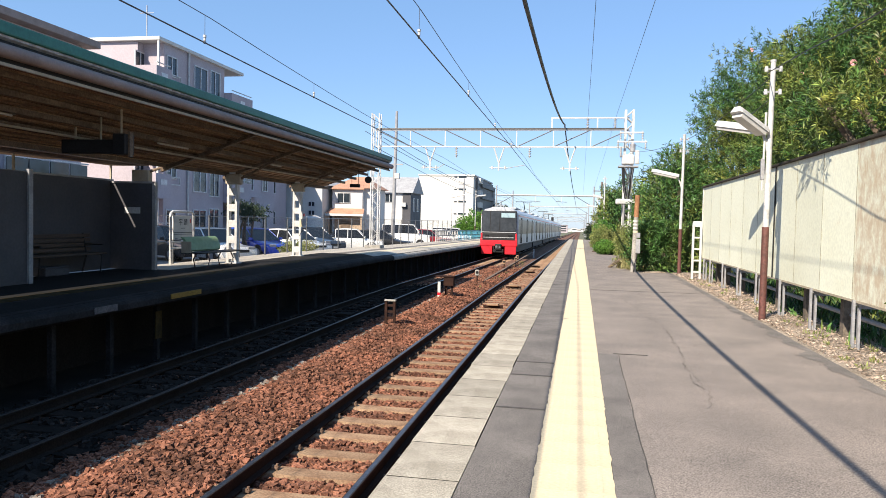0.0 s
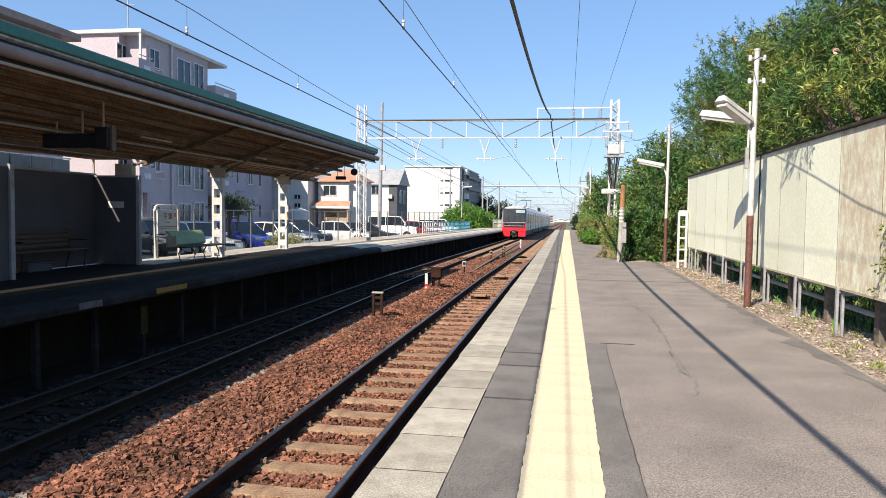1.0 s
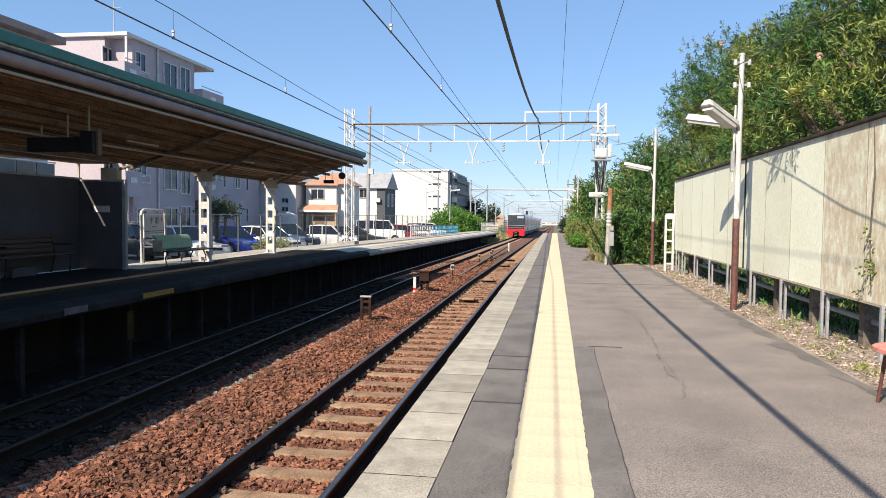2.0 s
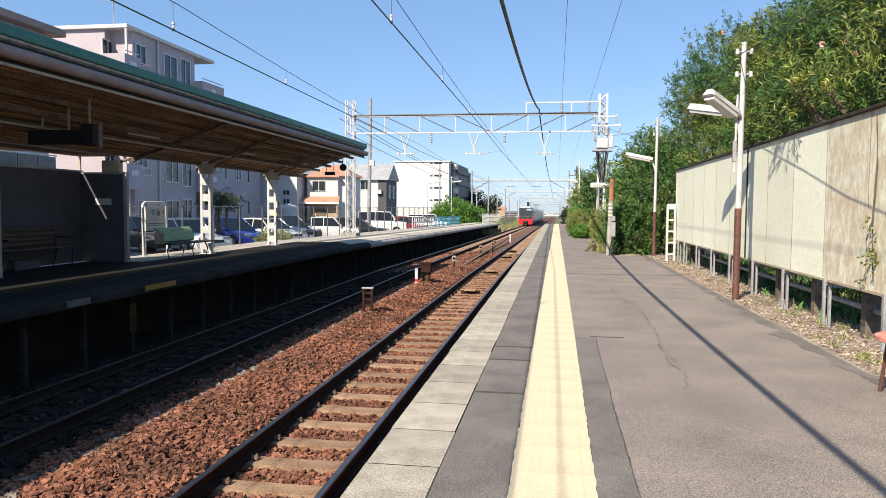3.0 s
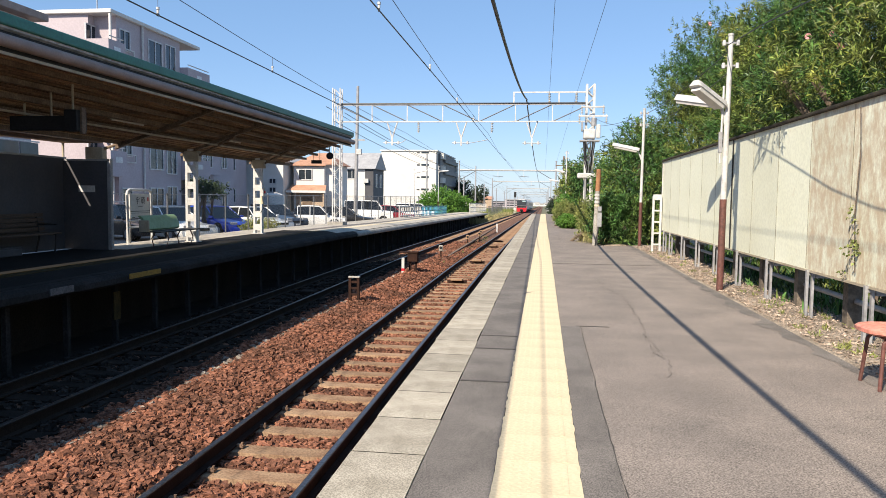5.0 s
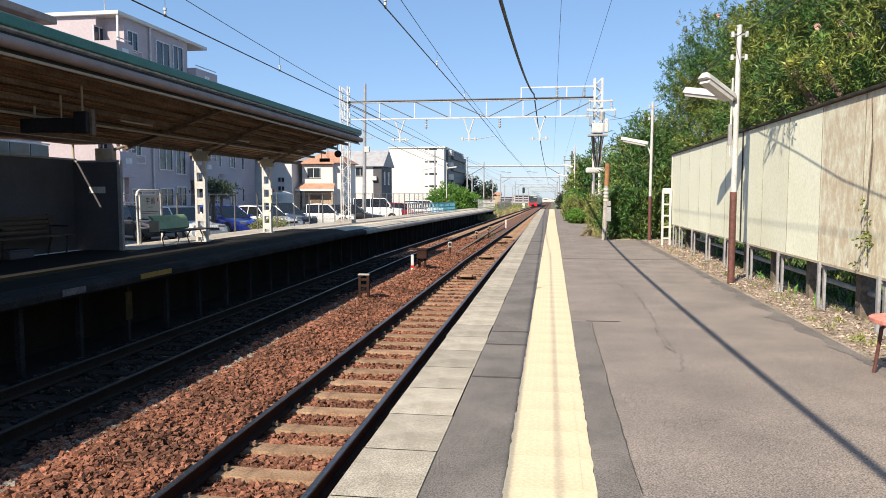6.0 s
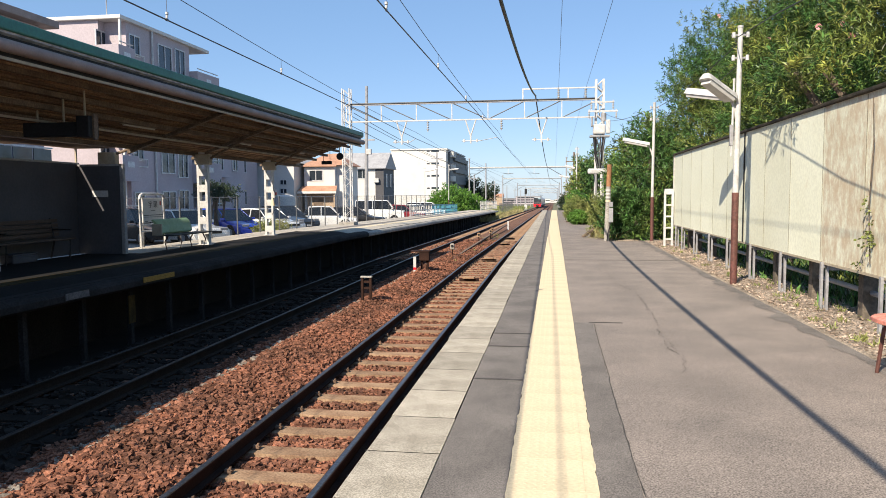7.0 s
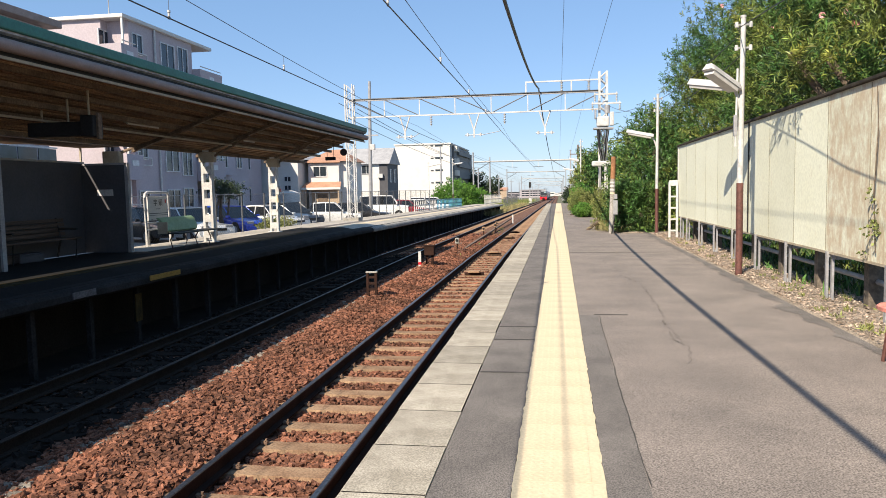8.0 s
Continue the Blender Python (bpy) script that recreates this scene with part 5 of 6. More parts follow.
def shoots(blobs, n, per, size, width, spread=0.75, lift=0.5, inner=0.45):
    """Twigs spread over lumpy forms, each carrying leaves around it."""
    blobs = np.array(blobs, float)
    area = (blobs[:, 3] * blobs[:, 4] + blobs[:, 4] * blobs[:, 5] + blobs[:, 3] * blobs[:, 5])
    pick = RNG.choice(len(blobs), n, p=area / area.sum())
    d = unit(RNG.normal(size=(n, 3)))
    lump = 1 + 0.24 * np.sin(d[:, 0] * 7 + pick) * np.sin(d[:, 1] * 6 + pick * 2) + 0.12 * np.sin(d[:, 2] * 9 + d[:, 0] * 5 + pick)
    rad = np.where(RNG.random(n) < 0.72, RNG.uniform(0.86, 1.06, n), RNG.uniform(inner, 0.9, n)) * lump
    p = blobs[pick, :3] + d * blobs[pick, 3:6] * rad[:, None]
    way = unit(d * blobs[pick, 3:6].mean() * 0.5 + RNG.normal(size=(n, 3)) * spread * 0.6 + np.array([0, 0, lift]))
    reach = size * RNG.uniform(1.2, 2.6, n)
    P = np.repeat(p, per, 0)
    Wy = np.repeat(way, per, 0)
    u = np.tile(np.linspace(0.05, 1, per), n)
    base = P + Wy * (np.repeat(reach, per) * u)[:, None]
    lw = unit(Wy * 0.75 + unit(RNG.normal(size=(n * per, 3))) * 0.9)
    return blades(base, lw, size * RNG.uniform(0.7, 1.25, n * per), width * RNG.uniform(0.7, 1.3, n * per))


def bush(name, at, blobs, n, per, size, width, material, label, category="bush", stems=5, lift=0.5, spread=0.75, stem_h=1.2):
    t = thing(name, at, label, category)
    v, f = shoots(blobs, n, per, size, width, spread, lift)
    crown = part("crown", fast_mesh("crown", v, f, material), material, t)
    c = np.mean(np.array(blobs, float)[:, :3], 0)
    for i in range(stems):
        b = blobs[i % len(blobs)]
        a = (c[0] * 0.6 + random.uniform(-0.5, 0.5), c[1] * 0.6 + random.uniform(-0.7, 0.7), 0)
        part("trunk" if i == 0 else "stem", Shape().tube([a, (a[0] * 0.6 + b[0] * 0.4, a[1] * 0.6 + b[1] * 0.4, b[2] * 0.5), (b[0], b[1], b[2] * 1.05)], 0.05 if i else 0.08, 6), BARK, t)
    return t


# tall oleanders behind the sheet fence (blobs from the foot: x y z and three radii)
def oleander(at, blobs, n, label):
    t = bush("oleander_tree", at, blobs, int(n * 1.6), 18, 0.105, 0.0185, LEAF, label, "tree", 6, 0.9)
    return t


A = oleander((5.45, 22.0, -0.2), [(0, 0, 3.3, 1.6, 2.8, 2.3), (-0.5, -2.2, 4.3, 1.0, 1.4, 1.2), (0.1, 1.5, 4.6, 1.4, 1.9, 1.4), (-0.9, 2.6, 3.4, 1.1, 1.5, 1.5), (-0.9, -0.6, 2.4, 1.0, 2.5, 1.5), (-0.85, 0.2, 5.0, 1.0, 1.5, 1.2), (-1.3, -0.6, 4.3, 0.7, 1.2, 0.9), (-1.05, -1.4, 5.3, 0.9, 1.2, 1.0), (-1.55, 0.6, 4.7, 0.7, 1.2, 0.9)], 4200, "tall oleander with narrow green leaves behind the fence")
B = oleander((4.9, 15.0, -0.2), [(0, 0, 3.0, 1.5, 2.6, 2.1), (0.5, -1.2, 5.0, 1.2, 1.6, 1.5), (-0.2, 2.0, 4.1, 1.1, 1.4, 1.3), (-0.7, -1.8, 3.4, 0.9, 1.5, 1.3), (-0.5, 0.4, 4.4, 0.9, 1.1, 0.9)], 4600, "tall oleander with a few pink flowers behind the fence")
C = oleander((5.0, 9.6, -0.2), [(0, 0, 3.2, 1.4, 2.6, 2.3), (-0.2, 0.8, 4.6, 1.2, 1.7, 1.4), (0.4, -1.6, 4.4, 1.2, 1.5, 1.4), (-2.2, 0.0, 2.95, 0.22, 0.5, 0.22), (-1.7, 0.2, 2.9, 0.5, 0.8, 0.35)], 3600, "tall oleander crowding over the fence's top")
for t, spots in ((B, ((-1.1, -0.8, 4.3), (-1.0, -1.6, 3.9))), (C, ((-1.30, 0.75, 3.71), (-1.20, 0.75, 3.545), (-1.1, 2.3, 4.0))), (A, ((-1.32, -2.1, 6.03),))):
    for p in spots:
        s = Shape()
        for k in range(6):
            a = 2 * math.pi * k / 6
            c, q = Vector(p), Vector((math.cos(a) * 0.034, -0.012, math.sin(a) * 0.034))
            w = Vector((-math.sin(a) * 0.024, 0, math.cos(a) * 0.024))
            s.add([c, c + q + w, c + q * 1.4 + w * 0.6, c + q * 1.4 - w * 0.6, c + q - w], [(0, 1, 2, 3, 4)])
        part("blossom", s, FLOWER, t, "pink blossom")

bush("oleander_bush", (3.2, 25.5, -0.1), [(-0.9, -4.0, 0.55, 0.7, 0.25, 0.6), (0, -3.9, 0.5, 0.6, 0.2, 0.6), (0, 0, 1.5, 1.3, 2.6, 1.5), (-0.2, -1.5, 2.5, 0.9, 1.3, 1.1), (0.5, 0.8, 2.9, 1.0, 1.6, 1.0), (-0.7, -2.4, 0.8, 0.8, 0.9, 0.8), (0.3, -3.0, 1.0, 0.9, 0.7, 1.0)], 2600, 10, 0.17, 0.036, LEAF, "dense green oleander bush behind the slatted fence")
bush("oleander_bush", (4.4, 33.0, -0.2), [(0, 0, 2.0, 1.7, 3.5, 2.0), (0.3, -1.5, 2.6, 1.2, 1.8, 1.0)], 1600, 10, 0.19, 0.042, LEAF, "dense green oleander bush further along")
bush("clipped_hedge", (1.10, 32.9, 0), [(0, 0, 0.27, 0.42, 0.75, 0.24), (0.02, 0.1, 0.22, 0.44, 0.7, 0.22), (0.0, -0.1, 0.40, 0.36, 0.6, 0.16)], 4200, 7, 0.042, 0.03, LEAF_H, "clipped bright green hedge on the platform", "hedge", 3, 0.3)
bush("clipped_hedge", (1.0, 35.2, 0), [(0, 0, 0.62, 0.46, 1.0, 0.52), (0.05, 0.6, 0.45, 0.50, 1.2, 0.45)], 3600, 7, 0.05, 0.034, LEAF_Y, "clipped olive-green hedge on the platform", "hedge", 3, 0.3)
bush("clipped_hedge", (1.25, 39.5, 0), [(0, 0, 0.65, 0.5, 1.6, 0.65), (0.0, 4.5, 0.65, 0.45, 2.6, 0.65), (0, 10, 0.55, 0.4, 3.5, 0.55)], 2400, 8, 0.08, 0.05, LEAF_H, "clipped yellow-green hedge along the platform", "hedge", 3, 0.3)
bush("dry_shrub", (1.30, 23.0, 0), [(0, 0, 0.55, 0.20, 0.55, 0.55), (-0.06, 0.3, 0.85, 0.17, 0.5, 0.30), (0.08, -0.5, 0.35, 0.16, 0.3, 0.35)], 420, 9, 0.10, 0.022, LEAF_Y, "thin dry olive shrub at the end of the fence", "shrub", 4, 0.9)
bush("fence_creeper", (2.2, 21.62, 0), [(-0.35, 0, 0.55, 0.45, 0.09, 0.55), (0.38, 0, 0.55, 0.5, 0.09, 0.55), (0.0, 0.0, 1.05, 0.7, 0.10, 0.28)], 900, 10, 0.12, 0.026, LEAF, "dense green creeper over the slatted fence", "creeper", 0, 0.6)
bush("leafy_tree", (2.9, 48.0, -0.7), [(0, 0, 2.7, 1.6, 3.0, 1.9), (-0.3, 1.0, 3.0, 1.0, 1.6, 1.0), (-0.6, -2.0, 2.2, 1.0, 1.6, 1.5)], 1900, 9, 0.16, 0.07, LEAF, "broad leafy tree beyond the gantry", "tree", 4)
bush("leafy_tree", (2.6, 60.0, -0.6), [(0, 0, 2.4, 1.3, 3.0, 1.8), (0, 4, 2.0, 1.2, 3.0, 1.6)], 1000, 9, 0.18, 0.08, LEAF_Y, "leafy tree beyond the gantry", "tree", 4)
bush("leafy_tree", (1.6, 110.0, -1.6), [(0, 0, 1.4, 0.7, 1.5, 1.1), (0.5, 12, 1.4, 0.8, 2.5, 1.0)], 400, 8, 0.3, 0.14, LEAF_D, "small dark tree beside the line", "tree", 3)
# far side of the line
bush("shade_tree", (-15.9, 33.0, GND), [(0, 0, 2.2, 0.8, 0.95, 0.20), (0.6, -0.4, 1.95, 0.4, 0.6, 0.14), (-0.5, 0.3, 2.45, 0.45, 0.6, 0.14)], 330, 9, 0.11, 0.05, LEAF_D, "low dark-leaved tree in the car park", "tree", 4, 0.1)
bush("round_bush", (-13.7, 98.0, GND - 1.35), [(0, 0, 2.0, 2.6, 3.0, 2.1), (2.0, 2, 1.7, 1.8, 3.0, 1.7), (-1.6, -1, 1.4, 1.6, 2.0, 1.4)], 3400, 10, 0.20, 0.10, LEAF_H, "large rounded green bush at the platform's end", "bush", 4)
bush("weed_clump", (-11.2, 27.5, -0.3), [(0, 0, 0.25, 0.35, 0.9, 0.26), (0, 1.4, 0.22, 0.3, 0.7, 0.22)], 320, 8, 0.12, 0.03, LEAF_Y, "green weeds at the platform fence", "weeds", 2)
for i, (x, y, s) in enumerate(((-22, 190, 1.0), (-27, 200, 1.3), (-32, 210, 0.9), (-19.5, 215, 0.9))):
    bush("distant_tree", (x, y, GND + fall(y)), [(0, 0, 4.2 * s, 2.4 * s, 2.4 * s, 2.4 * s), (1.5 * s, 0, 5.6 * s, 1.6 * s, 2 * s, 1.6 * s), (-1.6 * s, 0, 3.6 * s, 1.6 * s, 2 * s, 1.7 * s)], 420, 8, 0.5, 0.26, LEAF_D, "distant dark green tree", "tree", 3)


def tufts(name, label, x0, x1, y0, y1, z, n, per, size, width, material, holes=0.0):
    """Grass and weeds as loose blades, in patches."""
    cx, cy = RNG.uniform(x0, x1, n), RNG.uniform(y0, y1, n)
    zz = np.array([z + fall(q) for q in cy])
    base = np.repeat(np.stack([cx, cy, zz], 1), per, 0) + RNG.normal(size=(n * per, 3)) * [size * 0.35, size * 0.35, 0]
    way = unit(RNG.normal(size=(n * per, 3)) * 0.45 + [0, 0, 1])
    v, f = blades(base, way, size * RNG.uniform(0.5, 1.2, n * per), width * RNG.uniform(0.7, 1.2, n * per), 0.2)
    ob = new(name, fast_mesh(name, v, f, material))
    return tagged(ob, label, "grass", kind="stuff")


tufts("dry_grass", "dry straw-coloured grass at the hedge", 1.36, 1.72, 21.7, 24.0, 0.0, 60, 22, 0.45, 0.014, DRYGRASS)
tufts("weeds", "small green weeds below the fence", 2.62, 3.2, 5.5, 19, 0.02, 60, 14, 0.085, 0.014, LEAF_Y)
tufts("weeds", "dark weeds behind the fence", 3.3, 5.0, 3, 21, -0.1, 300, 18, 0.35, 0.03, LEAF)
tufts("field_grass", "pale grass field beyond the far platform", -60, -8.5, 100, 260, -1.2, 5200, 10, 1.2, 0.12, LEAF_Y)
tufts("line_weeds", "weeds between the tracks", -4.3, -3.3, 24, 50, -1.15, 46, 10, 0.16, 0.02, LEAF_Y)
tufts("line_weeds", "weeds beside the far track", -9.0, -7.4, 84, 170, -1.3, 600, 10, 0.9, 0.07, DRYGRASS)


def litter():
    n = 11000
    x = 2.55 + RNG.random(n) ** 1.3 * 0.75
    y = RNG.uniform(3, 20.5, n)
    z = 0.012 + 0.03 * np.clip((x - 2.5) / 0.3, 0, 1)
    base = np.stack([x, y, z], 1)
    way = unit(RNG.normal(size=(n, 3)) * [1, 1, 0.25])
    v, f = blades(base, way, RNG.uniform(0.018, 0.06, n), RNG.uniform(0.008, 0.024, n), 0.0)
    v[:, 2] = np.maximum(v[:, 2], 0.008)
    return tagged(new("leaf_litter", fast_mesh("leaf_litter", v, f, LITTER)), "dry leaves and chips scattered below the fence", "litter", kind="stuff")


LITTER = mat("dry leaf", (0.44, 0.35, 0.28), (0.24, 0.185, 0.145), 0.85, scale=3, grain=10, bump=0, island=0.5)
litter()

# ivy on the near end of the sheet fence
iv = thing("ivy", (2.92, 7.33, 0.6), "light green ivy shoots climbing the sheet fence", "ivy")
v, f = shoots([(-0.03, 0, 0.30, 0.012, 0.05, 0.14), (-0.03, -0.02, 0.62, 0.012, 0.05, 0.10), (-0.03, 0.2, 0.05, 0.01, 0.03, 0.03)], 22, 5, 0.034, 0.03, 0.6, -0.2)
part("leaves", fast_mesh("leaves", v, f, LEAF_Y), LEAF_Y, iv)
part("vine", Shape().tube([(0.0, 0.0, 0.05), (-0.015, 0.03, 0.6), (-0.015, -0.03, 1.2), (-0.015, 0.02, 1.6)], 0.006, 5), BARK, iv)


# ---- far platform: shelter, benches, signs ----
sh = thing("wind_shelter", (-9.85, 11.7, 0), "dark grey panelled waiting shelter, open to the track", "shelter")
part("back_wall", Shape().box(-1.20, -1.14, -7.0, 4.0, 0.0, 2.08), GREYPANEL, sh)
part("end_wall", Shape().box(-1.14, 0.0, 3.92, 3.97, 0.0, 2.03), GREYPANEL, sh)
part("inner_wall", Shape().box(-1.14, 0.0, -0.05, 0.0, 0.0, 2.03), GREYPANEL, sh)
part("front_panel", Shape().box(-0.05, 0.0, -6.5, -0.06, 0.0, 2.03), GREYPANEL, sh)
part("top_trim", Shape().box(-1.22, -1.12, -7.0, 4.02, 2.08, 2.12), GALV, sh)
part("end_trim", Shape().box(-1.12, 0.03, 3.90, 3.99, 2.03, 2.075), GALV, sh)
for y in (-0.03, 3.95):
    part("post", Shape().box(-0.035, 0.045, y - 0.05, y + 0.05, 0, 2.08), GALV, sh, "pale post")
# Boards and struts added only to narrow and shorten the end wall's sun stripe.
part("rear_eave", Shape().box(-1.62, -0.25, -7.0, 2.3, 2.45, 2.50), DECK, sh, "added board that trims the sun stripe in the shelter")
part("rear_eave", Shape().box(-1.25, -0.25, 2.31, 4.1, 2.45, 2.50), DECK, sh, "added board that trims the sun stripe in the shelter")
for y in (-6.9, -3.0, 1.0, 4.05):
    part("sun_stop_strut", Shape().box(-1.24, -1.20, y - 0.02, y + 0.02, 2.08, 2.45), CREAM, sh)
part("notice", Shape().box(-0.75, -0.35, 3.905, 3.918, 1.32, 1.47), WHITE, sh, "small notice plate")


def slat_bench(at, label, length):
    t = thing("slatted_bench", at, label, "bench")
    for i in range(4):
        part("seat_slat", Shape().box(-0.02 + i * 0.1, 0.06 + i * 0.1, -length / 2, length / 2, 0.40, 0.435, c=0.006), TIMBER, t)
    for i in range(4):
        part("back_slat", Shape().box(-0.08 - i * 0.012, -0.05 - i * 0.012, -length / 2, length / 2, 0.47 + i * 0.10, 0.545 + i * 0.10), TIMBER, t)
    for y in (-length / 2 + 0.2, length / 2 - 0.2):
        part("frame", Shape().tube([(0.33, y, 0), (0.36, y, 0.39), (-0.03, y, 0.39), (-0.12, y, 0.86)], 0.022).tube([(-0.12, y, 0), (-0.02, y, 0.39)], 0.022), BLACK, t, "dark iron frame")
        part("armrest", Shape().box(-0.05, 0.38, y - 0.025, y + 0.025, 0.60, 0.63), BLACK, t)
    return t


slat_bench((-10.80, 13.6, 0), "dark slatted wooden bench inside the shelter", 2.3)
bx = thing("storage_box", (-10.7, 13.3, 0), "low grey box under the bench", "box")
part("body", Shape().box(-0.15, 0.15, -0.35, 0.35, 0, 0.16, c=0.02), GREYPANEL, bx)
part("lid", Shape().box(-0.16, 0.16, -0.36, 0.36, 0.16, 0.19, c=0.01), GREYPANEL, bx)

gb = thing("green_bench", (-9.30, 17.3, 0), "green moulded bench with dark seat on steel legs", "bench")
back = [(-0.20, 0.40), (-0.15, 0.44), (-0.17, 0.58), (-0.23, 0.71), (-0.31, 0.77), (-0.36, 0.76), (-0.29, 0.69), (-0.235, 0.57), (-0.22, 0.45)]
part("backrest", Shape().loft([[(x, y, z) for x, z in back] for y in (-0.84, 0.80)]), BENCHGREEN, gb, "pale green rolled backrest", smooth=True)
part("side", Shape().box(-0.30, -0.05, -0.90, -0.85, 0.38, 0.66, c=0.01), CREAM, gb)
part("seat", Shape().box(-0.22, 0.24, -0.86, 1.42, 0.365, 0.395, c=0.008), BLACK, gb, "dark seat board")
for y in (-0.42, 0.84):
    part("leg", Shape().tube([(0.12, y, 0.37), (0.16, y + 0.08, 0.2), (0.13, y + 0.02, 0)], 0.018), BROWN, gb)
    part("leg", Shape().tube([(-0.14, y, 0.37), (-0.20, y - 0.08, 0.2), (-0.18, y - 0.02, 0)], 0.018), BROWN, gb)

sg = thing("station_sign", (-10.42, 17.85, 0, 0, 0, 90), "white framed station name board", "sign")
part("hoop", Shape().tube([(-0.58, 0, 0), (-0.58, 0, 1.26), (-0.55, 0, 1.35), (-0.46, 0, 1.39), (0.46, 0, 1.39), (0.55, 0, 1.35), (0.58, 0, 1.26), (0.58, 0, 0)], 0.036, 10), WHITE, sg, "white tube frame", smooth=True)
bd = part("board", Shape().box(-0.47, 0.47, -0.02, 0.02, 0.66, 1.28, c=0.006), WALLWHITE, sg, "white name board")
def lettering(text, size):
    """Letters as a thin mesh in the x-z plane, centred."""
    cu = bpy.data.curves.new("writing", "FONT")
    cu.body, cu.size, cu.align_x, cu.extrude = text, size, "CENTER", 0.0015
    ob = bpy.data.objects.new("writing", cu)
    me = bpy.data.meshes.new_from_object(ob)
    bpy.data.objects.remove(ob)
    me.transform(Matrix.Rotation(radians(90), 4, "X"))
    me.materials.clear()
    me.materials.append(BLACK)
    return me


part("writing", lettering("\u5b87 \u982d", 0.19), BLACK, bd, at=pose(0, -0.024, 1.05))
part("rule", Shape().box(-0.46, 0.46, -0.026, -0.021, 0.835, 0.85), BLACK, bd)
part("writing", Shape().box(-0.10, 0.10, -0.026, -0.021, 0.95, 0.965), GREYPANEL, bd)
part("red_mark", Shape().box(0.34, 0.40, -0.026, -0.021, 1.10, 1.20), RED, bd)
part("line_bar", Shape().box(-0.46, 0.46, -0.026, -0.021, 0.79, 0.80), GREYPANEL, bd)
for x in (-0.33, 0.33):
    part("writing", Shape().box(x - 0.06, x + 0.06, -0.026, -0.021, 0.67, 0.69), GREYPANEL, bd)
for z in (0.43, 0.60):
    part("rail", Shape().cyl((-0.57, 0, z), (0.57, 0, z), 0.022, n=8), WHITE, sg)

hb = thing("hanging_sign", (-8.45, 11.6, 0), "dark hanging departure board below the canopy", "sign")
part("case", Shape().box(-0.62, 0.42, -0.09, 0.09, 2.36, 2.60, c=0.015), BLACK, hb)
part("end_case", Shape().box(0.42, 0.66, -0.14, 0.14, 2.34, 2.70, c=0.015), BLACK, hb)
part("end_strip", Shape().box(0.66, 0.70, -0.05, 0.05, 2.30, 2.74), RAFTER, hb)
for x in (-0.4, 0.1, 0.5):
    part("hanger", Shape().cyl((x, 0, 2.58), (x, 0, 3.05 + 0.25 * x), 0.02, n=6), CREAM, hb)

for i, y in enumerate((4.5, 9.4, 14.6, 19.8, 24.4)):
    tl = thing("tube_lamp", (-8.75, y, 2.78), "white fluorescent fitting under the canopy", "lamp", "canopy lamps")
    part("tray", Shape().box(-0.06, 0.06, -0.65, 0.65, 0.04, 0.10, c=0.01), CREAM, tl)
    part("tube", Shape().cyl((0, -0.6, 0.02), (0, 0.6, 0.02), 0.018, n=8), WALLWHITE, tl)
    for q in (-0.5, 0.5):
        part("hanger", Shape().cyl((0, q, 0.1), (0, q, 0.36), 0.01, n=5), CREAM, tl)
es = thing("hanging_sign", (-7.92, 25.0, 0), "small black sign hung below the canopy's end", "sign")
part("case", Shape().box(-0.18, 0.18, -0.05, 0.05, 2.42, 2.54, c=0.01), BLACK, es)
for x in (-0.12, 0.12):
    part("hanger", Shape().cyl((x, 0, 2.53), (x, 0, 3.08 + 0.35 * x), 0.01, n=5), RAFTER, es)
sp = thing("loudspeaker", (-7.72, 25.9, 2.76), "small dark horn loudspeaker under the canopy's end", "loudspeaker")
part("horn", Shape().cyl((0, 0, 0), (0.08, -0.22, -0.03), 0.04, 0.13, n=14), BLACK, sp)
part("bracket", Shape().cyl((0, 0.0, 0), (0, 0.0, 0.32), 0.015, n=6), GALV, sp)
fl = thing("flag_bracket", (-9.42, 23.4, 0), "yellow and red emergency button housing on the column", "call box")
part("housing", Shape().box(0.10, 0.22, -0.10, 0.10, 1.25, 1.55, c=0.02), WHITE, fl)
part("button", Shape().cyl((0.22, 0, 1.4), (0.25, 0, 1.4), 0.05, n=12), RED, fl)
part("cone", Shape().cyl((0.16, -0.12, 1.0), (0.16, -0.12, 1.25), 0.08, 0.02, n=10), YELLOW, fl)
part("cable", Shape().tube([(0.16, -0.1, 1.25), (0.25, -0.15, 0.9), (0.12, -0.1, 0.7)], 0.012), CABLE, fl)


# ---- wire-mesh fence behind the far platform ----
def mesh_fence(x, y0, y1, z, h, label):
    t = thing("mesh_fence", (x, y0, z), label, "fence")
    n = int((y1 - y0) / 1.9)
    for i in range(n + 1):
        y = (y1 - y0) * i / n
        part("post", Shape().cyl((0, y, -0.3), (0, y, h), 0.026, n=8), DARKSTEEL, t)
    part("top_rail", Shape().cyl((0, 0, h - 0.03), (0, y1 - y0, h - 0.03), 0.014, n=6), GALV, t)
    s = Shape()
    m = int((y1 - y0 + h) / 0.13)
    for i in range(m):
        y = i * 0.13 - h
        for sgn in (0, 1):
            a, b = (y, y + h) if sgn else (y + h, y)
            p0, p1 = Vector((0, a, 0.03)), Vector((0, b, h - 0.05))
            lo, hi = 0.0, y1 - y0
            if max(a, b) > hi or min(a, b) < lo:
                continue
            s.cyl(p0, p1, 0.0013, n=3, caps=False)
    part("wire_mesh", s, WIRE, t)
    return t


mesh_fence(-10.62, 15.8, 62.0, 0.0, 1.32, "rusty chain-link fence behind the platform")
DIP = math.degrees(math.atan(-0.0095))
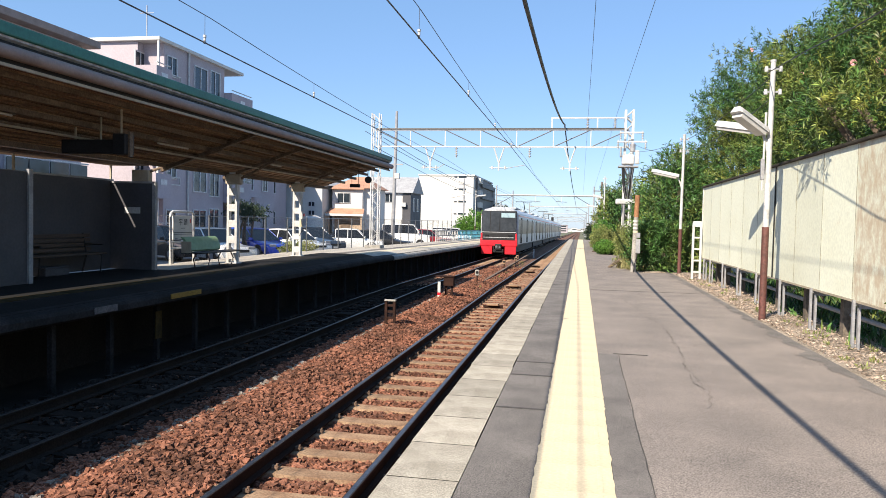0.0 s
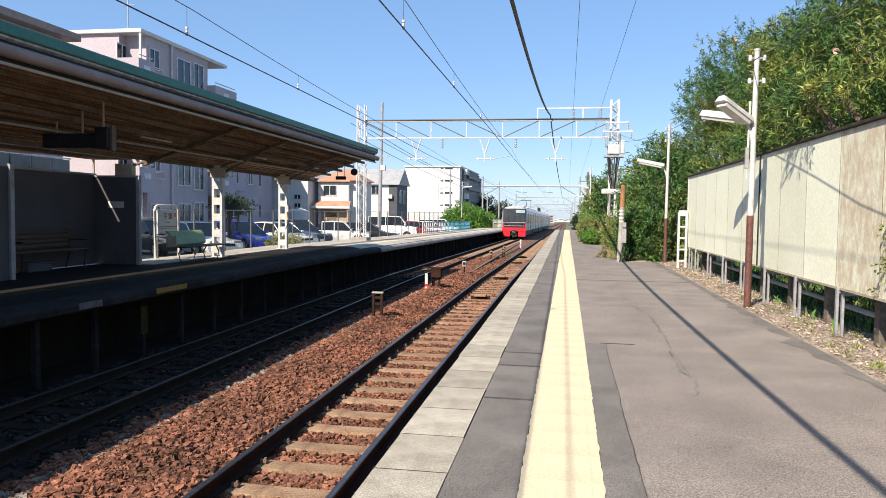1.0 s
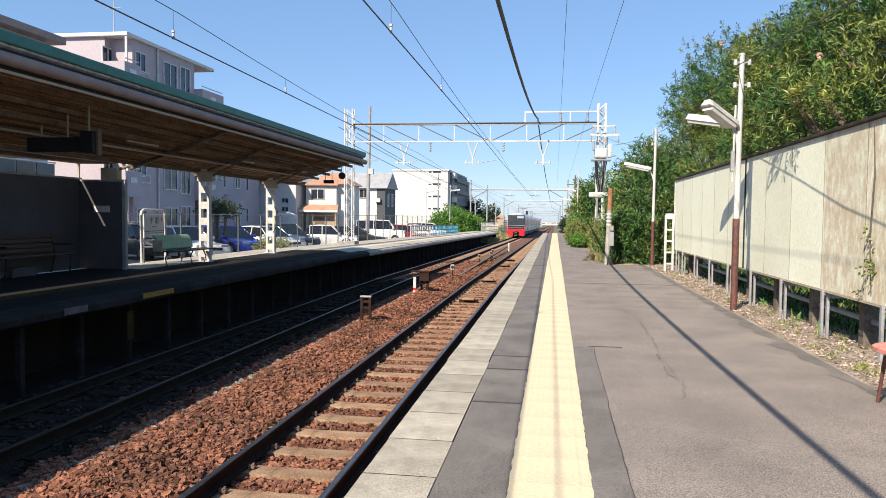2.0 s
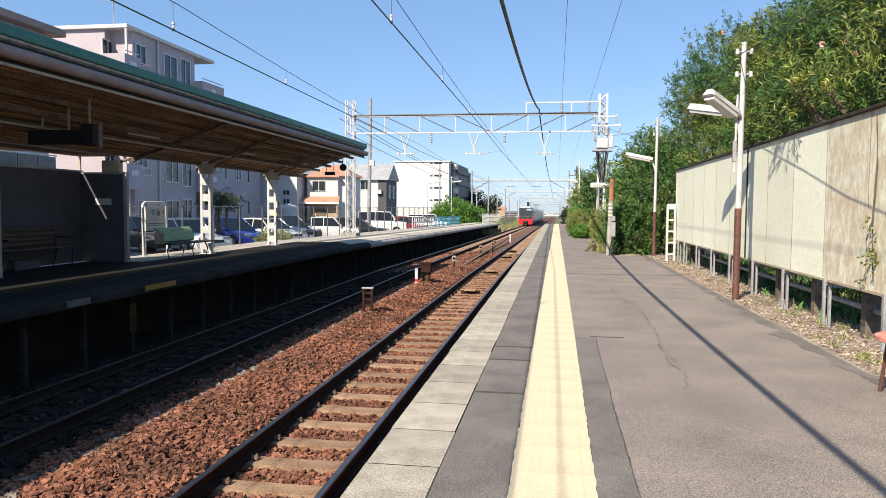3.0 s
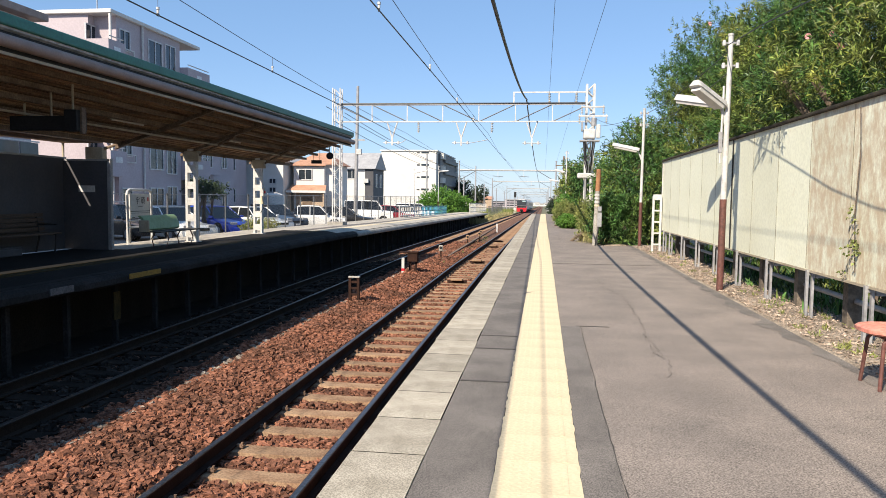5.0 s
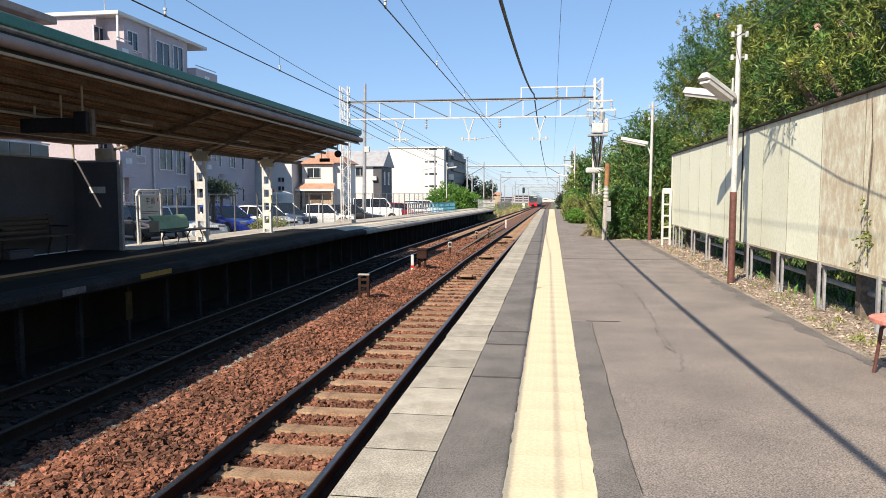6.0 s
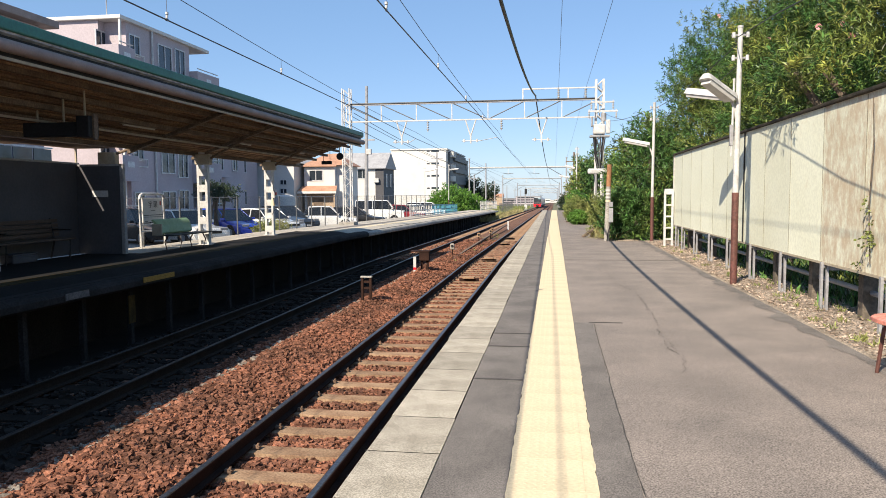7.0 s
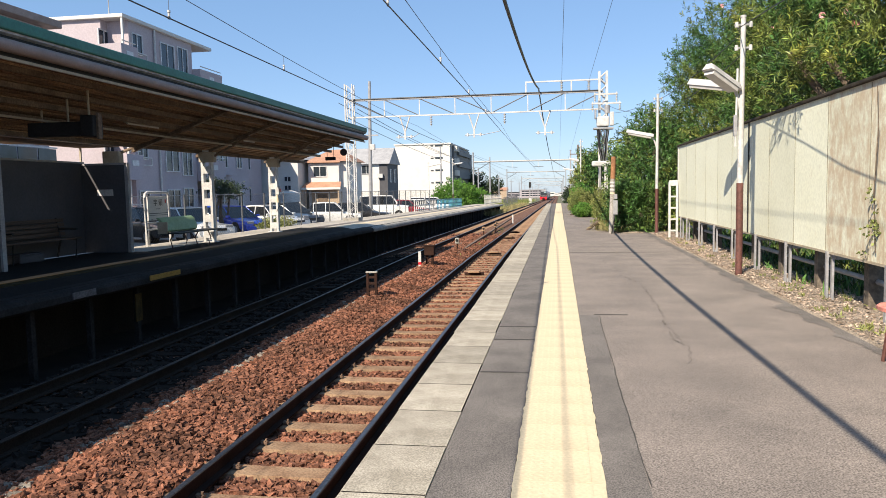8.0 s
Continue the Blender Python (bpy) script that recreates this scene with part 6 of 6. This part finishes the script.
rl = thing("railing", (-10.3, 52, fall(52), DIP), "white and blue painted railing at the platform's back", "railing")
for i in range(34):
    c = WHITE if i < 13 else BLUE
    y = i * 0.78
    part("baluster", Shape().box(-0.03, 0.03, y - 0.04, y + 0.04, 0, 0.86), c, rl)
for z in (0.12, 0.45, 0.82):
    part("white_rail", Shape().box(-0.035, 0.035, 0, 10, z, z + 0.05), WHITE, rl)
    part("blue_rail", Shape().box(-0.035, 0.035, 10.01, 26.2, z, z + 0.05), BLUE, rl, "blue rail")
r2 = thing("railing", (-8.6, 86.0, fall(86), DIP), "white railing across the platform's end", "railing")
for i in range(22):
    part("baluster", Shape().box(-0.025, 0.025, i * 1.2 - 0.025, i * 1.2 + 0.025, 0, 1.2), WHITE, r2)
for z in (0.15, 0.65, 1.15):
    part("rail", Shape().box(-0.03, 0.03, 0, 25.2, z, z + 0.045), WHITE, r2)
mesh_fence(-8.3, 112.0, 150, -1.3, 1.3, "low white fence along the line")

lamp_pole(-11.2, 78, 4.6, 0.8, [(4.0, 0.1, 1.1, 0.1, 0.0)], "slim lamp pole behind the far platform")
lamp_pole(-12.4, 70, 4.6, 0.8, [(4.2, 0.1, 1.3, 0.25, 0.0)], "slim lamp pole beside the houses", GND)
pp = thing("utility_pole", (-13.55, 52, GND), "tall grey concrete utility pole with cables", "pole")
part("shaft", Shape().cyl((0, 0, 0), (0.15, 0, 9.8), 0.16, 0.10, n=12), GALV, pp)
part("crossarm", Shape().box(-0.4, 0.7, -0.05, 0.05, 5.9, 6.0), GALV, pp)
part("box", Shape().box(0.1, 0.45, -0.2, 0.1, 4.9, 5.3, c=0.02), WHITE, pp)
lw = thing("block_wall", (-12.9, 46.5, GND + fall(46)), "low grey concrete block wall", "wall")
for i in range(4):
    for j in range(4):
        part("block", Shape().box(-0.075, 0.075, i * 0.8, i * 0.8 + 0.785, j * 0.2, j * 0.2 + 0.19), CONCRETE, lw)
for k, y in enumerate((100, 130)):
    up2 = thing("utility_pole", (-16 + 4 * k, y, GND + fall(y)), "distant grey utility pole with crossarm", "pole")
    part("shaft", Shape().cyl((0, 0, 0), (0, 0, 8.5), 0.14, 0.10, n=8), GALV, up2)
    part("crossarm", Shape().box(-0.8, 0.8, -0.05, 0.05, 7.6, 7.7), GALV, up2)
up3 = thing("utility_pole", (2.2, 85, -1.9), "dark timber utility pole with a crossarm", "pole")
part("shaft", Shape().cyl((0, 0, 0), (0, 0, 8.0), 0.13, 0.09, n=8), WOOD, up3)
part("crossarm", Shape().box(-0.9, 0.9, -0.05, 0.05, 6.9, 7.0), WOOD, up3)


# ---- three-storey block nearer the station ----
def block_near():
    X, Y1, ZT = -19.3, 25.6, 7.75
    b = thing("apartment_building", (X, 0, GND), "pale three-storey apartment block with glazed balconies", "building")
    H = ZT - GND
    part("wall", Shape().box(-12, 0, -20, Y1, 0, H), WALLPINK, b)
    part("roof", Shape().box(-12.4, 0.5, -20.3, Y1 + 0.5, H, H + 0.28, c=0.03), BROWNPIPE, b, "flat roof with a brownish fascia")
    for fl in range(3):
        z = 0.1 + fl * 2.6
        for y in (8.0, 15.0, 22.6):
            part("balcony", Shape().box(0.0, 1.1, y - 2.0, y + 2.0, z - 0.12, z), WALLPINK, b)
            for k in range(4):
                part("glass_panel", Shape().box(1.04, 1.07, y - 1.98 + k, y - 1.05 + k, z + 0.06, z + 0.98), GLASS, b)
            part("rail", Shape().box(1.03, 1.09, y - 2.0, y + 2.0, z + 1.0, z + 1.05), FRAME, b)
            window(b, ("x", 0, 1), y, z + 0.1, 1.8, 1.9)
    an = part("antenna", Shape().cyl((-3, 21, H), (-3, 21, H + 4.5), 0.07, n=8), GALV, b)
    part("antenna_panel", Shape().box(-3.3, -3.1, 20.8, 21.2, H + 2.2, H + 4.0), WHITE, an)
    part("stay", Shape().cyl((-3, 21, H + 2.0), (-2, 23.6, H + 0.6), 0.03, n=5).cyl((-2, 23.6, H), (-2, 23.6, H + 1.4), 0.03, n=5), GALV, an)


block_near()


# ---- cars in the car park ----
def car(at, paint, label, L=4.3, W=1.70, H=1.50, van=False):
    t = thing("car", at, label, "car", "parked cars")
    hw, hl = W / 2, L / 2
    belt, bon = H * 0.60, H * (0.58 if van else 0.52)
    body = Shape().loft([[(s * hw * k, y, z) for s, k, z in ((-1, 0.86, 0.22), (1, 0.86, 0.22), (1, 1.0, 0.42), (1, 0.98, zt * 0.9), (1, 0.86, zt), (-1, 0.86, zt), (-1, 0.98, zt * 0.9), (-1, 1.0, 0.42))]
                         for y, k2, zt in ((-hl, 0.9, 0.60), (-hl * 0.97, 0.95, bon * 0.92), (-hl * 0.6, 1, bon), (-hl * 0.42, 1, belt), (hl * 0.7, 1, belt * 1.02), (hl * 0.95, 1, belt), (hl, 0.9, belt * 0.85))])
    bo = part("body", body, paint, t, smooth=True)
    f0, f1 = (-hl * (0.62 if van else 0.46), -hl * (0.35 if van else 0.10))
    r1, r0 = hl * (0.86 if van else 0.62), hl * 0.95
    cab = [(f0, belt), (f1, H - 0.03), (r1, H - 0.03), (r0, belt)]
    part("roof", Shape().loft([[(s * hw * 0.70, y, z) for s, y, z in ((-1, f1, H - 0.04), (-1, (f1 + r1) / 2, H), (-1, r1, H - 0.04))] + [(s * hw * 0.70, y, z) for s, y, z in ((1, r1, H - 0.04), (1, (f1 + r1) / 2, H), (1, f1, H - 0.04))], [(s * hw * 0.74, y, z) for s, y, z in ((-1, f1, H - 0.09), (-1, (f1 + r1) / 2, H - 0.07), (-1, r1, H - 0.09))] + [(s * hw * 0.74, y, z) for s, y, z in ((1, r1, H - 0.09), (1, (f1 + r1) / 2, H - 0.07), (1, f1, H - 0.09))]]), paint, bo)
    gl = Shape().loft([[(-hw * 0.88, f0, belt - 0.02), (hw * 0.88, f0, belt - 0.02), (hw * 0.88, r0, belt - 0.02), (-hw * 0.88, r0, belt - 0.02)],
                       [(-hw * 0.71, f1, H - 0.07), (hw * 0.71, f1, H - 0.07), (hw * 0.71, r1, H - 0.07), (-hw * 0.71, r1, H - 0.07)]])
    part("glazing", gl, CARGLASS, bo, "dark car windows")
    for sx in (-1, 1):
        for y in (f0 + (f1 - f0) * 0.1, (f1 + r1) / 2 - 0.1, r1):
            top = (sx * hw * 0.72, f1 if y < f1 else min(y, r1), H - 0.06)
            part("pillar", Shape().cyl((sx * hw * 0.89, y, belt - 0.02), top, 0.028, n=6), paint, bo)
        part("mirror", Shape().box(*sorted((sx * hw * 0.95, sx * (hw + 0.13))), f0 + 0.12, f0 + 0.22, belt, belt + 0.12, c=0.02), paint, bo)
        part("headlamp", Shape().box(*sorted((sx * hw * 0.45, sx * hw * 0.88)), -hl - 0.01, -hl + 0.12, bon * 0.78, bon * 0.93, c=0.02), GALV, bo)
        part("tail_lamp", Shape().box(*sorted((sx * hw * 0.66, sx * hw * 0.9)), hl - 0.06, hl + 0.01, belt * 0.72, belt * 0.95, c=0.02), RED, bo)
        for y in (-hl * 0.62, hl * 0.60):
            w = part("wheel", Shape().cyl((sx * (hw - 0.2), y, 0.30), (sx * (hw - 0.005), y, 0.30), 0.30, n=20), TYRE, t)
            part("rim", Shape().cyl((sx * (hw - 0.02), y, 0.30), (sx * (hw + 0.004), y, 0.30), 0.19, n=14), GALV, w)
            part("arch", Shape().cyl((sx * (hw - 0.10), y, 0.34), (sx * (hw + 0.002), y, 0.34), 0.345, n=20), BLACK, bo)
    part("bumper", Shape().box(-hw * 0.8, hw * 0.8, -hl - 0.03, -hl + 0.05, 0.28, 0.46, c=0.02), paint, bo)
    part("grille", Shape().box(-hw * 0.5, hw * 0.5, -hl - 0.035, -hl, 0.48, 0.58), BLACK, bo)
    part("plate", Shape().box(-0.16, 0.16, -hl - 0.045, -hl - 0.03, 0.32, 0.42), WALLWHITE, bo)
    return t


def paint(name, c):
    return mat(name, c, [v * 0.93 for v in c], 0.28, 0.1, scale=1, grain=5, bump=0, amount=0.03, coat=0.8)


PW, PB, PD, PR, PG = paint("white car paint", (0.78, 0.78, 0.77)), paint("blue car paint", (0.016, 0.075, 0.56)), paint("navy car paint", (0.04, 0.055, 0.08)), paint("dark red car paint", (0.25, 0.02, 0.03)), paint("black car paint", (0.02, 0.02, 0.022))


def park(x, y, turn, *a, **k):
    return car((x, y, GND + fall(y), 0, 0, turn), *a, **k)


park(-15.5, 28.8, 62, PW, "white hatchback parked beside the platform", 4.2, 1.72, 1.46)
park(-17.6, 29.2, 62, PG, "black car parked behind the name board", 4.4, 1.72, 1.50)
park(-16.0, 34.2, 62, PB, "bright blue hatchback in the car park", 4.4, 1.78, 1.45)
park(-15.6, 38.2, 62, PW, "white sedan in the car park", 4.4, 1.72, 1.42)
park(-16.2, 42.6, 60, PD, "dark blue estate car in the car park", 4.4, 1.72, 1.55)
park(-14.0, 44.2, 105, PW, "white compact hatchback in the car park", 3.6, 1.62, 1.50)
park(-13.2, 47.6, 100, PG, "dark car behind the mast", 4.2, 1.70, 1.45)
park(-14.2, 58.5, 100, PW, "white box van beside the houses", 4.2, 1.7, 1.9, True)
park(-13.3, 63.5, 100, PR, "dark red car beside the houses", 4.2, 1.7, 1.5)
park(-12.6, 68.0, 95, PW, "white car behind the railing", 4.2, 1.7, 1.5)
park(-12.9, 73.0, 95, PW, "white car behind the railing", 4.2, 1.7, 1.7, True)
park(-19.5, 26.0, 62, PG, "black van in the shade of the apartments", 4.6, 1.72, 1.85, True)

# ---- distance ----
random.seed(11)
for i in range(26):
    y = random.uniform(330, 520)
    x = -34 - i * 5.2 + random.uniform(-2, 2)
    w, d, h = random.uniform(6, 10), 8, random.uniform(3.5, 6)
    hh = thing("distant_house", (x, y, GND + fall(y) - 0.2), "distant house on the skyline", "house", "distant houses")
    part("wall", Shape().box(-w / 2, w / 2, 0, d, 0, h), WALLWHITE if i % 3 else TAN, hh)
    part("roof", Shape().loft([[(q, -0.4, h), (q, d + 0.4, h), (q, d / 2, h + 1.8)] for q in (-w / 2 - 0.4, w / 2 + 0.4)]), SLATE if i % 2 else TILEROOF, hh)
    part("window", Shape().box(-1, 1, -0.06, 0.02, 1, 2.2), GLASS, hh)
for i in range(10):
    y = random.uniform(400, 560)
    x = 8 + i * 9
    hh = thing("distant_house", (x, y, GND + fall(y) - 0.2), "distant house on the skyline", "house", "distant houses")
    part("wall", Shape().box(-4, 4, 0, 8, 0, 5), WALLWHITE, hh)
    part("roof", Shape().loft([[(q, -0.4, 5), (q, 8.4, 5), (q, 4, 7)] for q in (-4.4, 4.4)]), SLATE, hh)
    part("window", Shape().box(-1, 1, -0.06, 0.02, 1, 2.2), GLASS, hh)
sgp = thing("line_signal", (-8.2, 215, -1.2 + fall(215)), "railway signal on a dark post beside the line", "signal")
part("post", Shape().cyl((0, 0, 0), (0, 0, 5.0), 0.09, n=8), GALV, sgp)
part("head", Shape().box(-0.35, 0.35, -0.15, 0.15, 4.4, 6.0, c=0.05), BLACK, sgp)
part("box", Shape().box(-0.4, 0.4, -0.3, 0.3, 0, 1.4), WHITE, sgp)

for i in range(22):
    y = random.uniform(620, 950)
    x = -150 + i * 12.5 + random.uniform(-4, 4)
    if -14 < x - (-4) * 1.0 < 14 and abs(x + 4) < 12:
        continue
    w, h = random.uniform(10, 26), random.uniform(3, 6.5)
    hb2 = thing("distant_building", (x, y, GND + fall(y) - 0.5), "pale building far down the line", "building", "distant buildings")
    part("wall", Shape().box(-w / 2, w / 2, 0, 10, 0, h), WALLWHITE if i % 2 else WALLPINK, hb2)
    part("roof", Shape().box(-w / 2 - 0.3, w / 2 + 0.3, -0.3, 10.3, h, h + 0.4), SLATE, hb2)
    for k in range(3):
        part("window_band", Shape().box(-w / 2 + 1, w / 2 - 1, -0.06, 0.02, 1.2 + k * h / 3.4, 2.2 + k * h / 3.4), GLASS, hb2)
for x, w, h in ((-22, 12, 5.0), (-11, 9, 6.5), (-3, 8, 4.5), (6, 9, 6.0), (16, 11, 5.0), (28, 14, 6.5)):
    y = 1270.0
    hb2 = thing("distant_building", (x, y, GND + fall(y) - 0.5), "pale building far down the line", "building", "distant buildings")
    part("wall", Shape().box(-w / 2, w / 2, 0, 10, 0, h), WALLWHITE, hb2)
    part("roof", Shape().box(-w / 2 - 0.3, w / 2 + 0.3, -0.3, 10.3, h, h + 0.5), SLATE, hb2)
    part("window_band", Shape().box(-w / 2 + 1, w / 2 - 1, -0.06, 0.02, h * 0.5, h * 0.7), GLASS, hb2)
for i in range(9):
    y = 120 + i * 42
    for x in ((-13.0,) if i % 2 else (4.2, -13.0)):
        q = thing("line_pole", (x, y, -1.4 + fall(y)), "slim pale pole beside the line", "pole", "poles along the line")
        part("shaft", Shape().cyl((0, 0, 0), (0, 0, 7.0), 0.13, 0.09, n=8), GALV, q)
        part("crossarm", Shape().box(-0.7, 0.7, -0.05, 0.05, 6.2, 6.3), GALV, q)


# ---- pieces of the near platform: edge stones and tactile tiles ----
def coping_mesh():
    return Shape().box(-0.19, 0.19, -0.2935, 0.2935, -0.16, 0.0045).mesh("edge_stone", COPING)


CM = coping_mesh()
y = -2.4
while y < P_END:
    part("edge_stone", CM, COPING, near, at=pose(-0.76 + random.uniform(-0.004, 0.004), y + 0.3, random.uniform(0.0, 0.0008), 0, 0, random.uniform(-0.2, 0.2)))
    y += 0.6


def tile_mesh():
    s = Shape()
    s.box(-0.195, 0.195, -0.1996, 0.1996, -0.03, 0.006)
    for i in range(6):
        for j in range(8):
            x, q = -0.165 + i * 0.045, -0.174 + j * 0.05
            s.cyl((x, q, 0.006), (x, q, 0.0070), 0.011, 0.007, n=7)
    s.box(0.125, 0.148, -0.190, 0.190, 0.006, 0.008)
    return s.mesh("tactile_tile", YELLOW)


TM = tile_mesh()
y = -2.0
while y < P_END - 0.2:
    part("tactile_tile", TM, YELLOW, near, at=pose(random.uniform(-0.003, 0.003), y + 0.2, random.uniform(-0.0003, 0.0003), 0, 0, random.uniform(-0.15, 0.15)))
    y += 0.4
# ragged paint along both sides of the strip
for sx in (-0.2, 0.2):
    s = Shape()
    pts = []
    for i in range(420):
        q = 2.0 + i * 0.05
        pts.append((q, abs(random.gauss(0.004, 0.003))))
    vs = [p for q, w in pts for p in ((sx * 0.96, q, 0.005), (sx + math.copysign(w, sx), q, 0.005))]
    s.add(vs, [(2 * i, 2 * i + 1, 2 * i + 3, 2 * i + 2) for i in range(len(pts) - 1)])
    part("paint_edge", s, YELLOW, near, "ragged painted edge")


# ---- ballast stones ----
def stones(n, x0, x1, y0, y1, size, skip, seed, power=1.0):
    r = np.random.default_rng(seed)
    x = r.uniform(x0, x1, n)
    y = y0 + (y1 - y0) * r.random(n) ** power
    keep = np.ones(n, bool)
    for cx in (-2.42, -5.85):
        near_rail = np.minimum(abs(x - cx - 0.566), abs(x - cx + 0.566)) < 0.075
        on_sleeper = (abs(x - cx) < (0.80 if cx > -3 else 1.02)) & (abs((y - 2.2 + 0.32) % 0.64 - 0.32) < 0.135)
        keep &= ~(near_rail | (on_sleeper & (r.random(n) > skip)))
    x, y = x[keep], y[keep]
    n = len(x)
    z = np.interp(x, [p[0] for p in prof], [p[1] for p in prof]) - 0.0095 * np.maximum(0, y - 25)
    hump = 0.07 * np.exp(-((x + 4.05) / 0.35) ** 2)
    z = z + hump + r.uniform(-0.012, 0.028, n)
    cube = np.array([(-1, -1, -1), (1, -1, -1), (1, 1, -1), (-1, 1, -1), (-1, -1, 1), (1, -1, 1), (1, 1, 1), (-1, 1, 1)], float) * 0.62
    tri = np.array([(0, 3, 2, 1), (4, 5, 6, 7), (0, 1, 5, 4), (1, 2, 6, 5), (2, 3, 7, 6), (3, 0, 4, 7)])
    v = cube[None] + r.uniform(-0.42, 0.42, (n, 8, 3))
    v = v * (size * r.uniform(0.55, 1.45, (n, 1, 1))) * (np.array([1.25, 0.95, 0.7]) * r.uniform(0.75, 1.25, (n, 1, 3)))
    a, b = r.uniform(0, 2 * np.pi, n), r.uniform(-0.5, 0.5, n)
    ca, sa, cb, sb = np.cos(a)[:, None], np.sin(a)[:, None], np.cos(b)[:, None], np.sin(b)[:, None]
    vx, vy, vz = v[..., 0], v[..., 1], v[..., 2]
    vx, vz = vx * cb - vz * sb, vx * sb + vz * cb
    vx, vy = vx * ca - vy * sa, vx * sa + vy * ca
    V = np.stack([vx + x[:, None], vy + y[:, None], vz + z[:, None]], -1).reshape(-1, 3)
    F = (tri[None] + 8 * np.arange(n)[:, None, None]).reshape(-1, 4)
    return V, F


def ballast(name, label, *a, material=STONE):
    V, F = stones(*a)
    return tagged(new(name, fast_mesh(name, V, F, material)), label, "ballast", kind="stuff")


ballast("ballast", "loose red-brown ballast stones", 56000, -4.95, -1.0, 3.6, 16.5, 0.027, 0.03, 1, 1.15)
ballast("ballast", "loose red-brown ballast stones further along", 30000, -4.95, -1.0, 16.5, 42.0, 0.038, 0.03, 2, 1.3)
# Shade-dark stones where the canopy's shadow falls on the far track.
ballast("ballast", "ballast stones round the far track, darkened for shade", 12000, -7.15, -4.85, 4.0, 28.0, 0.045, 0.1, 3, 1.2, material=STONE_SHADE)
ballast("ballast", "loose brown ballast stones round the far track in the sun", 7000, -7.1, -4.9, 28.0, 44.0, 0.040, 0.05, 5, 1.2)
ballast("ballast", "pale grey ballast stones beside the far track", 1700, -4.66, -4.34, 4.0, 34.0, 0.034, 0.03, 4, 1.3, material=GREYSTONE)


# ---- what moves ----
def motions():
    tilt = math.degrees(math.atan(-0.0095))
    rows = []
    for t, y in TRAIN_ROWS:
        rows.append((t, pose(-5.85, y, -1.0 + fall(y), tilt)))
    walk(TRAIN, rows)


TRAIN_ROWS = [(0.0, 53.0), (0.5, 67.5), (1.0, 82.3), (1.5, 97.0), (3.0, 141.5), (3.5, 156.3), (4.5, 186.0), (6.0, 230.0), (7.0, 259.5), (8.0, 289.0)]
motions()
